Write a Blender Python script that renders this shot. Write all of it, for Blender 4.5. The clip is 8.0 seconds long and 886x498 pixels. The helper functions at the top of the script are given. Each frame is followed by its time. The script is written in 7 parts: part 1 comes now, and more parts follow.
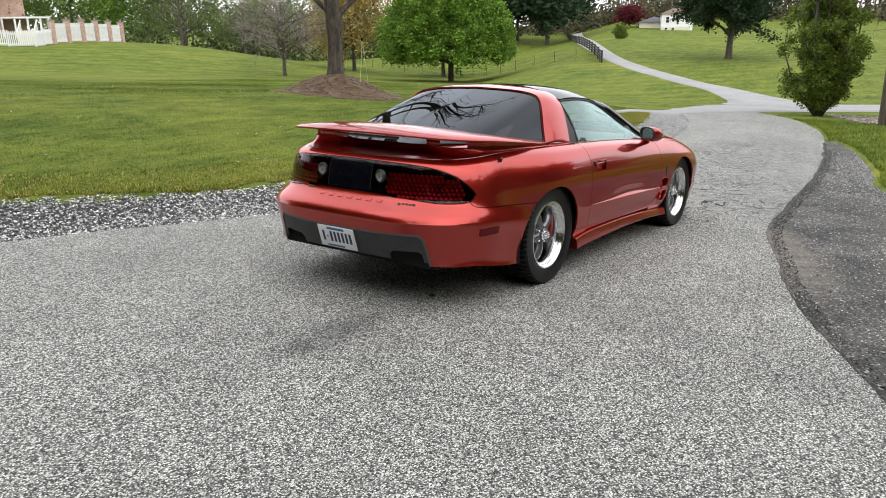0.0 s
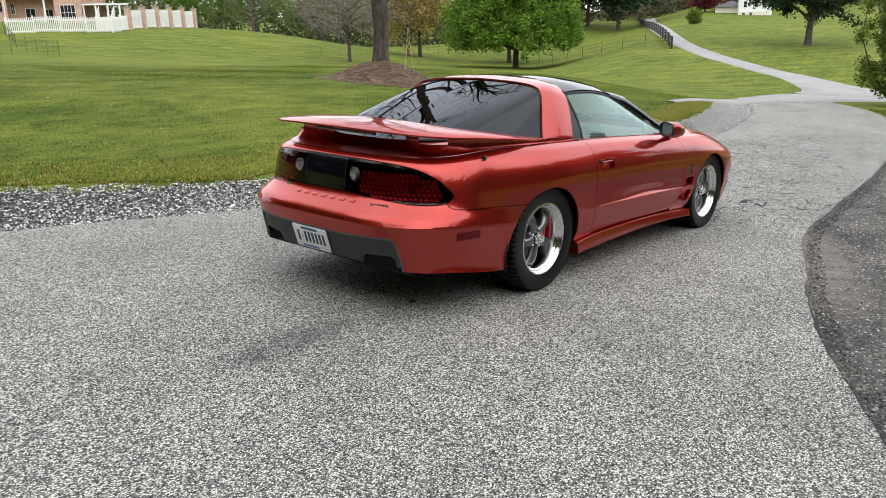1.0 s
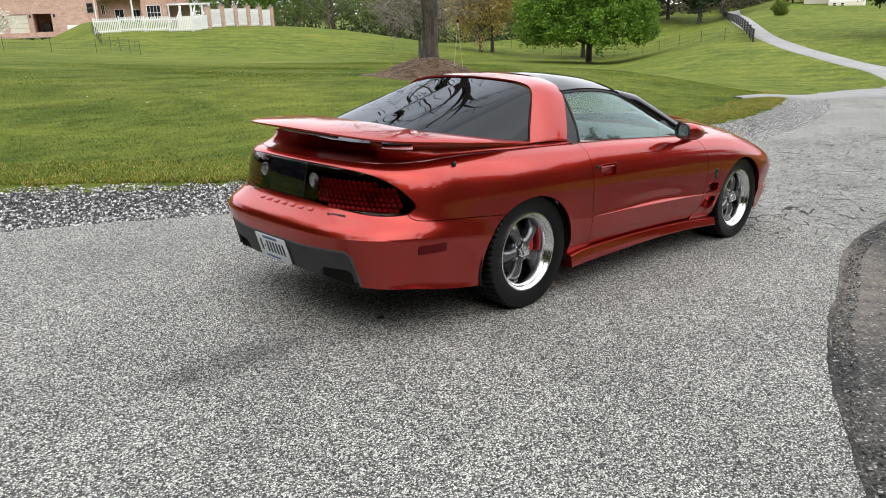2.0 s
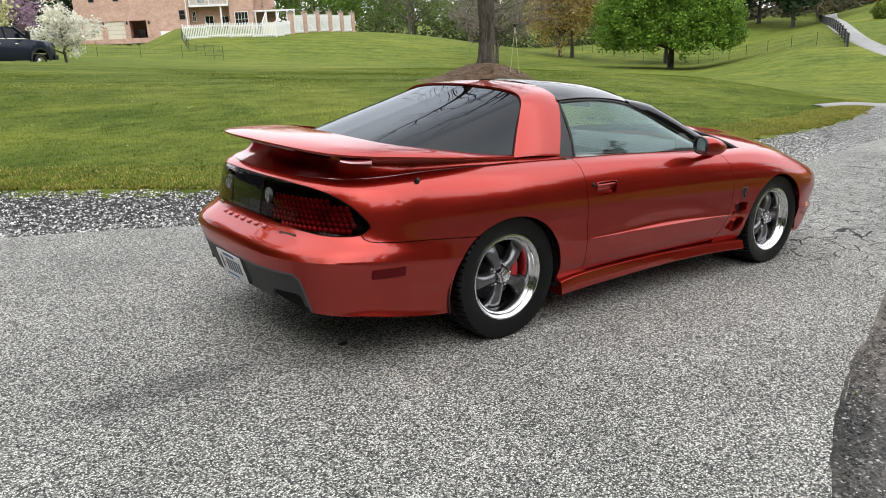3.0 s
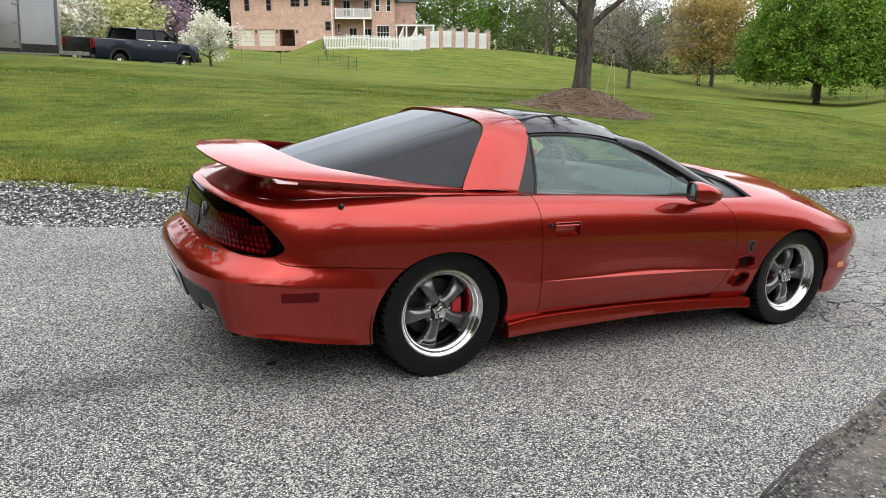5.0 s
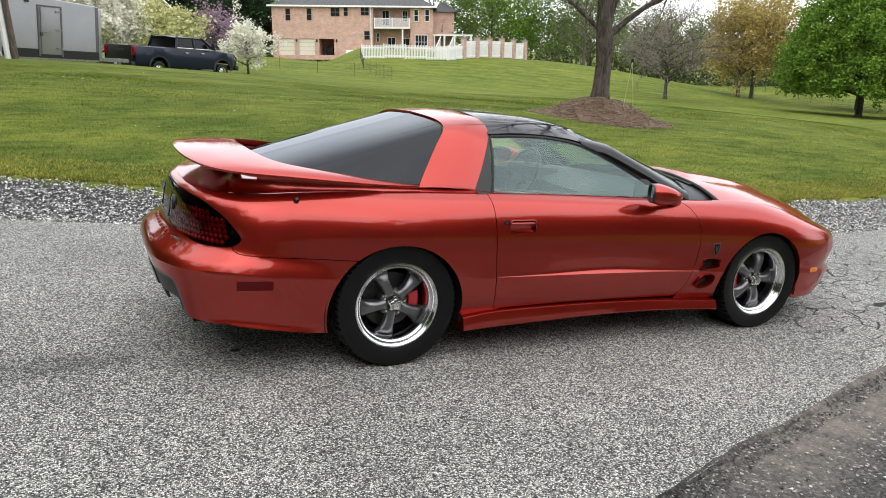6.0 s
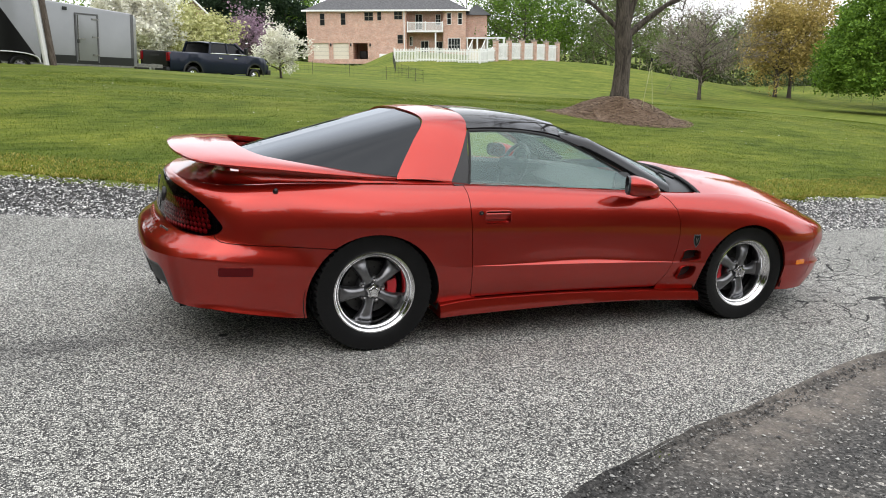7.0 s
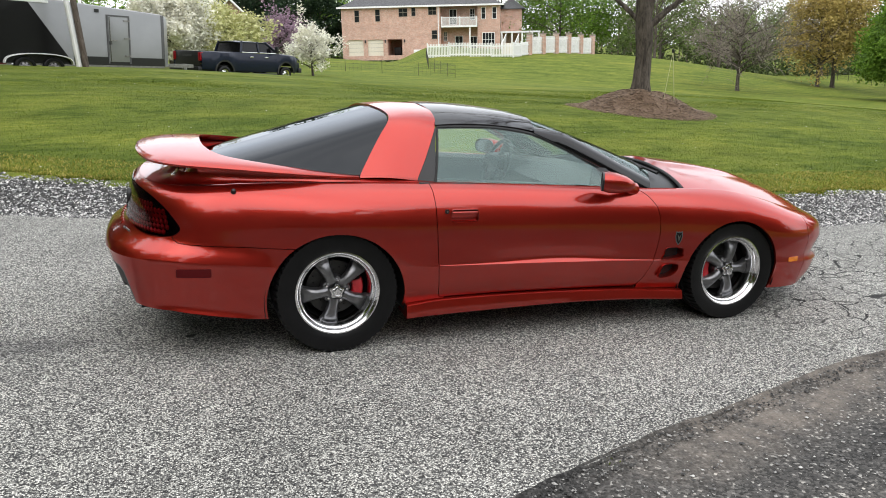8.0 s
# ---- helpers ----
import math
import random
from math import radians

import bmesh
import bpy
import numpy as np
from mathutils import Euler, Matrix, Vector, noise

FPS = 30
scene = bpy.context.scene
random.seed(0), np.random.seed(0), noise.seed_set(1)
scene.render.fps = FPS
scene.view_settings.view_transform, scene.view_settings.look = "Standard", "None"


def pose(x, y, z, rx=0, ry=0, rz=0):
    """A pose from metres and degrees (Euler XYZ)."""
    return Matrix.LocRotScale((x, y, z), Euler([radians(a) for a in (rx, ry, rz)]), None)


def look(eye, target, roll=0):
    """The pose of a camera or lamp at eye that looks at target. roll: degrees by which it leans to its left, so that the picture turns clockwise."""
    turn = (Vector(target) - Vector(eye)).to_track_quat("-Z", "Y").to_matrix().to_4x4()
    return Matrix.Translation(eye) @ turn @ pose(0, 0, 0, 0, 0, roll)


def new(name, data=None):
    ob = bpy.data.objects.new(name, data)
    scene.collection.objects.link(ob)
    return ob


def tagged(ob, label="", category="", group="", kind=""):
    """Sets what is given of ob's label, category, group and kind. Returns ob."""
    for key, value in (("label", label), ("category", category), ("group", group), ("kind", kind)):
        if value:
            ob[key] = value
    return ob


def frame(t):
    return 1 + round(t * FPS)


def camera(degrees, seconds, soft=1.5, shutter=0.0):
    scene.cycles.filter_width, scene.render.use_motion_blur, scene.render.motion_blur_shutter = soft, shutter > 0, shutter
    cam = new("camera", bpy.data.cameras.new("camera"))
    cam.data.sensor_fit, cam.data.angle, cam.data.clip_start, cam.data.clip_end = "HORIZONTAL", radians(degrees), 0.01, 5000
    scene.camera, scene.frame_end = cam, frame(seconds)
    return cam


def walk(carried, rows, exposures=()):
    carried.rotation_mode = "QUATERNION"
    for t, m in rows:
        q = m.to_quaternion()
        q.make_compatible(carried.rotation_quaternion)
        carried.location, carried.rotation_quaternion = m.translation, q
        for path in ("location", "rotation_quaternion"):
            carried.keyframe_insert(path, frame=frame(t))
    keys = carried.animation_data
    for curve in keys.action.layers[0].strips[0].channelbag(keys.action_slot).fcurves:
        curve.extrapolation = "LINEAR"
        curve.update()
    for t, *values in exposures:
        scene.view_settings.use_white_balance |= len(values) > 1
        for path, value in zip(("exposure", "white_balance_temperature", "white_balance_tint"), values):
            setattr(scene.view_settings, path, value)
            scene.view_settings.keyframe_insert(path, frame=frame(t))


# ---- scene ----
cam = camera(60.2, 8.0, 0.95)
PATH = [
    (0, (-4.535, -3.166, 1.428), (-2.945, -2.047, 0.961), 1.3),
    (0.5, (-4.269, -3.248, 1.451), (-2.732, -2.064, 0.963), 1.5),
    (1, (-3.963, -3.372, 1.465), (-2.485, -2.123, 0.96), 1.4),
    (2.5, (-2.957, -3.609, 1.482), (-1.689, -2.151, 0.965), 0.7),
    (3, (-2.622, -3.653, 1.487), (-1.432, -2.128, 0.977), 0.8),
    (3.5, (-2.268, -3.661, 1.498), (-1.158, -2.074, 0.998), 1.3),
    (4, (-1.971, -3.746, 1.525), (-0.934, -2.109, 1.031), 2.2),
    (5.5, (-1.633, -4.202, 1.57), (-0.755, -2.467, 1.101), 4.0),
    (6, (-1.439, -4.372, 1.551), (-0.602, -2.615, 1.09), 4.0),
    (6.5, (-1.326, -4.532, 1.513), (-0.531, -2.755, 1.055), 3.7),
    (7, (-1.21, -4.65, 1.534), (-0.457, -2.855, 1.075), 3.4),
    (7.5, (-1.001, -4.718, 1.54), (-0.29, -2.907, 1.074), 2.9),
    (8, (-0.808, -4.715, 1.557), (-0.149, -2.887, 1.081), 2.4),
]
# the lane falls gently ahead of the car: places are given square to the lane, then turned by SLOPE
SLOPE = pose(0, 0, 0, 0, 3.7, 0)
walk(cam, [(t, SLOPE @ look(eye, target, roll)) for t, eye, target, roll in PATH])

# ---- light: a bright overcast sky and a wide, weak sun ----
SUN_HEIGHT, SUN_WAY = radians(52), radians(215)
world = bpy.data.worlds.new("world")
scene.world = world
world.use_nodes = True
wn, wl = world.node_tree.nodes, world.node_tree.links
sky = wn.new("ShaderNodeTexSky")
sky.sky_type, sky.sun_disc = "NISHITA", False
sky.sun_elevation, sky.sun_rotation = SUN_HEIGHT, SUN_WAY
sky.dust_density, sky.air_density = 3.0, 1.0
cloud = wn.new("ShaderNodeTexNoise")
cloud.inputs["Scale"].default_value, cloud.inputs["Detail"].default_value = 2.6, 6
cloud_tone = wn.new("ShaderNodeValToRGB")
cloud_tone.color_ramp.elements[0].position, cloud_tone.color_ramp.elements[0].color = 0.35, (7.6, 7.9, 8.4, 1)
cloud_tone.color_ramp.elements[1].position, cloud_tone.color_ramp.elements[1].color = 0.68, (10.5, 10.6, 10.8, 1)
cover = wn.new("ShaderNodeMix")
cover.data_type = "RGBA"
cover.inputs["Factor"].default_value = 0.85
wl.new(cloud.outputs["Fac"], cloud_tone.inputs["Fac"])
wl.new(sky.outputs["Color"], cover.inputs["A"])
wl.new(cloud_tone.outputs["Color"], cover.inputs["B"])
wl.new(cover.outputs["Result"], wn["Background"].inputs["Color"])
wn["Background"].inputs["Strength"].default_value = 0.135

sun = new("sun", bpy.data.lights.new("sun", "SUN"))
sun.data.energy, sun.data.angle, sun.data.color = 0.8, radians(130), (1.0, 0.96, 0.9)
sun.matrix_world = look((0, 0, 40), Vector((0, 0, 40)) - Vector((math.sin(SUN_WAY) * math.cos(SUN_HEIGHT), math.cos(SUN_WAY) * math.cos(SUN_HEIGHT), math.sin(SUN_HEIGHT))))
scene.view_settings.exposure = 0.75

# ---- materials ----
class Stuff:
    """A node material under construction."""

    def __init__(self, name, colour=(0.5, 0.5, 0.5), rough=0.5, metal=0.0):
        self.m = bpy.data.materials.new(name)
        self.m.use_nodes = True
        self.n, self.l = self.m.node_tree.nodes, self.m.node_tree.links
        self.b = self.n["Principled BSDF"]
        self.place = self.n.new("ShaderNodeTexCoord").outputs["Object"]
        self.give(self.b, "Base Color", (*colour, 1))
        self.give(self.b, "Roughness", rough)
        self.give(self.b, "Metallic", metal)

    def give(self, node, key, v):
        if isinstance(v, bpy.types.NodeSocket):
            self.l.new(v, node.inputs[key])
        else:
            node.inputs[key].default_value = v

    def set(self, **k):
        names = dict(colour="Base Color", rough="Roughness", metal="Metallic", normal="Normal", coat="Coat Weight", coat_rough="Coat Roughness",
                     coat_normal="Coat Normal", spec="Specular IOR Level", sub="Subsurface Weight", clear="Transmission Weight", ior="IOR", sheen="Sheen Weight",
                     glow="Emission Color", glow_power="Emission Strength", alpha="Alpha")
        for key, v in k.items():
            self.give(self.b, names[key], v)
        return self

    def noise(self, scale, detail=4.0, rough=0.55, warp=0.0, place=None):
        a = self.n.new("ShaderNodeTexNoise")
        self.l.new(place or self.place, a.inputs["Vector"])
        for key, v in (("Scale", scale), ("Detail", detail), ("Roughness", rough), ("Distortion", warp)):
            a.inputs[key].default_value = v
        return a.outputs["Fac"]

    def cells(self, scale, out="Distance", feature="F1", place=None, jitter=1.0):
        a = self.n.new("ShaderNodeTexVoronoi")
        a.feature = feature
        self.l.new(place or self.place, a.inputs["Vector"])
        a.inputs["Scale"].default_value, a.inputs["Randomness"].default_value = scale, jitter
        return a.outputs[out]

    def stretch(self, x, y, z, turn=0.0):
        a = self.n.new("ShaderNodeMapping")
        self.l.new(self.place, a.inputs["Vector"])
        a.inputs["Scale"].default_value, a.inputs["Rotation"].default_value = (x, y, z), (0, 0, turn)
        return a.outputs["Vector"]

    def sums(self, op, a, b=0.0, c=0.0):
        m = self.n.new("ShaderNodeMath")
        m.operation = op
        for n, v in enumerate((a, b, c)):
            self.give(m, n, v)
        return m.outputs[0]

    def ramp(self, fac, *stops):
        r = self.n.new("ShaderNodeValToRGB")
        self.l.new(fac, r.inputs["Fac"])
        while len(r.color_ramp.elements) < len(stops):
            r.color_ramp.elements.new(0.5)
        for e, (p, c) in zip(r.color_ramp.elements, stops):
            e.position, e.color = p, (*c, 1) if isinstance(c, tuple) else (c, c, c, 1)
        return r.outputs["Color"]

    def mix(self, fac, a, b, blend="MIX"):
        x = self.n.new("ShaderNodeMix")
        x.data_type, x.blend_type = "RGBA", blend
        self.give(x, "Factor", fac)
        for key, v in (("A", a), ("B", b)):
            self.give(x, key, (*v, 1) if isinstance(v, tuple) else v)
        return x.outputs["Result"]

    def bump(self, height, strength=0.5, distance=0.01, under=None):
        b = self.n.new("ShaderNodeBump")
        self.l.new(height, b.inputs["Height"])
        b.inputs["Strength"].default_value, b.inputs["Distance"].default_value = strength, distance
        if under:
            self.l.new(under, b.inputs["Normal"])
        return b.outputs["Normal"]

    def chance(self):
        return self.n.new("ShaderNodeObjectInfo").outputs["Random"]

    def island(self):
        return self.n.new("ShaderNodeNewGeometry").outputs["Random Per Island"]

    def patch(self, x, y, rx, ry, turn=0.0, soft=0.5):
        """1 inside an oval patch of the ground, 0 outside."""
        a = self.n.new("ShaderNodeMapping")
        a.vector_type = "TEXTURE"
        self.l.new(self.place, a.inputs["Vector"])
        a.inputs["Location"].default_value, a.inputs["Rotation"].default_value, a.inputs["Scale"].default_value = (x, y, 0), (0, 0, turn), (rx, ry, 1000)
        d = self.n.new("ShaderNodeVectorMath")
        d.operation = "LENGTH"
        self.l.new(a.outputs["Vector"], d.inputs[0])
        s = self.n.new("ShaderNodeMapRange")
        s.interpolation_type = "SMOOTHSTEP"
        self.l.new(d.outputs["Value"], s.inputs["Value"])
        for key, v in (("From Min", 1 - soft), ("From Max", 1 + soft), ("To Min", 1.0), ("To Max", 0.0)):
            s.inputs[key].default_value = v
        return s.outputs["Result"]


def plain(name, colour, rough=0.5, metal=0.0, spots=0.25, scale=6.0, relief=0.15, **more):
    """A surface with faint stains and grain."""
    s = Stuff(name, colour, rough, metal)
    blot = s.ramp(s.noise(scale, 5), (0.3, 1 - spots), (0.7, 1.0))
    s.set(colour=s.mix(1.0, colour, blot, "MULTIPLY"), normal=s.bump(s.noise(scale * 25, 3), relief, 0.002), **more)
    return s.m


def make_asphalt():
    s = Stuff("chip_asphalt", rough=0.85)
    stones = s.cells(150, "Color")
    grey = s.n.new("ShaderNodeSeparateColor")
    s.l.new(stones, grey.inputs["Color"])
    tone = s.ramp(grey.outputs["Red"], (0.0, (0.035, 0.035, 0.035)), (0.35, (0.16, 0.158, 0.154)), (0.6, (0.38, 0.375, 0.343)), (0.78, (0.78, 0.77, 0.70)), (1.0, (0.95, 0.93, 0.85)))
    rim = s.ramp(s.cells(150), (0.3, 1.0), (0.64, 0.42))
    tone = s.mix(1.0, tone, rim, "MULTIPLY")
    broad = s.ramp(s.noise(0.8, 5, 0.6), (0.3, 0.78), (0.7, 1.12))
    tone = s.mix(1.0, tone, broad, "MULTIPLY")
    # a damp, oily stain behind the car and a drip
    ragged = s.ramp(s.noise(5, 5, 0.7), (0.35, 0.0), (0.65, 1.0))
    damp = s.sums("MULTIPLY", s.patch(-1.64, -0.42, 0.42, 0.13, 0.1, 0.6), s.sums("ADD", s.sums("MULTIPLY", ragged, 0.5), 0.35))
    tone = s.mix(damp, tone, s.mix(1.0, tone, (0.34, 0.34, 0.36), "MULTIPLY"))
    drip = s.patch(-0.75, -0.425, 0.03, 0.022, 0.4, 0.3)
    tone = s.mix(drip, tone, (0.012, 0.012, 0.012))
    # crazing by the front of the car
    swerve = s.n.new("ShaderNodeVectorMath")
    swerve.operation = "MULTIPLY_ADD"
    wobble = s.n.new("ShaderNodeTexNoise")
    s.l.new(s.place, wobble.inputs["Vector"])
    wobble.inputs["Scale"].default_value = 5.0
    s.l.new(wobble.outputs["Color"], swerve.inputs[0])
    swerve.inputs[1].default_value = (0.22, 0.22, 0)
    s.l.new(s.place, swerve.inputs[2])
    crack = s.ramp(s.cells(4.6, "Distance", "DISTANCE_TO_EDGE", swerve.outputs["Vector"]), (0.014, 1.0), (0.027, 0.0))
    crack = s.sums("MULTIPLY", crack, s.ramp(s.noise(1.3, 3), (0.3, 0.0), (0.42, 1.0)))
    where = s.sums("MAXIMUM", s.patch(5.2, -0.5, 2.6, 1.5, 0.1, 0.35), s.patch(9.5, 0.4, 3.5, 1.2, 0.12, 0.4))
    crack = s.sums("MULTIPLY", crack, where)
    tone = s.mix(s.sums("MULTIPLY", crack, 0.95), tone, (0.008, 0.008, 0.008))
    height = s.sums("SUBTRACT", s.sums("MULTIPLY", s.cells(150), -1.0), s.sums("MULTIPLY", crack, 2.0))
    s.set(colour=tone, normal=s.bump(height, 0.8, 0.006), spec=0.35)
    return s.m


def make_old_asphalt(name="worn_dark_asphalt", shade=1.0):
    s = Stuff(name, rough=0.9)
    grey = s.n.new("ShaderNodeSeparateColor")
    s.l.new(s.cells(85, "Color"), grey.inputs["Color"])
    tone = s.ramp(grey.outputs["Red"], (0.0, (0.03, 0.03, 0.029)), (0.6, (0.085, 0.083, 0.08)), (0.94, (0.15, 0.145, 0.14)), (1.0, (0.5, 0.49, 0.46)))
    dust = s.ramp(s.noise(1.3, 7, 0.7), (0.34, (0.45, 0.45, 0.455)), (0.5, (0.95, 0.93, 0.9)), (0.68, (1.65, 1.54, 1.42)))
    tone = s.mix(1.0, s.mix(1.0, tone, (shade, shade, shade), "MULTIPLY"), dust, "MULTIPLY")
    # brown dirt washed along the lane's edge
    wash = s.sums("MAXIMUM", s.patch(2.1, -1.98, 1.1, 0.22, 0.35, 0.6), s.patch(7.6, -1.45, 0.5, 0.14, 0.12, 0.6))
    wash = s.sums("MULTIPLY", wash, s.ramp(s.noise(5, 6, 0.7), (0.35, 0.1), (0.6, 0.85)))
    tone = s.mix(wash, tone, s.ramp(s.noise(30, 5, 0.7), (0.3, (0.13, 0.112, 0.095)), (0.7, (0.27, 0.235, 0.2))))
    s.set(colour=tone, normal=s.bump(s.sums("ADD", s.sums("MULTIPLY", s.cells(85), -0.6), s.noise(9, 6, 0.7)), 0.9, 0.012), spec=0.3)
    return s.m


def make_drive():
    s = Stuff("pale_drive_asphalt", rough=0.9)
    tone = s.ramp(s.noise(60, 4, 0.7), (0.3, (0.2, 0.198, 0.195)), (0.7, (0.36, 0.355, 0.345)))
    tone = s.mix(1.0, tone, s.ramp(s.noise(0.5, 4), (0.3, 0.85), (0.7, 1.1)), "MULTIPLY")
    s.set(colour=tone, normal=s.bump(s.noise(60, 4, 0.7), 0.5, 0.01))
    return s.m


def see_through(s, tone, share):
    """Lets a share of the light pass through a thin leaf."""
    thin = s.n.new("ShaderNodeBsdfTranslucent")
    s.l.new(tone, thin.inputs["Color"])
    both = s.n.new("ShaderNodeMixShader")
    both.inputs["Fac"].default_value = share
    s.l.new(s.b.outputs["BSDF"], both.inputs[1])
    s.l.new(thin.outputs["BSDF"], both.inputs[2])
    s.l.new(both.outputs["Shader"], s.n["Material Output"].inputs["Surface"])


def lawn_patches(s):
    """Light and dark drifts in the mown grass, longer along the lane than across it."""
    drift = s.stretch(0.45, 1.25, 0.0, radians(-12))
    broad = s.ramp(s.noise(0.75, 6, 0.65, 0.6, drift), (0.36, (0.7, 0.78, 0.74)), (0.5, (1.0, 1.0, 1.0)), (0.64, (1.3, 1.2, 1.2)))
    tufts = s.ramp(s.noise(3.4, 6, 0.72, 0.3, drift), (0.36, (0.62, 0.69, 0.6)), (0.5, (0.98, 0.98, 0.96)), (0.66, (1.34, 1.27, 1.25)))
    return s.mix(1.0, broad, tufts, "MULTIPLY")


def make_lawn():
    s = Stuff("mown_grass", rough=0.9)
    fine = s.ramp(s.noise(26, 6, 0.7, 0.4), (0.3, (0.066, 0.092, 0.015)), (0.5, (0.108, 0.14, 0.025)), (0.7, (0.165, 0.195, 0.042)))
    tone = s.mix(1.0, fine, lawn_patches(s), "MULTIPLY")
    # mower swaths
    swath = s.n.new("ShaderNodeTexWave")
    s.l.new(s.stretch(1, 1, 0, radians(-62)), swath.inputs["Vector"])
    for key, v in (("Scale", 0.16), ("Distortion", 3.0), ("Detail", 2.0), ("Detail Scale", 0.6)):
        swath.inputs[key].default_value = v
    tone = s.mix(0.3, tone, s.mix(1.0, tone, s.ramp(swath.outputs["Fac"], (0.2, (0.66, 0.74, 0.66)), (0.8, (1.3, 1.22, 1.1))), "MULTIPLY"))
    dry = s.ramp(s.noise(0.16, 5, 0.7), (0.5, 0.0), (0.7, 1.0))
    tone = s.mix(s.sums("MULTIPLY", dry, 0.4), tone, (0.26, 0.25, 0.05))
    s.set(colour=tone, normal=s.bump(s.noise(38, 6, 0.8), 0.5, 0.03), spec=0.06)
    return s.m


def make_blades():
    s = Stuff("grass_blades", rough=0.8)
    tone = s.ramp(s.island(), (0.0, (0.06, 0.098, 0.012)), (0.6, (0.125, 0.172, 0.02)), (0.92, (0.19, 0.235, 0.035)), (1.0, (0.36, 0.33, 0.11)))
    tone = s.mix(1.0, tone, lawn_patches(s), "MULTIPLY")
    see_through(s, tone, 0.4)
    s.set(colour=tone, spec=0.08)
    return s.m


def tinted_stuff(name, stops, rough=0.8, relief=0.5, scale=40, spec=0.3, dip=0.7, rise=1.25):
    """For heaps of alike small pieces: each takes a tone of its own."""
    s = Stuff(name, rough=rough)
    tone = s.ramp(s.island(), *stops)
    tone = s.mix(1.0, tone, s.ramp(s.noise(scale, 6, 0.7), (0.32, dip), (0.5, 0.95), (0.68, rise)), "MULTIPLY")
    s.set(colour=tone, normal=s.bump(s.noise(scale, 4), relief, 0.004), spec=spec)
    return s.m


def make_leaf(name, dark, light):
    s = Stuff(name, rough=0.6)
    tone = s.mix(s.island(), dark, light)
    tone = s.mix(1.0, tone, s.ramp(s.noise(0.8, 3), (0.3, 0.75), (0.7, 1.2)), "MULTIPLY")
    see_through(s, tone, 0.34)
    s.set(colour=tone, spec=0.25)
    return s.m


def make_bark(name, dark, light, scale=9.0):
    s = Stuff(name, rough=0.9)
    v = s.stretch(1, 1, 0.22)
    ridges = s.noise(scale, 6, 0.7, 0.6, v)
    tone = s.ramp(ridges, (0.32, dark), (0.68, light))
    s.set(colour=tone, normal=s.bump(ridges, 1.0, 0.04), spec=0.2)
    return s.m


def make_paint():
    s = Stuff("orange_red_metallic_paint", rough=0.3, metal=0.89)
    flake = s.n.new("ShaderNodeSeparateColor")
    s.l.new(s.cells(2200, "Color"), flake.inputs["Color"])
    tone = s.mix(flake.outputs["Red"], (0.31, 0.0155, 0.0095), (0.45, 0.033, 0.02))
    film = s.ramp(s.noise(3, 4), (0.3, 0.31), (0.7, 0.35))
    s.b.inputs["Coat IOR"].default_value = 1.53
    s.b.inputs["Specular Tint"].default_value = (0.9, 0.35, 0.3, 1)
    s.set(colour=tone, rough=film, coat=1.0, coat_rough=0.07, coat_normal=s.bump(s.noise(160, 2), 0.01, 0.001))
    return s.m


def make_glass(name, tint, gloss_rough=0.0, ior=1.75, shine=(0.95, 0.97, 0.97)):
    """A thin sheet: it mirrors by its Fresnel gloss and lets the tinted rest through."""
    s = Stuff(name)
    clear = s.n.new("ShaderNodeBsdfTransparent")
    clear.inputs["Color"].default_value = (*tint, 1)
    gloss = s.n.new("ShaderNodeBsdfGlossy")
    gloss.inputs["Roughness"].default_value = gloss_rough
    gloss.inputs["Color"].default_value = (*shine, 1)
    facing = s.n.new("ShaderNodeLayerWeight")
    facing.inputs["Blend"].default_value = 0.5
    straight = ((ior - 1) / (ior + 1)) ** 2
    both = s.n.new("ShaderNodeMixShader")
    s.l.new(s.sums("MULTIPLY_ADD", s.sums("POWER", facing.outputs["Facing"], 5.0), 1 - straight, straight), both.inputs["Fac"])
    s.l.new(clear.outputs["BSDF"], both.inputs[1])
    s.l.new(gloss.outputs["BSDF"], both.inputs[2])
    s.l.new(both.outputs["Shader"], s.n["Material Output"].inputs["Surface"])
    return s.m


def make_brick():
    s = Stuff("pink_brick", rough=0.9)
    b = s.n.new("ShaderNodeTexBrick")
    b.inputs["Scale"].default_value = 1.0
    for key, v in (("Mortar Size", 0.012), ("Brick Width", 0.22), ("Row Height", 0.075), ("Bias", 0.0)):
        b.inputs[key].default_value = v
    b.inputs["Color1"].default_value, b.inputs["Color2"].default_value, b.inputs["Mortar"].default_value = (0.43, 0.2, 0.14, 1), (0.58, 0.33, 0.25, 1), (0.5, 0.44, 0.38, 1)
    turn = s.n.new("ShaderNodeMapping")
    turn.inputs["Rotation"].default_value = (radians(90), 0, 0)
    s.l.new(s.place, turn.inputs["Vector"])
    s.l.new(turn.outputs["Vector"], b.inputs["Vector"])
    tone = s.mix(1.0, b.outputs["Color"], s.ramp(s.noise(1.2, 5, 0.7), (0.3, 0.8), (0.7, 1.15)), "MULTIPLY")
    s.set(colour=tone, normal=s.bump(b.outputs["Fac"], -0.4, 0.01))
    return s.m


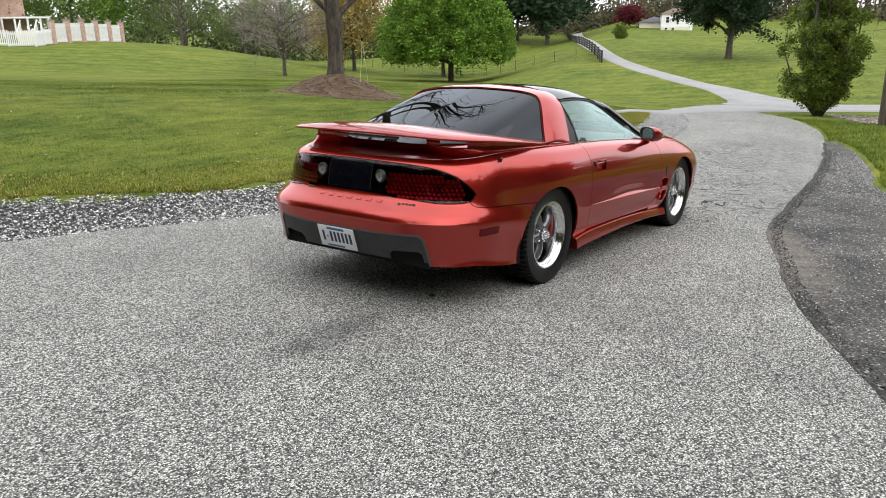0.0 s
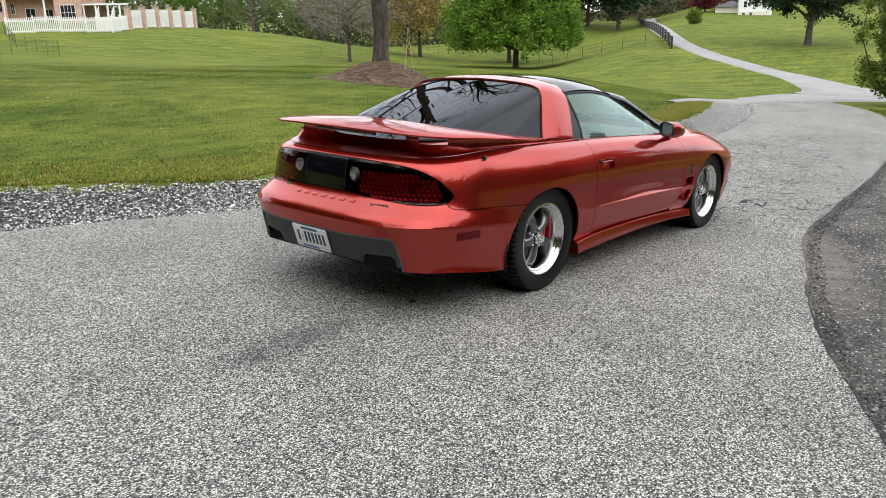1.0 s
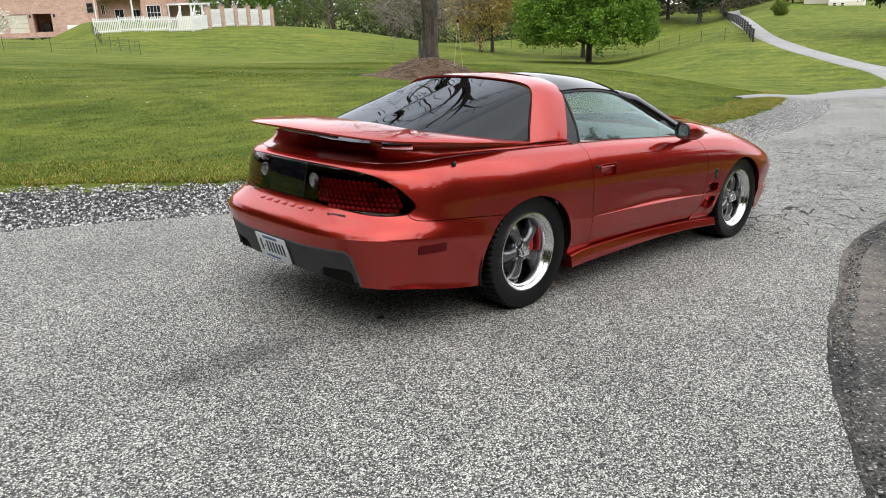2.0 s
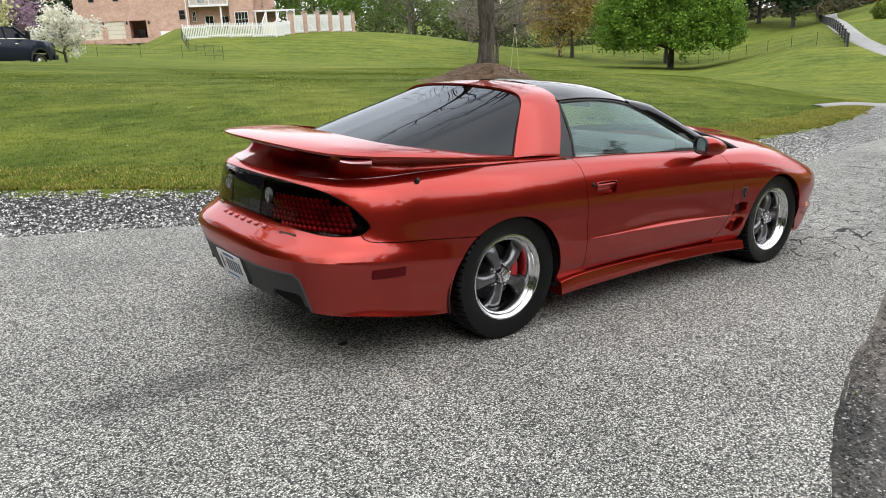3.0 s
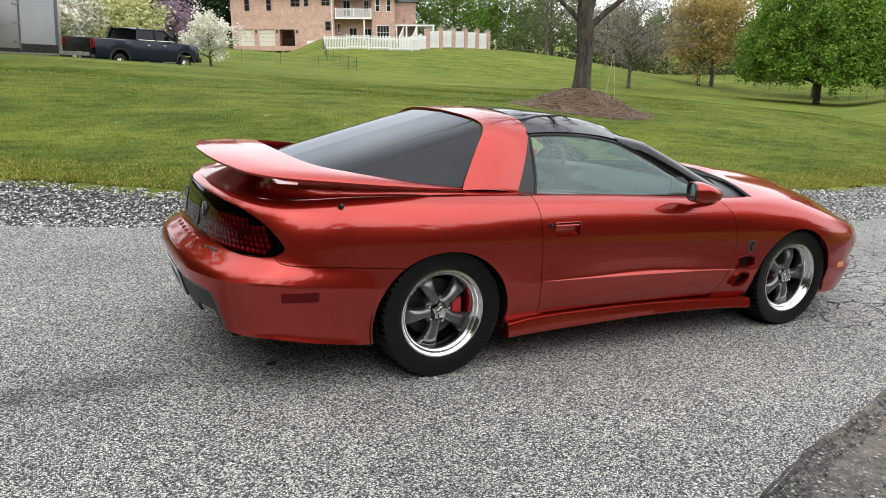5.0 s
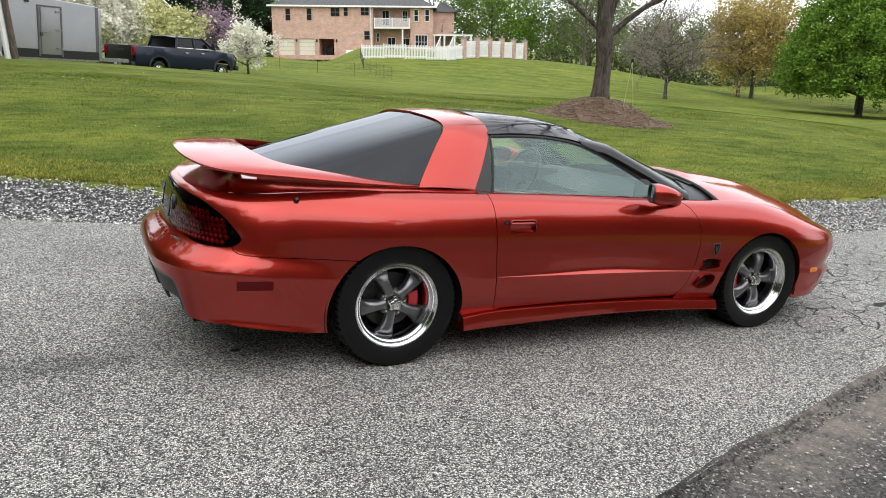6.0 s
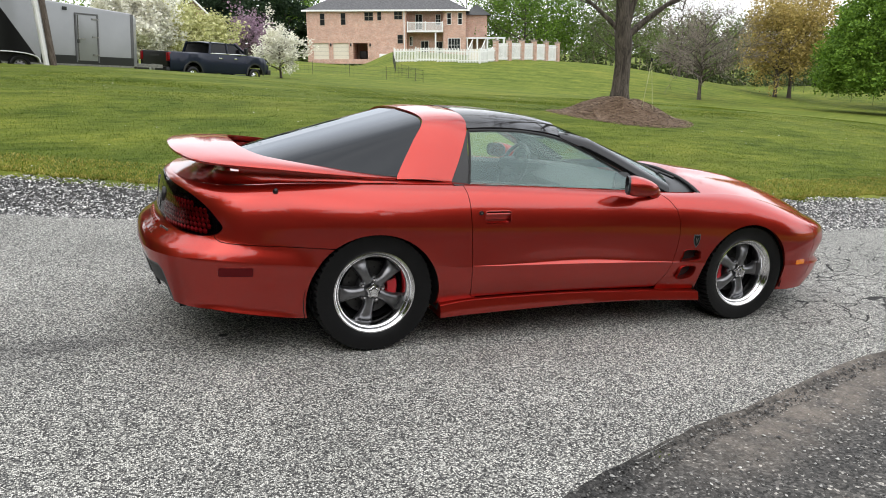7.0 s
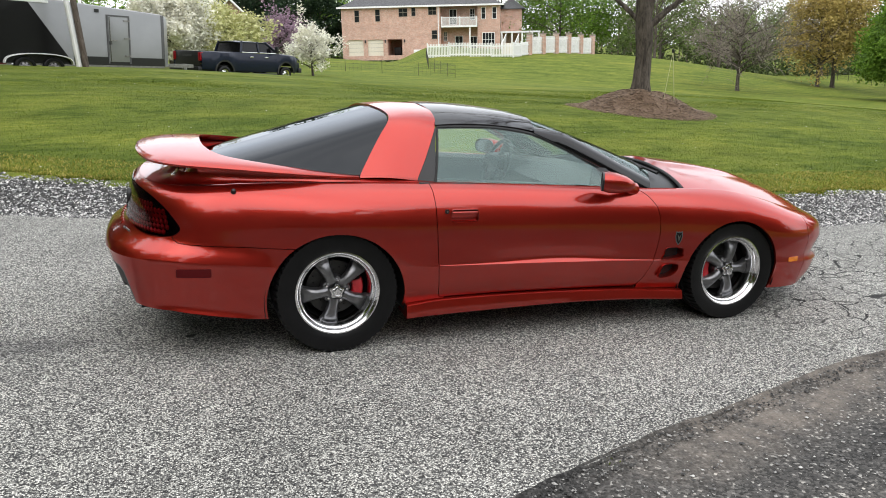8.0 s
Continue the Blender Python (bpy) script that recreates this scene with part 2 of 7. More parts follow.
ASPHALT, OLD_ASPHALT, DRIVE, LAWN = make_asphalt(), make_old_asphalt(), make_drive(), make_lawn()
GRAVEL = tinted_stuff("grey_white_gravel", ((0.0, (0.035, 0.035, 0.036)), (0.35, (0.15, 0.15, 0.148)), (0.6, (0.36, 0.355, 0.345)), (0.85, (0.66, 0.65, 0.63)), (1.0, (0.9, 0.89, 0.86))))
CHIPS = tinted_stuff("loose_stone_chips", ((0.0, (0.06, 0.06, 0.06)), (0.55, (0.2, 0.195, 0.19)), (1.0, (0.75, 0.74, 0.71))))
TAR = make_old_asphalt("dark_tarred_edge", 0.58)
IRON = plain("dark_iron_disc", (0.07, 0.068, 0.066), 0.45, 0.8, spots=0.4, scale=20)
BED = plain("grit_between_stones", (0.075, 0.073, 0.07), 0.95, spots=0.5, scale=30, relief=0.8)
BLADE = make_blades()
DRYBLADE = tinted_stuff("straw_grass_blades", ((0.0, (0.2, 0.2, 0.03)), (0.5, (0.4, 0.35, 0.08)), (1.0, (0.6, 0.47, 0.2))), 0.8, 0.1, 3, spec=0.08)
MULCH = tinted_stuff("brown_wood_mulch", ((0.0, (0.055, 0.036, 0.024)), (0.6, (0.17, 0.112, 0.072)), (1.0, (0.34, 0.25, 0.165))))
PAINT = make_paint()
GLOSS_BLACK = plain("black_gloss_paint", (0.006, 0.006, 0.007), 0.07, spots=0.1, relief=0.01, spec=0.4)
SATIN_BLACK = plain("black_satin_plastic", (0.012, 0.012, 0.013), 0.45, spots=0.3)
RUBBER = plain("black_rubber", (0.014, 0.014, 0.0145), 0.62, spots=0.35, scale=12)
TYRE = plain("tyre_rubber", (0.006, 0.006, 0.0065), 0.42, spots=0.4, scale=18, relief=0.3, spec=0.25)
GREY_TRIM = plain("dark_grey_textured_plastic", (0.045, 0.046, 0.048), 0.6, spots=0.35, scale=9, relief=0.5)
GREY_LIP = plain("grey_plastic_lip", (0.1, 0.1, 0.105), 0.45, spots=0.3)
CHROME = plain("polished_alloy", (0.83, 0.83, 0.84), 0.15, 1.0, spots=0.12, scale=20, relief=0.02)
SPOKE = plain("dark_grey_cast_alloy", (0.23, 0.23, 0.238), 0.32, 0.9, spots=0.3, scale=20, relief=0.08)
STEEL = plain("worn_steel", (0.32, 0.31, 0.3), 0.4, 1.0, spots=0.5, scale=15)
CALIPER = plain("red_caliper_enamel", (0.55, 0.012, 0.02), 0.3, spots=0.2, coat=0.6)
DARK = plain("shadowy_lining", (0.01, 0.01, 0.01), 0.95)
CABIN = plain("black_cabin_plastic", (0.03, 0.03, 0.032), 0.55, spots=0.3)
CABIN_GREY = plain("grey_cabin_trim", (0.085, 0.09, 0.092), 0.6, spots=0.25)
LEATHER = plain("black_leather", (0.022, 0.022, 0.024), 0.4, spots=0.3, scale=14, relief=0.4)
CABIN_GLASS = make_glass("green_tinted_glass", (0.93, 0.975, 0.965), ior=1.6, shine=(0.80, 0.97, 0.94))
SCREEN_GLASS = make_glass("shaded_windscreen_glass", (0.72, 0.78, 0.76), ior=1.5, shine=(0.5, 0.56, 0.56))
DARK_GLASS = make_glass("limousine_tinted_glass", (0.008, 0.009, 0.01), ior=1.6, shine=(0.66, 0.69, 0.73))
LENS = make_glass("clear_lens", (0.9, 0.9, 0.9))
SMOKE = make_glass("smoked_lens", (0.66, 0.5, 0.5), 0.01, ior=1.33)
RED_LENS = plain("red_reflector", (0.36, 0.004, 0.012), 0.3, spots=0.7, scale=14, spec=0.3)
DARK_RED = plain("dark_red_lens", (0.05, 0.004, 0.006), 0.15, spots=0.3, scale=20, coat=1.0)
MARKER_RED = plain("red_side_marker", (0.1, 0.002, 0.004), 0.3, spots=0.3, spec=0.2)
AMBER = plain("amber_lens", (0.75, 0.2, 0.02), 0.2, coat=1.0)
BLACK_LENS = plain("black_lens_panel", (0.003, 0.003, 0.006), 0.05, spots=0.1, relief=0.01, spec=0.5)
WHITE_ENAMEL = plain("white_enamel", (0.8, 0.81, 0.82), 0.35, spots=0.08)
NAVY_INK = plain("navy_ink", (0.02, 0.03, 0.09), 0.4)
BLUE_INK = plain("blue_ink", (0.06, 0.14, 0.35), 0.4)
MIRROR = plain("mirror_silver", (0.34, 0.36, 0.37), 0.02, 1.0, spots=0.03, relief=0.0)
LAMP_BOWL = plain("silvered_lamp_bowl", (0.4, 0.41, 0.42), 0.16, 1.0, spots=0.4, scale=40)
GOLD = plain("dull_gold_badge", (0.35, 0.24, 0.09), 0.35, 0.8)
BRICK = make_brick()
WHITE_PAINT = plain("white_paint", (0.78, 0.78, 0.77), 0.55, spots=0.12, scale=2)
CREAM = plain("cream_garage_door", (0.68, 0.63, 0.52), 0.6, spots=0.12)
SHINGLE = plain("grey_shingles", (0.11, 0.11, 0.115), 0.9, spots=0.5, scale=4, relief=0.8)
PANE = plain("dark_window_glass", (0.022, 0.024, 0.026), 0.12, spots=0.3, scale=0.7, relief=0.02, spec=0.4)
TRUCK_GLASS = plain("black_privacy_glass", (0.004, 0.004, 0.005), 0.1, spots=0.1, relief=0.01, spec=0.25)
SILVER_SKIN = plain("silver_trailer_skin", (0.26, 0.265, 0.27), 0.32, 0.35, spots=0.12, scale=1.2)
BLACK_SKIN = plain("black_trailer_skin", (0.008, 0.008, 0.009), 0.3, spots=0.2)
TRUCK_PAINT = plain("dark_slate_blue_paint", (0.006, 0.01, 0.026), 0.35, 0.0, spots=0.15, coat=0.25, coat_rough=0.03, spec=0.2)
WIRE = plain("dark_fence_wire", (0.06, 0.06, 0.055), 0.6, 0.5)
BOARD = plain("black_stained_boards", (0.03, 0.028, 0.026), 0.8, spots=0.4)
POLE_WOOD = make_bark("weathered_pole_wood", (0.06, 0.048, 0.04), (0.16, 0.13, 0.11), 14)
BARK = make_bark("grey_brown_bark", (0.022, 0.018, 0.015), (0.15, 0.128, 0.106), 15.0)
TWIG = plain("grey_twigs", (0.27, 0.23, 0.195), 0.9, spots=0.4, scale=3)
TWIG_RED = plain("reddish_twigs", (0.2, 0.15, 0.12), 0.9, spots=0.4, scale=3)
YELLOW = plain("pale_yellow_rod", (0.55, 0.55, 0.3), 0.5)
LEAF = make_leaf("spring_green_leaves", (0.06, 0.13, 0.014), (0.22, 0.36, 0.045))
LEAF_PALE = make_leaf("pale_young_leaves", (0.085, 0.13, 0.03), (0.2, 0.27, 0.08))
LEAF_DARK = make_leaf("dark_bush_leaves", (0.07, 0.11, 0.014), (0.22, 0.29, 0.045))
LEAF_GOLD = make_leaf("ochre_buds", (0.28, 0.215, 0.06), (0.5, 0.39, 0.13))
NEEDLE = make_leaf("dark_pine_needles", (0.012, 0.03, 0.014), (0.04, 0.07, 0.03))
BLOSSOM = make_leaf("cream_blossom", (0.68, 0.66, 0.54), (0.9, 0.89, 0.81))
BLOSSOM_GREEN = make_leaf("greenish_cream_blossom", (0.38, 0.4, 0.14), (0.74, 0.72, 0.42))
PURPLE = make_leaf("purple_blossom", (0.22, 0.14, 0.19), (0.42, 0.3, 0.38))
HAZE = make_leaf("grey_brown_buds", (0.085, 0.075, 0.06), (0.22, 0.19, 0.15))
MAROON = make_leaf("maroon_leaves", (0.06, 0.008, 0.012), (0.18, 0.025, 0.035))


# ---- mesh helpers ----
def mesh_of(name, bm, material, sharp=35):
    me = bpy.data.meshes.new(name)
    bm.normal_update()
    bm.to_mesh(me)
    bm.free()
    if isinstance(material, (list, tuple)):
        for m in material:
            me.materials.append(m)
    else:
        me.materials.append(material)
    me.shade_smooth()
    me.set_sharp_from_angle(angle=radians(sharp))
    return me


def part(name, bm, material, parent, label="", sharp=35):
    ob = new(name, mesh_of(name, bm, material, sharp))
    ob.parent = parent
    if label:
        ob["label"] = label
    return ob


def thing(name, label, category, m=None, group="", kind=""):
    """An Empty at a thing's base."""
    ob = new(name)
    ob.empty_display_size = 0.1
    if m is not None:
        ob.matrix_world = m
    return tagged(ob, label, category, group, kind)


def whole(name, bm, material, label, category, group="", kind="", m=None, sharp=35):
    """A thing that is one mesh."""
    ob = new(name, mesh_of(name, bm, material, sharp))
    if m is not None:
        ob.matrix_world = m
    return tagged(ob, label, category, group, kind)


def sheet_into(bm, rows, close_u=False, close_v=False, flip=False):
    """Quads over a grid of points."""
    vs = [[bm.verts.new(p) for p in row] for row in rows]
    nu, nv = len(rows), len(rows[0])
    for i in range(nu if close_u else nu - 1):
        for j in range(nv if close_v else nv - 1):
            q = [vs[i][j], vs[(i + 1) % nu][j], vs[(i + 1) % nu][(j + 1) % nv], vs[i][(j + 1) % nv]]
            if flip:
                q.reverse()
            q = [v for n, v in enumerate(q) if (v.co - q[n - 1].co).length > 1e-6]
            if len(q) > 2:
                try:
                    bm.faces.new(q)
                except ValueError:
                    pass
    return vs


def sheet(rows, thick=0.0, **k):
    """A surface over a grid of points, with a thickness under it."""
    bm = bmesh.new()
    sheet_into(bm, rows, **k)
    bmesh.ops.remove_doubles(bm, verts=bm.verts, dist=1e-5)
    bmesh.ops.recalc_face_normals(bm, faces=bm.faces)
    if thick:
        bmesh.ops.solidify(bm, geom=list(bm.faces), thickness=thick)
        bmesh.ops.recalc_face_normals(bm, faces=bm.faces)
    return bm


def box_into(bm, x0, y0, z0, x1, y1, z1, bevel=0.0, m=None):
    made = bmesh.ops.create_cube(bm, size=1)["verts"]
    bmesh.ops.scale(bm, vec=(x1 - x0, y1 - y0, z1 - z0), verts=made)
    bmesh.ops.translate(bm, vec=((x0 + x1) / 2, (y0 + y1) / 2, (z0 + z1) / 2), verts=made)
    if bevel:
        edges = list({e for v in made for e in v.link_edges})
        out = bmesh.ops.bevel(bm, geom=edges, offset=bevel, segments=2, affect="EDGES", profile=0.6)
        made = list({v for f in out["faces"] for v in f.verts} | {v for v in made if v.is_valid})
    if m is not None:
        bmesh.ops.transform(bm, matrix=m, verts=made)
    return made


def box(*a, **k):
    bm = bmesh.new()
    box_into(bm, *a, **k)
    return bm


def tube_into(bm, points, radii, sides=8, cap=True):
    """A tapered tube along points."""
    rings = []
    up = Vector((0.3, 0.2, 1)).normalized()
    for n, p in enumerate(points):
        p = Vector(p)
        way = (Vector(points[min(n + 1, len(points) - 1)]) - Vector(points[max(n - 1, 0)])).normalized()
        a = way.cross(up if abs(way.dot(up)) < 0.95 else Vector((1, 0, 0))).normalized()
        b = way.cross(a)
        r = radii[n] if isinstance(radii, (list, tuple)) else radii
        rings.append([bm.verts.new(p + (a * math.cos(k * math.tau / sides) + b * math.sin(k * math.tau / sides)) * r) for k in range(sides)])
    for r, s in zip(rings, rings[1:]):
        for k in range(sides):
            bm.faces.new((r[k], r[(k + 1) % sides], s[(k + 1) % sides], s[k]))
    if cap:
        bm.faces.new(list(reversed(rings[0])))
        bm.faces.new(rings[-1])


def tube(points, radii, sides=8, cap=True):
    bm = bmesh.new()
    tube_into(bm, points, radii, sides, cap)
    return bm


def lathe(profile, steps=64, notch=None):
    """Profile of (radius, y), turned about the y axis."""
    rows = []
    for k in range(steps):
        a = k * math.tau / steps
        rows.append([((r + (notch(k, n) if notch else 0)) * math.sin(a), y, (r + (notch(k, n) if notch else 0)) * math.cos(a)) for n, (r, y) in enumerate(profile)])
    bm = bmesh.new()
    sheet_into(bm, rows, close_u=True)
    bmesh.ops.remove_doubles(bm, verts=bm.verts, dist=1e-5)
    bmesh.ops.recalc_face_normals(bm, faces=bm.faces)
    return bm


def slab(outline, axis, a, b):
    """A prism: an outline of 2D points, drawn out along an axis from a to b."""
    bm = bmesh.new()

    def put(p, d):
        return (d, p[0], p[1]) if axis == "x" else (p[0], d, p[1]) if axis == "y" else (p[0], p[1], d)
    lo = [bm.verts.new(put(p, a)) for p in outline]
    hi = [bm.verts.new(put(p, b)) for p in outline]
    bm.faces.new(lo)
    bm.faces.new(list(reversed(hi)))
    for n in range(len(lo)):
        bm.faces.new((lo[n - 1], hi[n - 1], hi[n], lo[n]))
    bmesh.ops.recalc_face_normals(bm, faces=bm.faces)
    return bm


def carve(bm, *steps):
    """Booleans in turn: ("DIFFERENCE" or "INTERSECT", tool). Returns a new bmesh."""
    me = bpy.data.meshes.new("blank")
    bm.to_mesh(me)
    ob = new("blank", me)
    tools = []
    for op, tool in steps:
        tm = bpy.data.meshes.new("tool")
        tool.to_mesh(tm)
        tools.append(new("tool", tm))
        mod = ob.modifiers.new("cut", "BOOLEAN")
        mod.operation, mod.object, mod.solver = op, tools[-1], "EXACT"
    bpy.context.view_layer.update()
    done = bpy.data.meshes.new_from_object(ob.evaluated_get(bpy.context.evaluated_depsgraph_get()))
    out = bmesh.new()
    out.from_mesh(done)
    for o in (ob, *tools):
        old = o.data
        bpy.data.objects.remove(o)
        bpy.data.meshes.remove(old)
    bpy.data.meshes.remove(done)
    return out


def mirrored(bm):
    out = bm.copy()
    bmesh.ops.scale(out, vec=(1, -1, 1), verts=out.verts)
    bmesh.ops.reverse_faces(out, faces=out.faces)
    return out

# ---- the lie of the land ----
def ease(a, b, v):
    v = min(1.0, max(0.0, (v - a) / (b - a)))
    return v * v * (3 - 2 * v)


def along(table, v):
    """A smooth line through (v, value) pairs."""
    if v <= table[0][0]:
        (a, p), (b, q) = table[0], table[1]
        return p + (q - p) * (v - a) / (b - a)
    if v >= table[-1][0]:
        (a, p), (b, q) = table[-2], table[-1]
        return q + (q - p) * (v - b) / (b - a)
    for n in range(len(table) - 1):
        (a, p), (b, q) = table[n], table[n + 1]
        if v <= b:
            o = table[max(0, n - 1)]
            r = table[min(len(table) - 1, n + 2)]
            m0 = (q - o[1]) / (b - o[0]) * (b - a)
            m1 = (r[1] - p) / (r[0] - a) * (b - a)
            s = (v - a) / (b - a)
            return (2 * s**3 - 3 * s**2 + 1) * p + (s**3 - 2 * s**2 + s) * m0 + (3 * s**2 - 2 * s**3) * q + (s**3 - s**2) * m1


ROAD_LEFT = [(-30, 18), (-12, 7.2), (-6, 4.7), (-2.5, 3.3), (-0.8, 2.75), (0.3, 2.35), (2.5, 1.75), (5.5, 1.5), (9.9, 2.02), (16.7, 3.6), (22, 5.6), (26, 7.4)]
ROAD_RIGHT = [(-30, -22), (-12, -11), (-6, -6.2), (-3, -4.25), (-0.6, -2.9), (0.8, -2.26), (2.2, -1.83), (3.1, -1.6), (8.5, -1.1), (14.4, -0.17), (18.2, 0.69), (22.4, 2.2), (26, 4.2)]


def lane(x):
    return along(ROAD_LEFT, x), along(ROAD_RIGHT, x)


def land(x, y):
    """The height of the ground."""
    left, right = lane(max(-14.0, min(26.0, x)))
    off = y - left
    near = 1 - ease(14, 34, x)
    h = 0.0
    if off > 0:
        bank = 0.22 * ease(0.2, 2.0, off) + 0.6 * ease(1.0, 7.5, off) + 0.16 * math.exp(-(((x + 0.5) / 5) ** 2) - ((off - 17) / 6) ** 2) - 0.8 * ease(19, 27, off) + 0.35 * ease(27, 33, off)
        h += bank * (near * 0.95 + 0.05)
    if off < right - left:
        h -= 0.05 * ease(0, 4, right - y)
    # the knoll of the brick house
    d = math.hypot((x - 42) / 26, (y - 82) / 30)
    h += 1.05 * ease(40, 95, y) + 2.35 * (1 - ease(0.35, 1.35, d)) * ease(-6, 0, x - 4.2 - 0.285 * (y + 3))
    # the long slope up to the woods
    turned = x * math.cos(radians(19)) + y * math.sin(radians(19))
    side = -x * math.sin(radians(19)) + y * math.cos(radians(19))
    rise = max(0.0, turned - 33 - 40 * ease(5, 22, side))
    rise = rise * rise / (rise + 9)
    h += min(15.5, 0.094 * rise) * (1 - 0.85 * ease(24, 60, side))
    # level country far off
    return h + 0.0647 * (max(0.0, x - 200) + min(0.0, x + 80))

# ---- ground ----
def world_at(x, y, up=0.0):
    """The place on the ground over lane place x, y."""
    return SLOPE @ Vector((x, y, land(x, y) + up))


def spot(x, y, turn=0.0, up=0.0):
    """An upright pose on the ground."""
    p = world_at(x, y)
    return pose(p.x, p.y, p.z + up, 0, 0, turn)


rng = np.random.default_rng(7)
GRAVEL_WIDE = [(-30, 1.6), (-2.8, 1.42), (-0.2, 1.12), (1.2, 1.1), (6.5, 1.25), (9, 1.15), (14, 1.1), (19, 1.2), (25, 0.7)]
PAD_RIGHT = [(-30, -40), (2, -14), (4.5, -4.5), (6.3, -2.35), (9, -1.75), (12.6, -0.95), (14.5, -0.25), (30, 8)]


def ragged(x, seed, size=0.05):
    return size * (noise.noise((x * 1.7, seed, 0)) + 0.6 * noise.noise((x * 6.1, seed, 3)))


def road_edges(x):
    left, right = lane(x)
    return left + ragged(x, 1.5), right + ragged(x, 4.5, 0.018)


def gravel_edge(x):
    return road_edges(x)[0] + along(GRAVEL_WIDE, x) + ragged(x, 8.5, 0.12)


def spread(*runs):
    """Coordinates in runs of (from, to, step)."""
    out = []
    for a, b, step in runs:
        n = max(1, round((b - a) / step))
        out += [a + (b - a) * k / n for k in range(n)]
    return out + [runs[-1][1]]


def ground_height(x, y):
    h = land(x, y)
    if -30 < x < 25:
        left, right = lane(x)
        outer = left + along(GRAVEL_WIDE, x)
        pad = min(right, along(PAD_RIGHT, x))
        inside = min(outer - y, y - pad)
        if inside > 0:
            h -= 0.06 * min(1.0, inside / 0.12)
    far = max(abs(x - 40), abs(y - 40))
    return h + 0.02 * noise.noise((x * 0.35, y * 0.35, 0)) * min(1.0, max(0.0, (y - 6) / 8)) - 0.02 * max(0.0, far - 350) * 0.02


xs = spread((-700, -60, 40), (-60, -12, 4), (-12, 20, 0.22), (20, 60, 0.8), (60, 130, 2.5), (130, 240, 8), (240, 1500, 70))
ys = spread((-700, -40, 40), (-40, -14, 2), (-14, -5, 0.5), (-5, 9, 0.16), (9, 30, 0.6), (30, 110, 1.6), (110, 220, 8), (220, 1500, 70))
bm = sheet([[(x, y, ground_height(x, y)) for y in ys] for x in xs])
ground = whole("ground", bm, LAWN, "mown green lawn with mower stripes and dry patches", "lawn", kind="structure", m=SLOPE, sharp=80)


def strip(name, lo, hi, x0, x1, step, across, top, skirt, material, label, category):
    rows = []
    for x in spread((x0, x1, step)):
        a, b = lo(x), hi(x)
        row = [(x, a + (b - a) * k / across, land(x, a + (b - a) * k / across) + top) for k in range(across + 1)]
        if skirt:
            row = [(x, a, row[0][2] - skirt)] + row + [(x, b, row[-1][2] - skirt)]
        rows.append(row)
    return whole(name, sheet(rows), material, label, category, kind="structure", m=SLOPE, sharp=50)


road = strip("road", lambda x: road_edges(x)[1], lambda x: road_edges(x)[0], -26, 25.5, 0.12, 12, 0.0, 0.045, ASPHALT, "grey chip-seal asphalt lane with cracks and an oil stain", "road")
pavement = strip("pavement", lambda x: along(PAD_RIGHT, x) - 0.05, lambda x: road_edges(x)[1] + 0.02, -20, 14.2, 0.2, 10, -0.012, 0.0, OLD_ASPHALT, "dark worn asphalt apron with loose stone chips", "pavement")
gravel_bed = strip("gravel_bed", lambda x: road_edges(x)[0] - 0.02, lambda x: gravel_edge(x) + 0.03, -24, 24, 0.12, 6, -0.03, 0.0, BED, "dark grit bed under the roadside gravel", "gravel")


def shoulder_rows():
    """The crumbling edge: from the lane's surface down onto the apron."""
    rows = []
    for x in spread((-10, 13.5, 0.03)):
        e = road_edges(x)[1]
        out, into = 0.045 + ragged(x * 0.9, 12.5, 0.03), 0.02 + ragged(x * 1.4, 15.5, 0.014)
        rows.append([(x, e + into - (into + out) * f, land(x, e) + z + 0.004 * noise.noise((x * 30, f * 9, 2))) for f, z in ((0.0, 0.0), (0.12, 0.004), (0.3, 0.003), (0.5, -0.002), (0.75, -0.007), (1.0, -0.018))])
    return rows


whole("road_shoulder", sheet(shoulder_rows()), TAR, "dark crumbling tar edge of the lane", "road", kind="structure", m=SLOPE, sharp=60)


def heap(name, places, sizes, material, label, category, flat=0.65, squash=None):
    """Many small broken stones as one mesh."""
    n = len(places)
    base = np.array([(1, 0, 0), (-1, 0, 0), (0, 1, 0), (0, -1, 0), (0, 0, 1), (0, 0, -1)], float)
    tris = np.array([(0, 2, 4), (2, 1, 4), (1, 3, 4), (3, 0, 4), (2, 0, 5), (1, 2, 5), (3, 1, 5), (0, 3, 5)])
    v = base[None] * (1 + 0.55 * (rng.random((n, 6, 3)) - 0.5)) + 0.35 * (rng.random((n, 6, 3)) - 0.5)
    turn = rng.random(n) * math.tau
    c, s = np.cos(turn), np.sin(turn)
    long = np.stack([0.8 + 0.6 * rng.random(n), 0.7 + 0.3 * rng.random(n), flat * (0.6 + 0.6 * rng.random(n))], -1)
    v *= long[:, None] * np.asarray(sizes)[:, None, None]
    v = np.stack([v[..., 0] * c[:, None] - v[..., 1] * s[:, None], v[..., 0] * s[:, None] + v[..., 1] * c[:, None], v[..., 2]], -1) + np.asarray(places)[:, None]
    faces = (tris[None] + 6 * np.arange(n)[:, None, None]).reshape(-1, 3)
    me = bpy.data.meshes.new(name)
    me.from_pydata(v.reshape(-1, 3).tolist(), [], faces.tolist())
    me.materials.append(material)
    me.update()
    ob = new(name, me)
    ob.matrix_world = SLOPE
    return tagged(ob, label, category, kind="stuff")


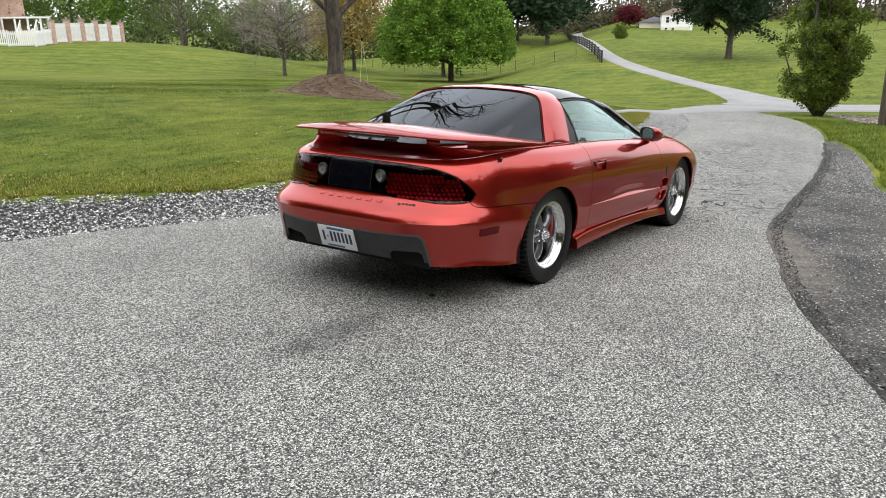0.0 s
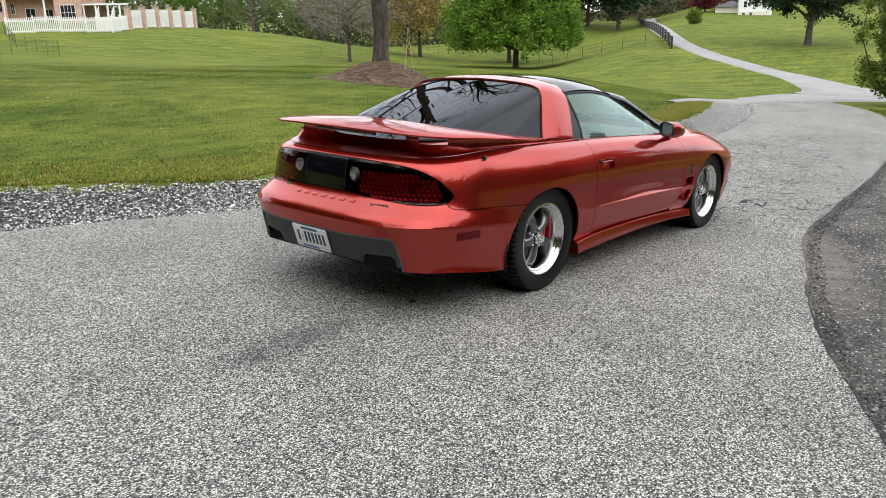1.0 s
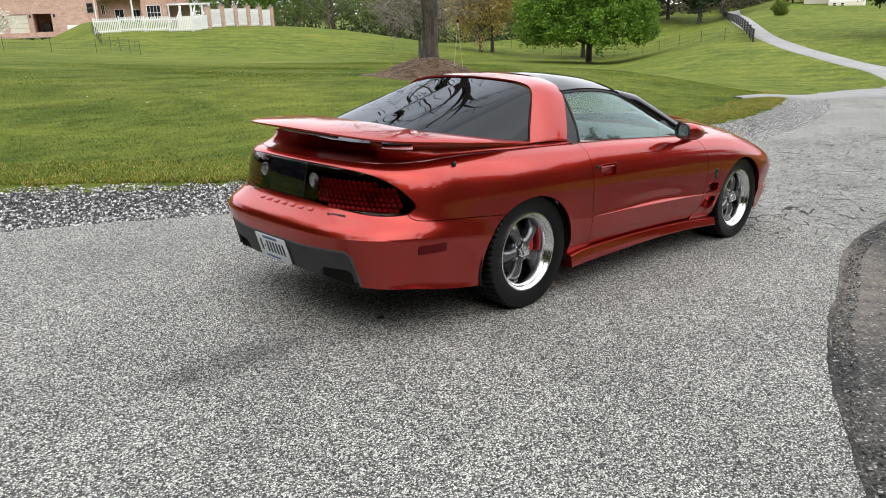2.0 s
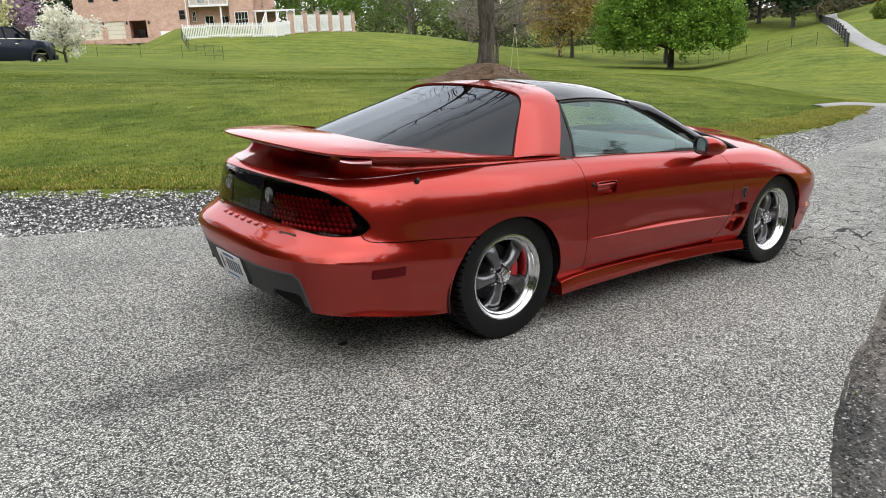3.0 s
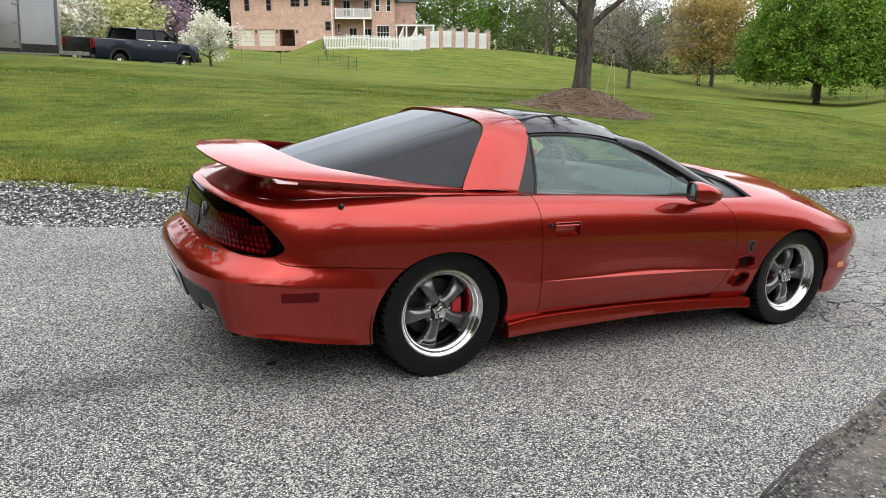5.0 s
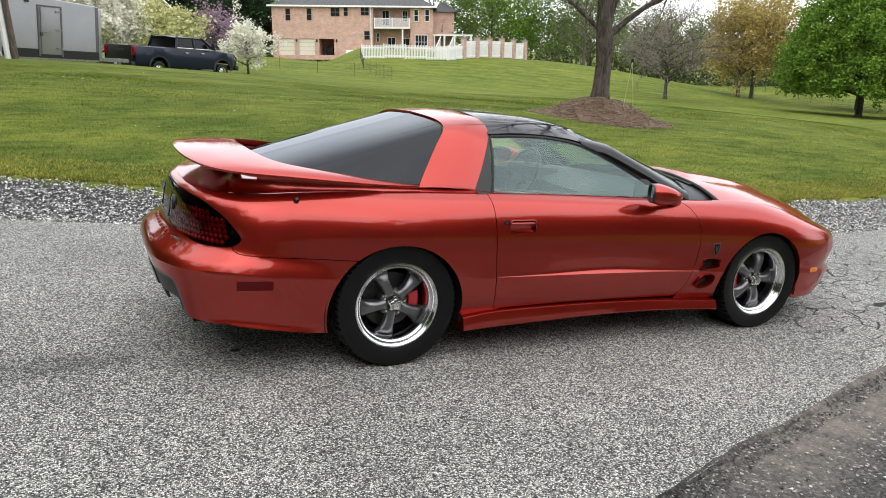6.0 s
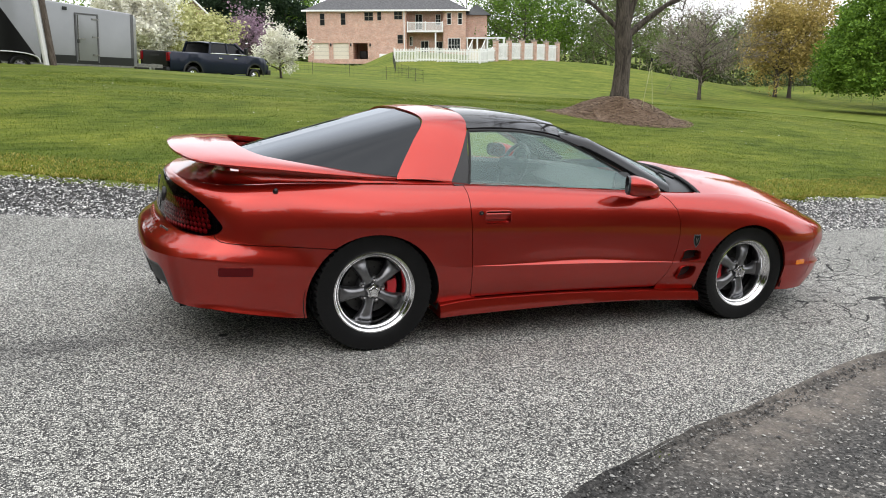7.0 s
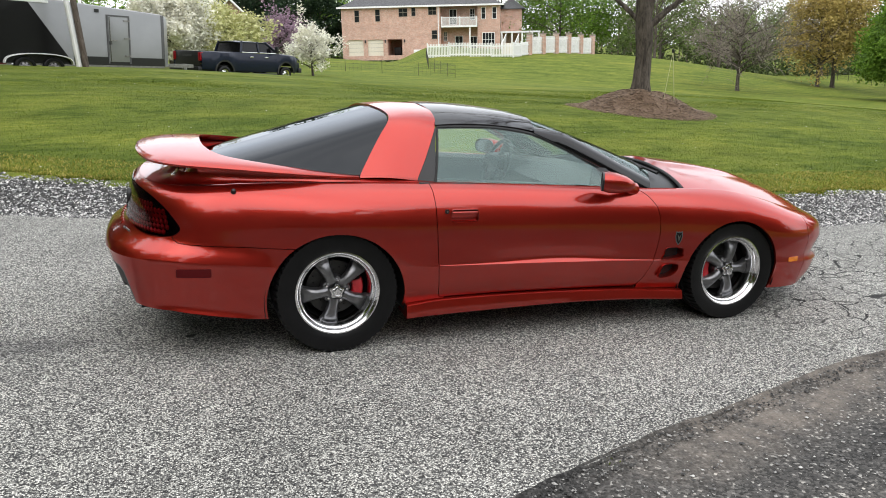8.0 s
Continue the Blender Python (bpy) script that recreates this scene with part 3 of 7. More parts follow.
def strewn(count, x0, x1, lo, hi, lift, power=1.0):
    out = []
    for u, v in rng.random((count, 2)):
        x = x0 + (x1 - x0) * u
        a, b = lo(x), hi(x)
        y = a + (b - a) * v**power
        out.append((x, y, land(x, y) + lift))
    return out


p = strewn(85000, -7, 21, lambda x: road_edges(x)[0] - 0.06, lambda x: gravel_edge(x) + 0.08, -0.012)
heap("roadside_gravel", p, (0.0065 + 0.012 * rng.random(len(p)) ** 2) * np.where(np.array(p)[:, 0] > 11, 0.75, 1.0), GRAVEL, "crushed grey and white roadside gravel beside the lawn", "gravel")
p = strewn(30000, -3.5, 11, lambda x: max(along(PAD_RIGHT, x), -5.5), lambda x: road_edges(x)[1] - 0.2, -0.008, 1.5)
p += strewn(5000, 4.5, 12.5, lambda x: along(PAD_RIGHT, x) - 0.15, lambda x: min(along(PAD_RIGHT, x) + 1.0, road_edges(x)[1]), -0.006)
heap("stone_chips", p, 0.0025 + 0.008 * rng.random(len(p)) ** 3, CHIPS, "pale loose stone chips lying on dark asphalt", "gravel")


p = strewn(12000, -6, 12, lambda x: road_edges(x)[1] - 0.12, lambda x: road_edges(x)[1] + 0.06, -0.003)
heap("edge_crumbs", p, 0.003 + 0.008 * rng.random(len(p)) ** 2.5, tinted_stuff("dark_asphalt_crumbs", ((0.0, (0.03, 0.03, 0.03)), (0.8, (0.1, 0.097, 0.092)), (1.0, (0.4, 0.39, 0.37)))), "dark asphalt crumbs along the broken lane edge", "gravel")


def turf(name, count, where, tall, material, label):
    """Grass blades, one narrow triangle each."""
    spots = np.array([where(u, v) for u, v in rng.random((count, 2))])
    turn, lean = rng.random(count) * math.tau, rng.random((count, 2)) - 0.5
    high = tall * (0.55 + 0.9 * rng.random(count))
    wide = 0.004 + 0.005 * rng.random(count)
    a = np.stack([np.cos(turn) * wide, np.sin(turn) * wide, np.zeros(count)], -1)
    tip = spots + np.stack([lean[:, 0] * high * 1.3, lean[:, 1] * high * 1.3, high], -1)
    v = np.stack([spots - a, spots + a, tip], 1).reshape(-1, 3)
    me = bpy.data.meshes.new(name)
    me.from_pydata(v.tolist(), [], np.arange(3 * count).reshape(-1, 3).tolist())
    me.materials.append(material)
    me.update()
    ob = new(name, me)
    ob.matrix_world = SLOPE
    return tagged(ob, label, "grass", kind="stuff")


def lawn_spot(x0, x1, reach, power):
    def spot(u, v):
        x = x0 + (x1 - x0) * u
        y = gravel_edge(x) + 0.05 + reach * v**power
        return x, y, land(x, y) - 0.01
    return spot


def verge_spot(u, v):
    x = 6.5 + 16 * u
    y = along(PAD_RIGHT, x) - 0.1 - 4 * v**1.5 if x < 14.3 else lane(x)[1] - 0.1 - 4 * v**1.5
    return x, y, land(x, y) - 0.02


turf("lawn_grass", 400000, lawn_spot(-9, 20, 14, 1.9), 0.021, BLADE, "short green lawn grass with uneven blades")
turf("straw_grass", 56000, lawn_spot(-8, 20, 0.75, 1.6), 0.026, DRYBLADE, "straw-coloured dry grass along the gravel edge")
p = [lawn_spot(-6, 20, 13, 1.2)(u, v) for u, v in rng.random((420, 2))]
heap("fallen_petals", [(x, y, z + 0.035) for x, y, z in p], 0.006 + 0.008 * rng.random(len(p)) ** 2, plain("white_petals", (0.8, 0.79, 0.74), 0.7), "small white petals scattered on the lawn", "petals", flat=0.3)
turf("verge_grass", 30000, verge_spot, 0.06, BLADE, "green verge grass beside the lane")


def weed_spot(u, v):
    x, y = (0.83, -2.28) if u < 0.5 else (3.15, -1.72)
    return x + 0.09 * (v - 0.5), y + 0.06 * ((u * 7919) % 1 - 0.5), -0.02


turf("weeds", 36, weed_spot, 0.016, BLADE, "small green weeds in the asphalt edge")


# ---- drives beyond the crest ----
def ribbon(name, line, lift, material, label):
    """A drive along (x, y, width) points."""
    pts = []
    for n in range(len(line) - 1):
        p0, p1, p2, p3 = (Vector(line[min(len(line) - 1, max(0, k))]) for k in (n - 1, n, n + 1, n + 2))
        for k in range(14):
            s = k / 14
            pts.append(0.5 * (2 * p1 + (p2 - p0) * s + (2 * p0 - 5 * p1 + 4 * p2 - p3) * s * s + (3 * p1 - p0 - 3 * p2 + p3) * s**3))
    pts.append(Vector(line[-1]))
    rows = []
    for n, q in enumerate(pts):
        way = (pts[min(n + 1, len(pts) - 1)] - pts[max(n - 1, 0)]).normalized()
        side = Vector((-way.y, way.x)).normalized()
        w = q.z * (1 + 0.04 * noise.noise((n * 0.3, 2, 0)))
        rows.append([(q.x + side.x * o, q.y + side.y * o, land(q.x + side.x * o, q.y + side.y * o) + lift) for o in (-w / 2, -w / 4, 0, w / 4, w / 2)])
        for k, o in ((0, -w / 2 - 0.1), (6, w / 2 + 0.1)):
            rows[-1].insert(k, (q.x + side.x * o, q.y + side.y * o, land(q.x + side.x * o, q.y + side.y * o) - 0.06))
    return whole(name, sheet(rows), material, label, "driveway", kind="structure", m=SLOPE, sharp=70)


ribbon("driveway", [(15.6, 5.4, 0.2), (18.5, 5.85, 0.3), (21.2, 5.95, 0.7), (24.5, 5.6, 2.2), (29, 4.7, 4.2), (32.5, 3.0, 4.4), (35.5, 0.6, 4.0), (40, -3.2, 4), (55, -14, 4)], 0.03, DRIVE, "pale grey asphalt driveway crossing behind the lane")
ribbon("uphill_driveway", [(31, 5.0, 3.6), (34.5, 5.6, 3.6), (38, 7.6, 2.6), (41.2, 9.9, 1.9), (43.6, 12.2, 1.6), (47.4, 15.4, 1.6), (52, 19.1, 1.6), (60.5, 25, 1.6), (74, 32.8, 1.7), (95, 44, 1.8), (118, 56, 1.8), (146, 70, 1.9)], 0.035, DRIVE, "pale grey asphalt driveway climbing the grassy hill")

# ---- the car: x ahead, its rear axle over the origin ----
car = thing("sports_coupe", "orange-red metallic two-door sports coupe with rear wing parked on the lane", "car", SLOPE)
X_KNOTS = (-0.85, -0.3, 0.6, 1.3, 1.9, 2.57, 3.2, 3.7)
Z_RAILS = (
    (0.275, 0.205, 0.258, 0.256, 0.245, 0.205, 0.165, 0.16),
    (0.335, 0.275, 0.345, 0.345, 0.335, 0.29, 0.245, 0.235),
    (0.535, 0.49, 0.466, 0.454, 0.434, 0.40, 0.345, 0.325),
    (0.575, 0.52, 0.472, 0.484, 0.441, 0.425, 0.385, 0.37),
    (0.62, 0.575, 0.56, 0.548, 0.53, 0.52, 0.44, 0.41),
    (0.655, 0.65, 0.65, 0.64, 0.62, 0.60, 0.51, 0.46),
    (0.70, 0.73, 0.74, 0.73, 0.71, 0.68, 0.575, 0.51),
    (0.78, 0.81, 0.815, 0.80, 0.78, 0.745, 0.62, 0.545),
    (0.855, 0.875, 0.872, 0.855, 0.835, 0.795, 0.65, 0.575),
    (0.885, 0.91, 0.905, 0.882, 0.855, 0.825, 0.675, 0.60),
)
W_KNOTS = (-0.5, 0.0, 0.6, 1.3, 2.0, 2.57, 3.0)
W_RAILS = (
    (0.832, 0.83, 0.835, 0.835, 0.83, 0.835, 0.83),
    (0.824, 0.86, 0.872, 0.872, 0.870, 0.862, 0.845),
    (0.845, 0.888, 0.894, 0.897, 0.892, 0.888, 0.872),
    (0.838, 0.890, 0.892, 0.880, 0.889, 0.888, 0.872),
    (0.826, 0.897, 0.893, 0.893, 0.893, 0.897, 0.882),
    (0.820, 0.90, 0.897, 0.897, 0.895, 0.897, 0.885),
    (0.813, 0.893, 0.887, 0.887, 0.885, 0.885, 0.87),
    (0.795, 0.868, 0.865, 0.865, 0.862, 0.855, 0.84),
    (0.755, 0.815, 0.825, 0.825, 0.82, 0.80, 0.79),
    (0.69, 0.75, 0.765, 0.765, 0.755, 0.73, 0.72),
)
X_REAR = (-1.085, -1.115, -1.182, -1.168, -1.11, -1.07, -1.06, -1.05, -1.03, -0.985)
X_FRONT = (3.62, 3.70, 3.72, 3.665, 3.68, 3.72, 3.725, 3.71, 3.66, 3.58)
CREASE = 2
REAR_TURN, FRONT_TURN = -0.5, 2.8


def rail_point(k, u):
    """A point of rail k on the left side; u runs from the rear middle (0) over the side (1 to 2) to the front middle (3)."""
    def wide(x):
        return along(list(zip(W_KNOTS, W_RAILS[k])), min(3.0, max(-0.5, x)))

    def high(x):
        return along(list(zip(X_KNOTS, Z_RAILS[k])), min(3.7, max(-0.85, x)))
    if u < 1:
        a = u * math.pi / 2
        square = 2.6 + 0.8 * max(0.0, 1 - k / 4)
        x = REAR_TURN - (REAR_TURN - X_REAR[k]) * math.cos(a) ** (2 / square)
        return x, wide(x) * math.sin(a) ** (2 / square), high(x)
    if u > 2:
        a = (3 - u) * math.pi / 2
        x = FRONT_TURN + (X_FRONT[k] - FRONT_TURN) * math.cos(a) ** (2 / 2.2)
        return x, wide(x) * math.sin(a) ** (2 / 2.2), high(x)
    x = REAR_TURN + (FRONT_TURN - REAR_TURN) * (u - 1)
    return x, wide(x), high(x)


def curve_through(points, s):
    """Catmull-Rom through points; s from 0 to the last index."""
    n = min(int(s), len(points) - 2)
    p0, p1, p2, p3 = (Vector(points[min(len(points) - 1, max(0, k))]) for k in (n - 1, n, n + 1, n + 2))
    s -= n
    step = (p2 - p1).length
    m1, m2 = (m * min(1.0, 2.2 * step / max(m.length, 1e-9)) for m in ((p2 - p0) / 2, (p3 - p1) / 2))
    return p1 * (2 * s**3 - 3 * s * s + 1) + m1 * (s**3 - 2 * s * s + s) + p2 * (3 * s * s - 2 * s**3) + m2 * (s**3 - s * s)


def lines(points, count):
    return [curve_through(points, (len(points) - 1) * k / (count - 1)) for k in range(count)]


US = [k / 26 for k in range(26)] + [1 + k / 84 for k in range(84)] + [2 + k / 26 for k in range(27)]
half = []
for u in US:
    p = [rail_point(k, u) for k in range(10)]
    half.append(lines(p[:CREASE + 1], 13) + lines(p[CREASE:], 29)[1:])


def body_shell(thick=0.014):
    """The body's skirt as a closed shell, both sides."""
    ring = half + [[Vector((p.x, -p.y, p.z)) for p in row] for row in reversed(half[1:-1])]
    nu, nv = len(ring), len(ring[0])
    bm = bmesh.new()
    outer = sheet_into(bm, ring, close_u=True)
    bm.normal_update()
    bmesh.ops.recalc_face_normals(bm, faces=bm.faces)
    bm.normal_update()
    if sum(f.normal.y * f.calc_center_median().y for f in bm.faces) < 0:
        bmesh.ops.reverse_faces(bm, faces=bm.faces)
        bm.normal_update()
    inner = [[bm.verts.new(v.co - Vector((v.normal.x, v.normal.y, 0)).normalized() * thick) for v in row] for row in outer]
    for i in range(nu):
        k = (i + 1) % nu
        for j in range(nv - 1):
            bm.faces.new((inner[i][j], inner[i][j + 1], inner[k][j + 1], inner[k][j]))
        bm.faces.new((outer[i][0], inner[i][0], inner[k][0], outer[k][0]))
        bm.faces.new((outer[i][-1], outer[k][-1], inner[k][-1], inner[i][-1]))
    bmesh.ops.recalc_face_normals(bm, faces=bm.faces)
    return bm


def half_shell(thick=0.014):
    """The left half of the shell, closed at its ends."""
    bm = bmesh.new()
    outer = sheet_into(bm, half)
    bmesh.ops.recalc_face_normals(bm, faces=bm.faces)
    bm.normal_update()
    if sum(f.normal.y for f in bm.faces) < 0:
        bmesh.ops.reverse_faces(bm, faces=bm.faces)
        bm.normal_update()
    inner = []
    for n, row in enumerate(outer):
        inner.append([])
        for v in row:
            d = Vector((v.normal.x, v.normal.y, 0))
            if n in (0, len(outer) - 1):
                d.y = 0
            inner[-1].append(bm.verts.new(v.co - d.normalized() * thick))
    for i in range(len(half) - 1):
        for j in range(40):
            bm.faces.new((inner[i][j], inner[i][j + 1], inner[i + 1][j + 1], inner[i + 1][j]))
        bm.faces.new((outer[i][0], inner[i][0], inner[i + 1][0], outer[i + 1][0]))
        bm.faces.new((outer[i][-1], outer[i + 1][-1], inner[i + 1][-1], inner[i][-1]))
    for i in (0, len(half) - 1):
        for j in range(40):
            bm.faces.new((outer[i][j], inner[i][j], inner[i][j + 1], outer[i][j + 1]))
    bmesh.ops.recalc_face_normals(bm, faces=bm.faces)
    return bm


def disc(x, z, r, y0, y1, sides=96):
    return slab([(x + r * math.cos(k * math.tau / sides), z + r * math.sin(k * math.tau / sides)) for k in range(sides)], "y", y0, y1)


def grown(outline, d):
    """An outline moved outwards by d (inwards if negative)."""
    area = sum(outline[n - 1][0] * p[1] - p[0] * outline[n - 1][1] for n, p in enumerate(outline))
    out = []
    for n, p in enumerate(outline):
        a, b = Vector(outline[n - 1]), Vector(outline[(n + 1) % len(outline)])
        p = Vector(p)
        t1, t2 = (p - a).normalized(), (b - p).normalized()
        n1, n2 = Vector((t1.y, -t1.x)), Vector((t2.y, -t2.x))
        m = (n1 + n2).normalized()
        out.append(tuple(p + m * d / max(0.35, m.dot(n1)) * (1 if area > 0 else -1)))
    return out


def smooth_outline(points, per=6):
    n = len(points)
    out = []
    for k in range(n):
        p0, p1, p2, p3 = (Vector(points[(k + o) % n]) for o in (-1, 0, 1, 2))
        for j in range(per):
            s = j / per
            out.append(tuple(0.5 * (2 * p1 + (p2 - p0) * s + (2 * p0 - 5 * p1 + 4 * p2 - p3) * s * s + (3 * p1 - p0 - 3 * p2 + p3) * s**3)))
    return out


GAP = 0.004
DOOR = [(0.512, 1.2), (0.514, 0.92), (0.524, 0.80), (0.53, 0.7), (0.537, 0.6), (0.552, 0.435), (0.566, 0.285), (0.58, 0.272), (1.0, 0.277), (1.4, 0.272), (1.83, 0.262), (1.862, 0.268),
        (1.90, 0.33), (1.938, 0.42), (1.958, 0.52), (1.966, 0.61), (1.96, 0.70), (1.94, 0.765), (1.90, 0.815), (1.83, 0.87), (1.80, 0.9), (1.8, 1.2)]
LAMP = smooth_outline([(-0.789, 0.692), (-0.815, 0.733), (-0.86, 0.786), (-0.925, 0.833), (-0.99, 0.856), (-1.045, 0.864), (-1.2, 0.866), (-1.2, 0.682), (-1.075, 0.68), (-1.035, 0.662), (-0.97, 0.645), (-0.90, 0.643), (-0.84, 0.65), (-0.806, 0.665)], 5)
BUMPER = [(-1.5, 0.1), (-0.2, 0.1), (-0.2, 0.582), (-0.5, 0.597), (-0.76, 0.613), (-0.80, 0.619), (-0.822, 0.632), (-0.83, 0.66), (-0.83, 0.70), (-1.0, 0.70), (-1.5, 0.70)]
NOSE = [(3.22, 0.0), (4.5, 0.0), (4.5, 1.2), (3.12, 1.2), (3.17, 0.7), (3.2, 0.5)]
ARCH_REAR, ARCH_FRONT = (-0.003, 0.292, 0.371), (2.545, 0.29, 0.367)
VALANCE = [(-0.605, 0.32), (-0.59, 0.44), (-0.56, 0.468), (-0.3, 0.462), (0, 0.46), (0.3, 0.462), (0.56, 0.468), (0.59, 0.44), (0.605, 0.32), (0.62, 0.1), (-0.62, 0.1)]

shell, left_half = body_shell(), half_shell()


def rounded(x0, z0, x1, z1, r, skew=0.0):
    pts = []
    for cx, cz, a0 in ((x1 - r, z1 - r, 0), (x0 + r, z1 - r, 90), (x0 + r, z0 + r, 180), (x1 - r, z0 + r, 270)):
        for k in range(5):
            a = radians(a0 + k * 22.5)
            z = cz + r * math.sin(a)
            pts.append((cx + r * math.cos(a) + skew * (z - z0), z))
    return pts


VENTS = [[(2.01, 0.437), (2.135, 0.445), (2.143, 0.47), (2.135, 0.5), (2.03, 0.505), (2.015, 0.47)], [(1.99, 0.325), (2.06, 0.328), (2.105, 0.35), (2.118, 0.385), (2.1, 0.398), (2.02, 0.395), (2.0, 0.36)]]
LOCK = (0.588, 0.768, 0.012)
HANDLE = rounded(0.612, 0.708, 0.772, 0.778, 0.016)
FLAP = rounded(-0.815, 0.45, -0.645, 0.495, 0.007)


def side_panels(s):
    """Panels of one side: s = 1 left, -1 right."""
    y0, y1 = (0.25, 1.2) if s > 0 else (-1.2, -0.25)

    def pr(o):
        return slab(o, "y", y0, y1)

    def cut(o):
        return slab(o, "y", -0.3, 1.5)
    rear_arch, front_arch = (disc(x, z, r, 0.4, 1.35) for x, z, r in (ARCH_REAR, ARCH_FRONT))
    door = carve(shell, ("INTERSECT", pr(grown(DOOR, -GAP))), ("DIFFERENCE", pr(HANDLE)))
    door_ob = part("door", door, PAINT, car, "orange-red door with a sharp crease")
    quarter = carve(left_half, ("DIFFERENCE", cut([(0.64, -0.2), (5, -0.2), (5, 1.5), (0.51, 1.5)])), ("DIFFERENCE", cut(grown(DOOR, 0))), ("DIFFERENCE", cut(grown(BUMPER, GAP))), ("DIFFERENCE", cut(grown(LAMP, GAP))), ("DIFFERENCE", rear_arch))
    part("rear_quarter_panel", quarter if s > 0 else mirrored(quarter), PAINT, car)
    fender = carve(left_half, ("DIFFERENCE", cut([(-2, -0.2), (1.868, -0.2), (1.868, 0.264), (1.79, 0.8), (1.79, 1.5), (-2, 1.5)])), ("DIFFERENCE", cut(grown(DOOR, 0))), ("DIFFERENCE", cut(grown(NOSE, GAP))), ("DIFFERENCE", front_arch),
                   ("DIFFERENCE", cut(smooth_outline(VENTS[0], 4))), ("DIFFERENCE", cut(smooth_outline(VENTS[1], 4))))
    part("front_fender", fender if s > 0 else mirrored(fender), PAINT, car, "orange-red front fender with two air vents")
    # the pressed dark backs of the vents
    for v in VENTS:
        bm = slab(smooth_outline(grown(v, 0.012), 4), "y", *sorted((s * 0.815, s * 0.835)))
        part("vent_grille", bm, SATIN_BLACK, car)
        rim = smooth_outline(v, 4)
        wide = grown(rim, 0.007)
        bm = bmesh.new()
        sheet_into(bm, [[(p[0], s * 0.84, p[1]) for p in rim], [(p[0], s * 0.885, p[1]) for p in rim], [(p[0], s * 0.897, p[1]) for p in grown(rim, 0.004)], [(p[0], s * 0.880, p[1]) for p in wide]], close_v=True)
        bmesh.ops.recalc_face_normals(bm, faces=bm.faces)
        part("vent_surround", bm, PAINT, car)
    # the handle in its recess, and the lock
    part("handle_recess", slab(grown(HANDLE, 0.004), "y", *sorted((s * 0.855, s * 0.86))), PAINT, door_ob)
    flap = [(0.852, 0.771), (0.872, 0.771), (0.884, 0.766), (0.887, 0.761), (0.884, 0.756), (0.876, 0.744), (0.872, 0.731), (0.866, 0.728), (0.852, 0.730)]
    bm = sheet([[(x, s * (0.86 if end else y), z) for y, z in flap] for x, end in ((0.617, True), (0.619, False), (0.772, False), (0.774, True))])
    bmesh.ops.recalc_face_normals(bm, faces=bm.faces)
    part("door_handle", bm, PAINT, door_ob, "body-coloured flap handle")
    rim = HANDLE
    bm = bmesh.new()
    sheet_into(bm, [[(p[0], s * 0.852, p[1]) for p in rim], [(p[0], s * 0.891, p[1]) for p in rim], [(p[0], s * 0.889, p[1]) for p in grown(rim, 0.004)]], close_v=True)
    part("handle_bezel", bm, PAINT, door_ob)
    lock = disc(LOCK[0], LOCK[1], LOCK[2], *sorted((s * 0.878, s * 0.8905)), sides=24)
    part("door_lock", lock, SATIN_BLACK, door_ob)
    part("lock_key_slot", disc(LOCK[0], LOCK[1], 0.005, *sorted((s * 0.88, s * 0.8925)), sides=12), STEEL, door_ob)
    # the dark red marker in the rear bumper, amber in front
    out = carve(body_shell(0.02), ("INTERSECT", pr(FLAP)))
    bmesh.ops.translate(out, vec=(0, s * 0.004, 0), verts=out.verts)
    part("side_marker", out, MARKER_RED, car, "dark red side marker lens")
    out = carve(body_shell(0.02), ("INTERSECT", pr(rounded(3.02, 0.36, 3.12, 0.39, 0.006, 0.1))))
    bmesh.ops.translate(out, vec=(0.001, s * 0.003, 0), verts=out.verts)
    part("front_marker", out, AMBER, car, "amber side marker lens")
    # flared sill
    def sill_profile(x):
        z0 = along([(0.38, 0.166), (0.56, 0.173), (1.0, 0.184), (1.36, 0.19), (1.79, 0.183), (2.19, 0.16)], x)
        z1 = along([(0.38, 0.244), (0.56, 0.263), (1.0, 0.269), (1.36, 0.265), (1.79, 0.249), (2.19, 0.222)], x)
        e = along([(0.38, 0.012), (0.5, 0.006), (1.2, 0.0), (2.0, 0.004), (2.19, 0.01)], x)
        return [(x, s * yy, z) for yy, z in ((0.70, z0 + 0.012), (0.858 + e, z0), (0.868 + e, z0 + 0.003), (0.872 + e, z0 + 0.012), (0.867 + e, (z0 + z1) / 2), (0.859 + e, z1 - 0.006), (0.852 + e, z1 - 0.001), (0.80, z1 + 0.006))]
    rows = [sill_profile(0.38 + (2.19 - 0.38) * k / 30) for k in range(31)]
    bm = sheet(rows)
    for row in (rows[0], rows[-1]):
        bm.faces.new([bm.verts.new(p) for p in row])
    bmesh.ops.recalc_face_normals(bm, faces=bm.faces)
    part("sill_skirt", bm, PAINT, car, "orange-red flared sill skirt")
    # wheel houses
    for x, z, r in (ARCH_REAR, ARCH_FRONT):
        rows = []
        for k in range(33):
            a = radians(-13 + 206 * k / 32)
            rows.append([(x + (r + e) * math.cos(a), s * y, z + (r + e) * math.sin(a)) for y, e in ((0.42, 0.02), (0.80, 0.02), (0.845, 0.012))])
        rows2 = [[(x, s * 0.42, z)] + [(p[0][0], s * 0.42, p[0][2]) for p in [r0]] for r0 in rows]
        bm = sheet(rows)
        sheet_into(bm, rows2)
        part("wheel_house", bm, DARK, car)
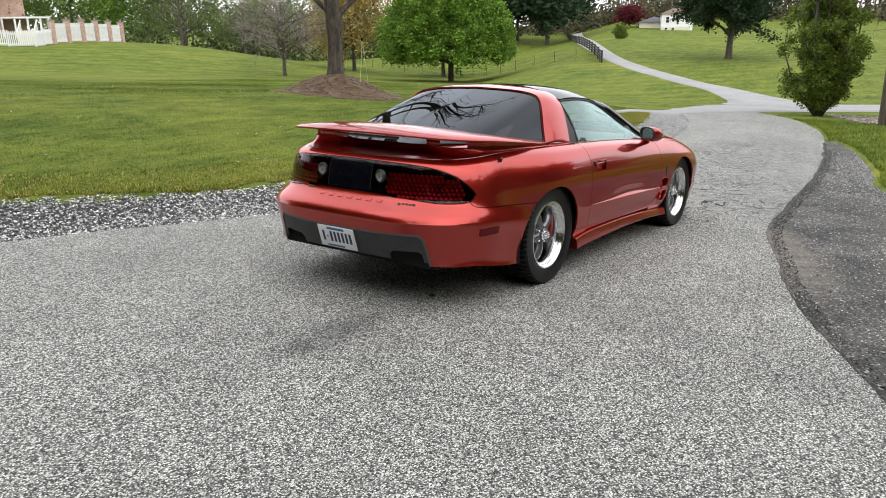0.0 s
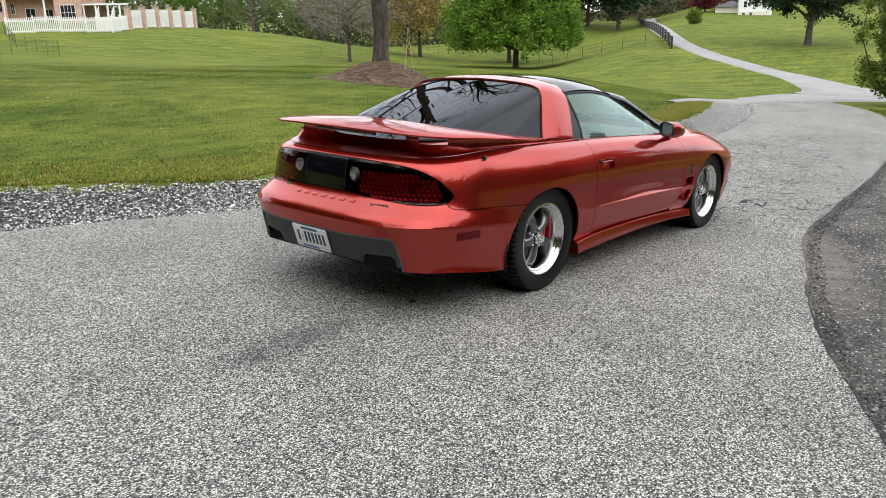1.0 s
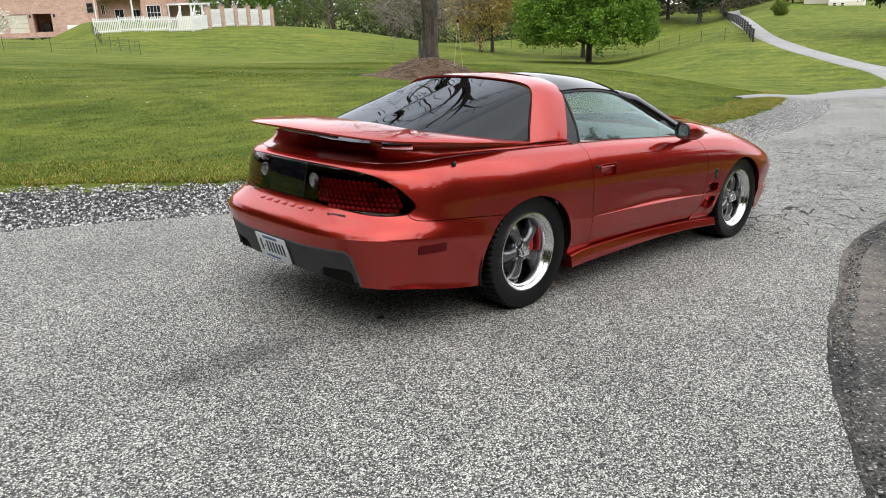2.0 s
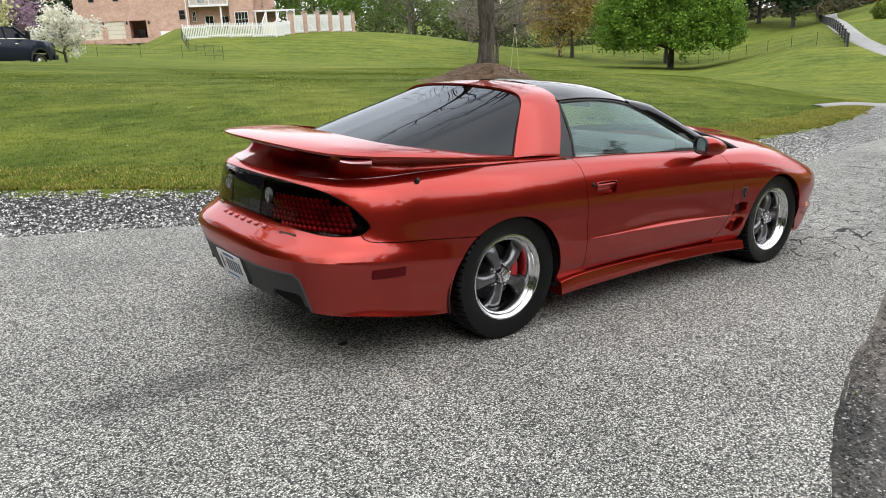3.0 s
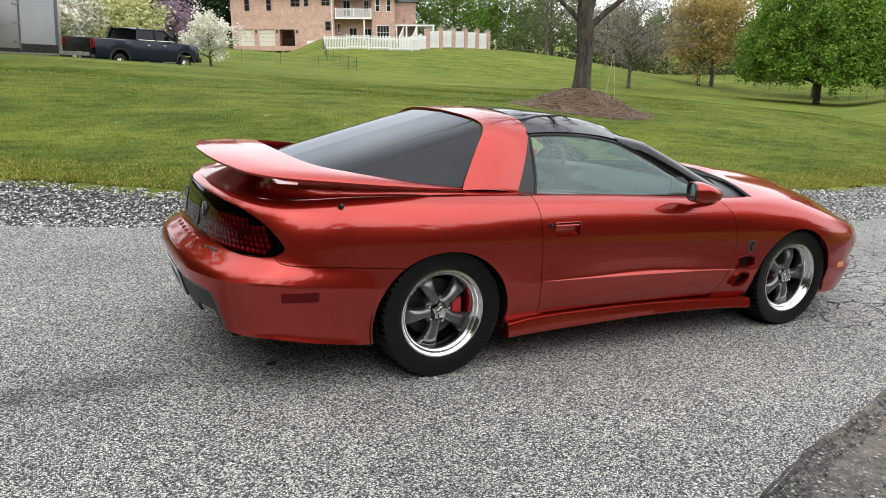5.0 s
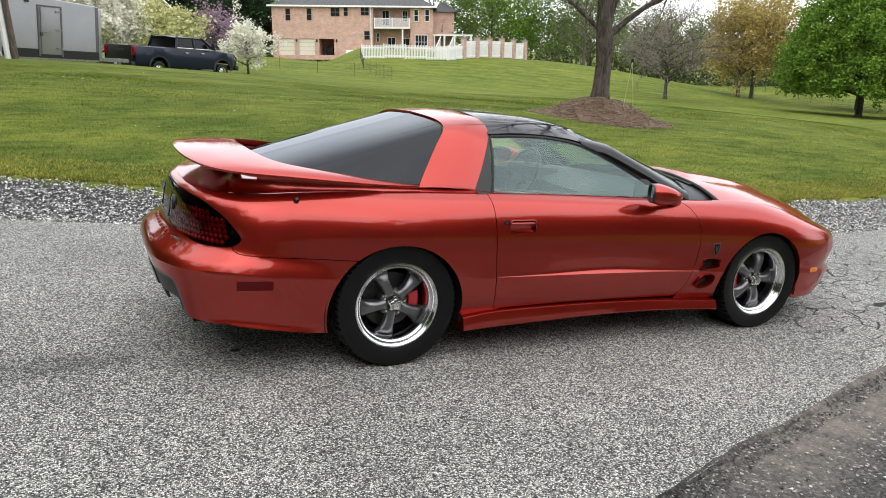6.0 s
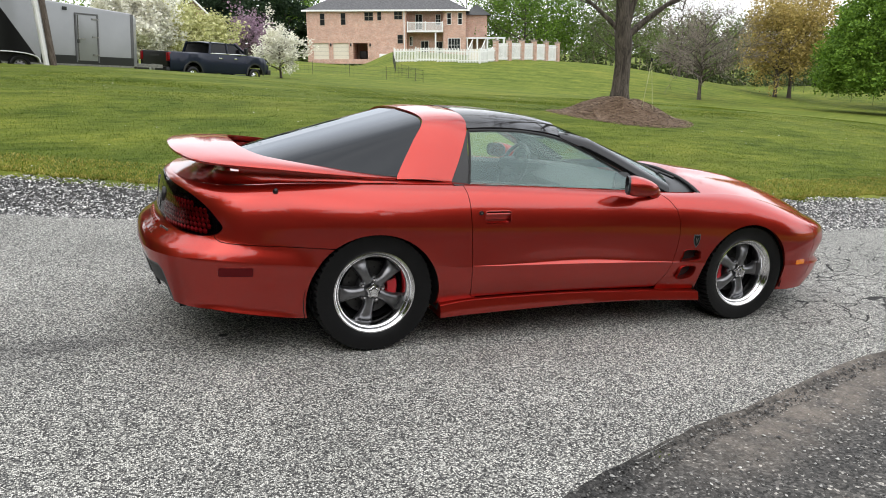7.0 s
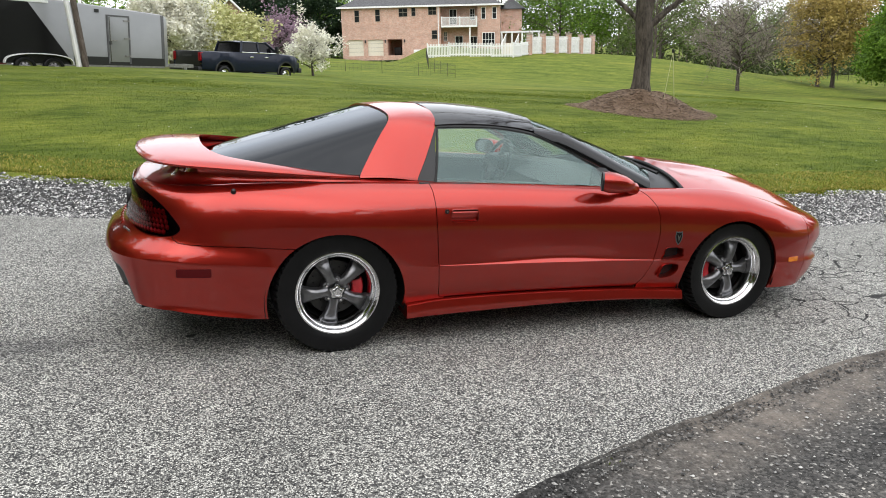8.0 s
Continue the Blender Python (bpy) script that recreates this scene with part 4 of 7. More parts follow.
    # shield badge
    shield = [(2.078, 0.61), (2.096, 0.604), (2.101, 0.611), (2.106, 0.604), (2.124, 0.61), (2.128, 0.577), (2.12, 0.546), (2.101, 0.522), (2.082, 0.546), (2.074, 0.577)]
    badge = part("shield_badge", slab(shield, "y", *sorted((s * 0.885, s * 0.8965))), GREY_LIP, car, "small black shield badge with a pale rim")
    part("badge_field", slab(grown(shield, -0.006), "y", *sorted((s * 0.89, s * 0.8985))), TYRE, badge)
    part("badge_mark", slab([(2.088, 0.59), (2.101, 0.574), (2.114, 0.59), (2.105, 0.56), (2.101, 0.545), (2.097, 0.56)], "y", *sorted((s * 0.893, s * 0.9))), STEEL, badge)


for s in (1, -1):
    side_panels(s)


def lens_shell(grow):
    return carve(shell, ("INTERSECT", slab(grown(LAMP, grow), "y", -1.2, 1.2)))


# rear bumper cover and lower valance
tail_cut = slab(grown(LAMP, GAP), "y", -1.2, 1.2)
valance_cut = slab(VALANCE, "x", -1.4, -0.9)
bumper = carve(shell, ("INTERSECT", slab(BUMPER, "y", -1.3, 1.3)), ("DIFFERENCE", tail_cut), ("DIFFERENCE", valance_cut), ("DIFFERENCE", disc(*ARCH_REAR, -1.2, -0.25)), ("DIFFERENCE", disc(*ARCH_REAR, 0.25, 1.2)))
part("rear_bumper", bumper, PAINT, car, "rounded orange-red rear bumper cover")
valance = carve(shell, ("INTERSECT", slab(grown(VALANCE, -0.004), "x", -1.4, -0.9)), ("DIFFERENCE", slab([(0.33, 0.1), (0.355, 0.33), (0.38, 0.352), (0.54, 0.36), (0.565, 0.345), (0.58, 0.1)], "x", -1.4, -0.8)),
                ("DIFFERENCE", slab([(-0.33, 0.1), (-0.355, 0.33), (-0.38, 0.352), (-0.54, 0.36), (-0.565, 0.345), (-0.58, 0.1)], "x", -1.4, -0.8)), ("DIFFERENCE", box(-1.4, -0.6, 0.1, -0.8, 0.6, 0.296)))
bmesh.ops.translate(valance, vec=(0.006, 0, 0), verts=valance.verts)
part("rear_valance", valance, GREY_TRIM, car, "matt dark grey lower bumper valance")
rimmed = carve(body_shell(0.012), ("INTERSECT", slab(grown(VALANCE, 0.001), "x", -1.4, -0.9)), ("DIFFERENCE", slab(grown(VALANCE, -0.012), "x", -1.4, -0.9)))
part("valance_edging", rimmed, GREY_LIP, car, "lighter grey edging of the valance")
part("rear_undertray", box(-0.98, -0.6, 0.27, -0.45, 0.6, 0.33), DARK, car)
# Added near-black panel stands for the shade seen through the exhaust cutouts.
part("valance_backing", box(-0.99, -0.63, 0.25, -0.95, 0.63, 0.46), DARK, car)
for s in (1, -1):
    bm = lathe([(0.03, 0.0), (0.037, 0.0), (0.04, 0.01), (0.04, 0.3), (0.03, 0.3), (0.03, 0.02)], 24)
    bmesh.ops.transform(bm, matrix=pose(-0.99, s * 0.49, 0.315, 0, 0, -90), verts=bm.verts)
    part("exhaust_tip", bm, SATIN_BLACK, car, "blackened exhaust tip")
    part("exhaust_pipe", tube([(-0.85, s * 0.49, 0.315), (-0.3, s * 0.45, 0.3)], 0.03, 10), DARK, car)

# tail lamp band: black panel with honeycomb red lenses under smoked covers
band = lens_shell(-0.001)
bmesh.ops.scale(band, vec=(0.992, 0.99, 1), verts=band.verts)
part("tail_lamp_panel", band, BLACK_LENS, car, "black gloss tail lamp band")
for lo, hi in ((0.174, 1.2), (-1.2, -0.174)):
    cover = carve(body_shell(0.002), ("INTERSECT", slab(grown(LAMP, -0.001), "y", lo, hi)))
    part("lamp_cover", cover, SMOKE, car, "smoked clear cover of the tail lamps")
middle = carve(body_shell(0.006), ("INTERSECT", slab(grown(LAMP, -0.001), "y", -0.17, 0.17)))
part("middle_panel", middle, BLACK_LENS, car, "black gloss panel between the tail lamps")


def skin_at(y, z, out=0.0):
    """A place on the tail, from the side offset and height."""
    rails = [[rail_point(k, u / 60) for k in range(10)] for u in range(61)]
    best = None
    for row in rails:
        for j in range(9):
            if row[j][2] <= z <= row[j + 1][2]:
                f = (z - row[j][2]) / (row[j + 1][2] - row[j][2])
                p = [row[j][i] + (row[j + 1][i] - row[j][i]) * f for i in range(3)]
                if best is None or abs(p[1] - abs(y)) < abs(best[1] - abs(y)):
                    best = p
    return best


def tail_line(z, count=160):
    out = []
    for k in range(count + 1):
        u = k / count * 1.0
        row = [rail_point(j, u) for j in range(10)]
        for j in range(9):
            if row[j][2] <= z <= row[j + 1][2]:
                f = (z - row[j][2]) / (row[j + 1][2] - row[j][2])
                out.append(Vector([row[j][i] + (row[j + 1][i] - row[j][i]) * f for i in range(3)]))
                break
    return out


HEX = 0.0145
for s in (1, -1):
    lens = thing("tail_lamp", "", "")
    lens.parent = car
    lens["label"] = "red honeycomb tail lamp under a smoked lens"
    bm = bmesh.new()
    for r in range(9):
        z = 0.664 + r * HEX * 1.5 * 1.15
        line = tail_line(z)
        run, last = 0.0, None
        nxt = HEX * 1.0 if r % 2 else 0.0
        for a, b in zip(line, line[1:]):
            step = (b - a).length
            while nxt <= run + step:
                p = a + (b - a) * ((nxt - run) / step)
                t = (b - a).normalized()
                nrm = Vector((t.y, -t.x, 0)) * -1
                if nrm.x > 0:
                    nrm = -nrm
                nxt += HEX * 2.0
                top = 0.80 - 0.055 * max(0.0, (0.6 - p.y) / 0.3) ** 2
                if p.y < 0.285 or p.x > -0.835 - 0.35 * abs(z - 0.70) or z > min(0.80, 0.845 + (p.x + 0.9) * -0.35 - 0.06) or z < 0.662 + (0.008 if p.y < 0.36 else -0.004):
                    continue
                p = Vector((p.x, s * p.y, p.z)) + Vector((nrm.x, s * nrm.y, 0)) * -0.004
                side = Vector((t.x, s * t.y, 0))
                ring = [bm.verts.new(p + side * (math.sin(k * math.tau / 6) * HEX * 1.06) + Vector((0, 0, math.cos(k * math.tau / 6) * HEX * 1.06))) for k in range(6)]
                mid = bm.verts.new(p + Vector((nrm.x, s * nrm.y, 0)) * 0.0025)
                for k in range(6):
                    bm.faces.new((ring[k], ring[(k + 1) % 6], mid))
            run += step
    bmesh.ops.recalc_face_normals(bm, faces=bm.faces)
    part("red_reflector", bm, RED_LENS, lens, "cells of red honeycomb reflector", 10)["kind"] = "stuff"
    y = 0.232
    p = skin_at(y, 0.775)
    for nm, rr, mt, o in (("reversing_lamp_ring", 0.042, SATIN_BLACK, 0.004), ("reversing_lamp", 0.034, LAMP_BOWL, 0.006), ("bulb", 0.013, LENS, 0.01)):
        bm = lathe([(0.0, 0.0), (rr * 0.6, -0.002), (rr * 0.9, 0.0), (rr, 0.006), (rr, 0.02)], 28)
        bmesh.ops.transform(bm, matrix=pose(p[0] - o, s * y, 0.775, 0, 0, -90 + s * 8), verts=bm.verts)
        part(nm, bm, mt, lens)

# dark centre panel outline and badges
p = skin_at(0.33, 0.66)
bm = box(-0.004, -0.03, -0.009, 0.004, 0.03, 0.009, bevel=0.003)
bmesh.ops.transform(bm, matrix=pose(p[0] - 0.001, 0.33, 0.655, 0, 0, -10), verts=bm.verts)
part("small_oval_badge", bm, GOLD, car)
p = skin_at(0.36, 0.64)
for k in range(5):
    bm = box(-0.003, -0.008, -0.008, 0.003, 0.008, 0.008)
    bmesh.ops.transform(bm, matrix=pose(skin_at(0.40 + 0.022 * k, 0.63)[0] - 0.001, -0.40 - 0.022 * k, 0.628, 0, 0, 14), verts=bm.verts)
    part("badge_letter_bar", bm, STEEL, car)

# raised body-coloured marks across the tail
for k in range(7):
    y, z = 0.19 - 0.075 * k, 0.634
    bm = box(-0.004, -0.02, -0.011, 0.004, 0.02, 0.011, bevel=0.003)
    bmesh.ops.transform(bm, matrix=pose(skin_at(y, z)[0] + 0.0012, y, z - 0.0012, 0, 48, 0), verts=bm.verts)
    part("raised_mark", bm, PAINT, car)
# number plate
plate = thing("number_plate", "", "")
plate.parent = car
plate["label"] = "white number plate with dark blue bars"
plate.matrix_basis = pose(-1.137, 0.028, 0.379, 0, -18, 0)
part("plate_sheet", box(-0.003, -0.148, -0.073, 0.003, 0.148, 0.073, bevel=0.0015), WHITE_ENAMEL, plate)
part("plate_header", box(-0.0042, -0.07, 0.05, -0.0025, 0.07, 0.066), BLUE_INK, plate)
for k, w in enumerate((0.017, 0.008, 0.018, 0.017, 0.018, 0.018, 0.017, 0.018)):
    y = 0.108 - k * 0.0315
    part("plate_bar", box(-0.0042, y - w / 2, -0.032 if k != 1 else -0.006, -0.0025, y + w / 2, 0.038 if k != 1 else 0.006), NAVY_INK, plate)
part("plate_footer", box(-0.0042, -0.05, -0.066, -0.0025, 0.09, -0.055), BLUE_INK, plate)
part("plate_mount", box(0.004, -0.155, -0.078, 0.05, 0.155, 0.078, bevel=0.005), GREY_TRIM, plate)

# nose
nose = carve(shell, ("INTERSECT", slab(NOSE, "y", -1.3, 1.3)))
part("front_bumper", nose, PAINT, car, "rounded orange-red nose cover")
# bonnet
HOOD_MID = [(1.9, 0.93), (2.2, 0.93), (2.5, 0.912), (2.96, 0.852), (3.3, 0.757), (3.58, 0.602)]
rows = []
for u in [1 + k / 84 for k in range(64, 84)] + [2 + k / 26 for k in range(27)]:
    x, w, z = rail_point(9, u)
    if x < 2.2:
        continue
    row = []
    for k in range(-14, 15):
        s = k / 14
        back = 0.10 * (1 - s * s) * (1 - ease(2.2, 2.5, x))
        bulge = 0.022 * (1 - ease(0.12, 0.34, abs(s * w))) * ease(2.1, 2.4, x) * (1 - ease(3.0, 3.25, x))
        row.append((x + back, w * s, z + (along(HOOD_MID, x) - z) * (1 - abs(s) ** 2.6) + bulge))
    rows.append(row)
part("bonnet", sheet(rows, -0.01), PAINT, car, "orange-red bonnet with a raised middle")
part("bonnet_seal", tube([(p[0] - 0.006, p[1] * 0.985, p[2] - 0.006) for p in rows[0]], 0.011, 8), RUBBER, car, "black rubber seal along the bonnet's rear edge")
for s in (1, -1):
    bm = box(2.93, -0.075, -0.012, 3.03, 0.075, 0.016, bevel=0.01)
    bmesh.ops.transform(bm, matrix=pose(0, s * 0.17, 0.862, 0, 8, 0) @ pose(0.0, 0, 0), verts=bm.verts)
    part("bonnet_scoop", bm, SATIN_BLACK, car)

# rear deck under the wing
rows = []
for u in [k / 26 for k in range(26)] + [1 + k / 84 for k in range(0, 17)]:
    x, w, z = rail_point(9, u)
    rows.append([(x, w * k / 10, z - 0.014 + 0.05 * ease(-0.8, -0.7, x + 0.06 * (k / 10) ** 2) * (1 - ease(0.8, 0.97, abs(k / 10)))) for k in range(-10, 11)])
part("rear_deck", sheet(rows, -0.01), PAINT, car, "orange-red rear deck below the wing")
# shoulders from the belt up to the glass
# cabin: glass, roof band, roof panels
BAND_REAR = [(0.145, 0.70, 0.925), (0.152, 0.69, 0.945), (0.205, 0.645, 1.03), (0.275, 0.59, 1.135), (0.335, 0.535, 1.205), (0.36, 0.46, 1.238), (0.365, 0.3, 1.258), (0.365, 0.0, 1.268)]
BAND_FRONT = [(0.46, 0.722, 0.912), (0.468, 0.715, 0.93), (0.52, 0.665, 1.02), (0.575, 0.60, 1.125), (0.612, 0.54, 1.19), (0.632, 0.46, 1.235), (0.645, 0.3, 1.268), (0.65, 0.0, 1.284)]
ra, rb = lines(BAND_REAR, 36), lines(BAND_FRONT, 36)
rows = []
for f in range(9):
    f /= 8
    row = [a.lerp(b, f) + Vector((0, 0.006, 0.008)) * math.sin(math.pi * f) for a, b in zip(ra, rb)]
    rows.append(row + [Vector((p.x, -p.y, p.z)) for p in reversed(row[:-1])])
part("roof_band", sheet(rows, -0.012), PAINT, car, "orange-red roof pillar band")


def both(points):
    return points + [Vector((p.x, -p.y, p.z)) for p in reversed(points[:-1])]


# rear hatch glass
BOTTOM_X = [(0.0, -0.74), (0.28, -0.7), (0.45, -0.575), (0.58, -0.36), (0.65, -0.12), (0.675, 0.03), (0.686, 0.15)]
BOTTOM_Z = [(0.0, 0.942), (0.28, 0.946), (0.45, 0.955), (0.58, 0.963), (0.65, 0.962), (0.675, 0.953), (0.686, 0.945)]
TOP_X = [(0.0, 0.363), (0.3, 0.362), (0.455, 0.355), (0.53, 0.33), (0.585, 0.276), (0.64, 0.206), (0.686, 0.153)]
TOP_Z = [(0.0, 1.266), (0.3, 1.255), (0.455, 1.234), (0.53, 1.2), (0.585, 1.133), (0.64, 1.03), (0.686, 0.946)]
rows, low_edge, high_edge = [], [], []
for k in range(-40, 41):
    y = 0.686 * (1 - (1 - abs(k) / 40) ** 1.7) * (1 if k >= 0 else -1)
    a = Vector((along(BOTTOM_X, abs(y)), y, along(BOTTOM_Z, abs(y))))
    b = Vector((along(TOP_X, abs(y)), y, along(TOP_Z, abs(y))))
    low_edge.append(a)
    high_edge.append(b)
    rows.append([a.lerp(b, f / 24) + Vector((-0.3, 0, 0.95)) * 0.004 * math.sin(math.pi * f / 24) * min(1.0, (b - a).length / 0.8) for f in range(25)])
hatch = part("hatch_glass", sheet(rows, -0.004), DARK_GLASS, car, "dark tinted rear hatch glass", 80)
bm = bmesh.new()
tube_into(bm, [p - Vector((0, 0, 0.005)) for p in high_edge], 0.008, 6)
tube_into(bm, [p - Vector((0, 0, 0.005)) for p in low_edge], 0.008, 6)
part("hatch_seal", bm, RUBBER, hatch)

# roof panels
ROOF_EDGE = [(0.615, 0.545, 1.195), (0.78, 0.555, 1.205), (0.95, 0.555, 1.2), (1.12, 0.55, 1.185), (1.25, 0.54, 1.162)]
ROOF_MID = [(0.655, 0, 1.284), (0.80, 0, 1.288), (1.0, 0, 1.280), (1.18, 0, 1.262), (1.33, 0, 1.236)]
e, m = lines(ROOF_EDGE, 20), lines(ROOF_MID, 20)
rows = []
for a, b in zip(e, m):
    rows.append(both([Vector((a.x + (b.x - a.x) * (1 - (1 - k / 14) ** 2), a.y * (1 - k / 14), a.z + (b.z - a.z) * (1 - (1 - k / 14) ** 3))) for k in range(15)]))
part("roof_panel", sheet(rows, -0.012), GLOSS_BLACK, car, "gloss black removable roof panels")
for s in (1, -1):
    part("roof_seam", tube([Vector((p.x, s * 0.09, along([(q[0], q[2]) for q in ROOF_MID], p.x) - 0.001)) for p in m], 0.004, 6), RUBBER, car)
part("header_seam", tube(both([Vector((a.x, a.y, a.z + 0.004)) for a in rows[-1][:15]]), 0.006, 6), RUBBER, car)

# windscreen
W_TOP = [Vector(p) for p in rows[-1][:15]]
W_BOTTOM = lines([(1.955, 0.715, 0.845), (2.03, 0.62, 0.885), (2.12, 0.45, 0.915), (2.19, 0.22, 0.93), (2.21, 0.0, 0.934)], 15)
grid = []
for f in range(17):
    f /= 16
    grid.append(both([a.lerp(b, f) + Vector((0.25, 0, 0.95)) * 0.012 * math.sin(math.pi * f) for a, b in zip(W_TOP, W_BOTTOM)]))
screen = part("windscreen", sheet(grid, -0.004), SCREEN_GLASS, car, "green-tinted windscreen")
for s in (1, -1):
    post = lines([(1.235, s * 0.545, 1.168), (1.4, s * 0.583, 1.106), (1.6, s * 0.63, 1.015), (1.8, s * 0.68, 0.915), (1.96, s * 0.722, 0.838)], 24)
    bm = bmesh.new()
    rows = []
    for n, p in enumerate(post):
        t = (post[min(n + 1, 23)] - post[max(n - 1, 0)]).normalized()
        up = Vector((-t.z, 0, t.x)).normalized()
        if up.z < 0:
            up = -up
        o = Vector((0, s, 0))
        up = up * (0.35 + 0.65 * min(1.0, n / 7))
        rows.append([p + o * 0.012 - up * 0.028, p + o * 0.018 - up * 0.006, p + o * 0.012 + up * 0.02, p + up * 0.042 - o * 0.004, p + up * 0.064 - o * 0.035, p + up * 0.076 - o * 0.09, p - o * 0.1 - up * 0.0, p - o * 0.02 - up * 0.03])
    sheet_into(bm, rows, close_v=True)
    bmesh.ops.recalc_face_normals(bm, faces=bm.faces)
    part("windscreen_pillar", bm, GLOSS_BLACK, car, "gloss black windscreen pillar")
    # side glass
    sill_line = lines([(0.56, s * 0.752, 0.905), (0.8, s * 0.758, 0.897), (1.2, s * 0.757, 0.873), (1.55, s * 0.748, 0.85), (1.8, s * 0.735, 0.845)], 24)
    top_line = lines([(0.625, s * 0.548, 1.19), (0.8, s * 0.557, 1.196), (1.0, s * 0.557, 1.19), (1.22, s * 0.555, 1.157), (1.4, s * 0.59, 1.087), (1.6, s * 0.638, 0.99), (1.83, s * 0.70, 0.878)], 24)
    rows = [[a.lerp(b, f / 10) + Vector((0, s, 0)) * 0.02 * math.sin(math.pi * f / 10) for f in range(11)] for a, b in zip(sill_line, top_line)]
    win = part("side_window", sheet(rows, -0.004), CABIN_GLASS, car, "green-tinted frameless side window")
    bm = bmesh.new()
    tube_into(bm, top_line, 0.011, 6)
    tube_into(bm, [r for r in rows[0]], 0.008, 6)
    part("window_seal", bm, RUBBER, win)
    belt = [Vector((p.x, p.y + s * 0.008, p.z - 0.004)) for p in lines([(0.46, s * 0.758, 0.908)] + [tuple(q) for q in sill_line[::4]] + [(1.9, s * 0.735, 0.842)], 26)]
    part("belt_moulding", tube(belt, 0.008, 6), SATIN_BLACK, car)
    tri = [[Vector((0.452, s * 0.728, 0.908)), Vector((0.562, s * 0.752, 0.905))], [Vector((0.482, s * 0.69, 0.985)), Vector((0.572, s * 0.712, 0.985))], [Vector((0.54, s * 0.617, 1.098)), Vector((0.59, s * 0.63, 1.098))], [Vector((0.59, s * 0.55, 1.188)), Vector((0.618, s * 0.556, 1.188))]]
    part("window_corner_trim", sheet(tri, 0.01), SATIN_BLACK, car)
    # shoulder ledge between belt and glass
    inner = [(x, s * y, z) for x, y, z in ((0.1, 0.66, 0.93), (0.5, 0.70, 0.915), (1.2, 0.70, 0.875), (1.85, 0.70, 0.845), (1.95, 0.725, 0.842), (2.15, 0.72, 0.84))]
    rows = []
    for k in range(31):
        x = 0.05 + 2.1 * k / 30
        u = 1 + (x - REAR_TURN) / (FRONT_TURN - REAR_TURN)
        a = Vector(rail_point(9, u))
        a.y *= s
        a.z -= 0.003
        rows.append([a, Vector((x, s * along([(q[0], abs(q[1])) for q in inner], x), along([(q[0], q[2]) for q in inner], x)))])
    part("belt_ledge", sheet(rows, -0.006), PAINT, car)

# cowl and wipers
rows = []
for k in range(-12, 13):
    s = k / 12
    b = curve_through([(1.955, 0.715, 0.84), (2.03, 0.62, 0.88), (2.12, 0.45, 0.91), (2.19, 0.22, 0.925), (2.21, 0.0, 0.929)], 4 * (1 - abs(s)))
    sg = 1 if s >= 0 else -1
    rows.append([Vector((b.x - 0.06, sg * b.y * 0.98, b.z)), Vector((b.x + 0.02, sg * b.y, b.z - 0.012)), Vector((b.x + 0.1, sg * b.y * 1.02, b.z - 0.028)), Vector((b.x + 0.2, sg * b.y * 1.02, b.z - 0.035)), Vector((b.x + 0.28, sg * b.y * 1.02, b.z - 0.06))])
part("cowl_panel", sheet(rows, -0.006), SATIN_BLACK, car, "black wiper cowl")
for y0, y1 in ((-0.55, 0.0), (0.1, 0.6)):
    arm = thing("wiper", "", "")
    arm.parent = car
    arm["label"] = "black wiper on the windscreen"
    part("wiper_arm", tube([(2.14, y0, 0.915), (2.10, y0 + 0.1, 0.94), (2.12, y1 - 0.2, 0.958)], [0.012, 0.009, 0.006], 6), SATIN_BLACK, arm)
    part("wiper_blade", tube([(2.06, y0 + 0.06, 0.938), (2.115, (y0 + y1) / 2, 0.956), (2.12, y1 - 0.05, 0.955)], 0.007, 6), RUBBER, arm)

# door mirrors
for s in (1, -1):
    mir = thing("door_mirror", "", "")
    mir.parent = car
    mir["label"] = "body-coloured door mirror"
    mir.matrix_basis = pose(1.535, s * 0.9, 0, 0, 0, 34 if s > 0 else -28) @ pose(-1.475, -s * 0.9, 0)
    rows = []
    for f, w, h in ((0.0, 0.084, 0.054), (0.03, 0.09, 0.06), (0.08, 0.084, 0.056), (0.13, 0.066, 0.044), (0.17, 0.04, 0.026), (0.185, 0.004, 0.003)):
        rows.append([(1.475 + f, s * (0.905 - 0.25 * f + w * math.copysign(abs(math.cos(a)) ** 0.7, math.cos(a))), 0.925 - 0.1 * f + h * math.copysign(abs(math.sin(a)) ** 0.7, math.sin(a))) for a in [k * math.tau / 24 for k in range(24)]])
    part("mirror_shell", sheet(rows, close_v=True), PAINT, mir)
    part("mirror_rim", sheet([rows[0], [(p[0] - 0.012, p[1], p[2]) for p in rows[0]], [(p[0] - 0.012, s * 0.905 + (p[1] - s * 0.905) * 0.88, 0.925 + (p[2] - 0.925) * 0.86) for p in rows[0]], [(p[0] + 0.004, s * 0.905 + (p[1] - s * 0.905) * 0.86, 0.925 + (p[2] - 0.925) * 0.84) for p in rows[0]]], close_v=True), SATIN_BLACK, mir)
    bm = bmesh.new()
    bm.faces.new([bm.verts.new((p[0] - 0.002, s * 0.905 + (p[1] - s * 0.905) * 0.9, 0.925 + (p[2] - 0.925) * 0.88)) for p in rows[0]])
    part("mirror_glass", bm, MIRROR, mir)
    part("mirror_foot", tube([(1.66, s * 0.68, 0.858), (1.63, s * 0.75, 0.875), (1.57, s * 0.84, 0.895)], [0.045, 0.032, 0.026], 10), PAINT, mir)

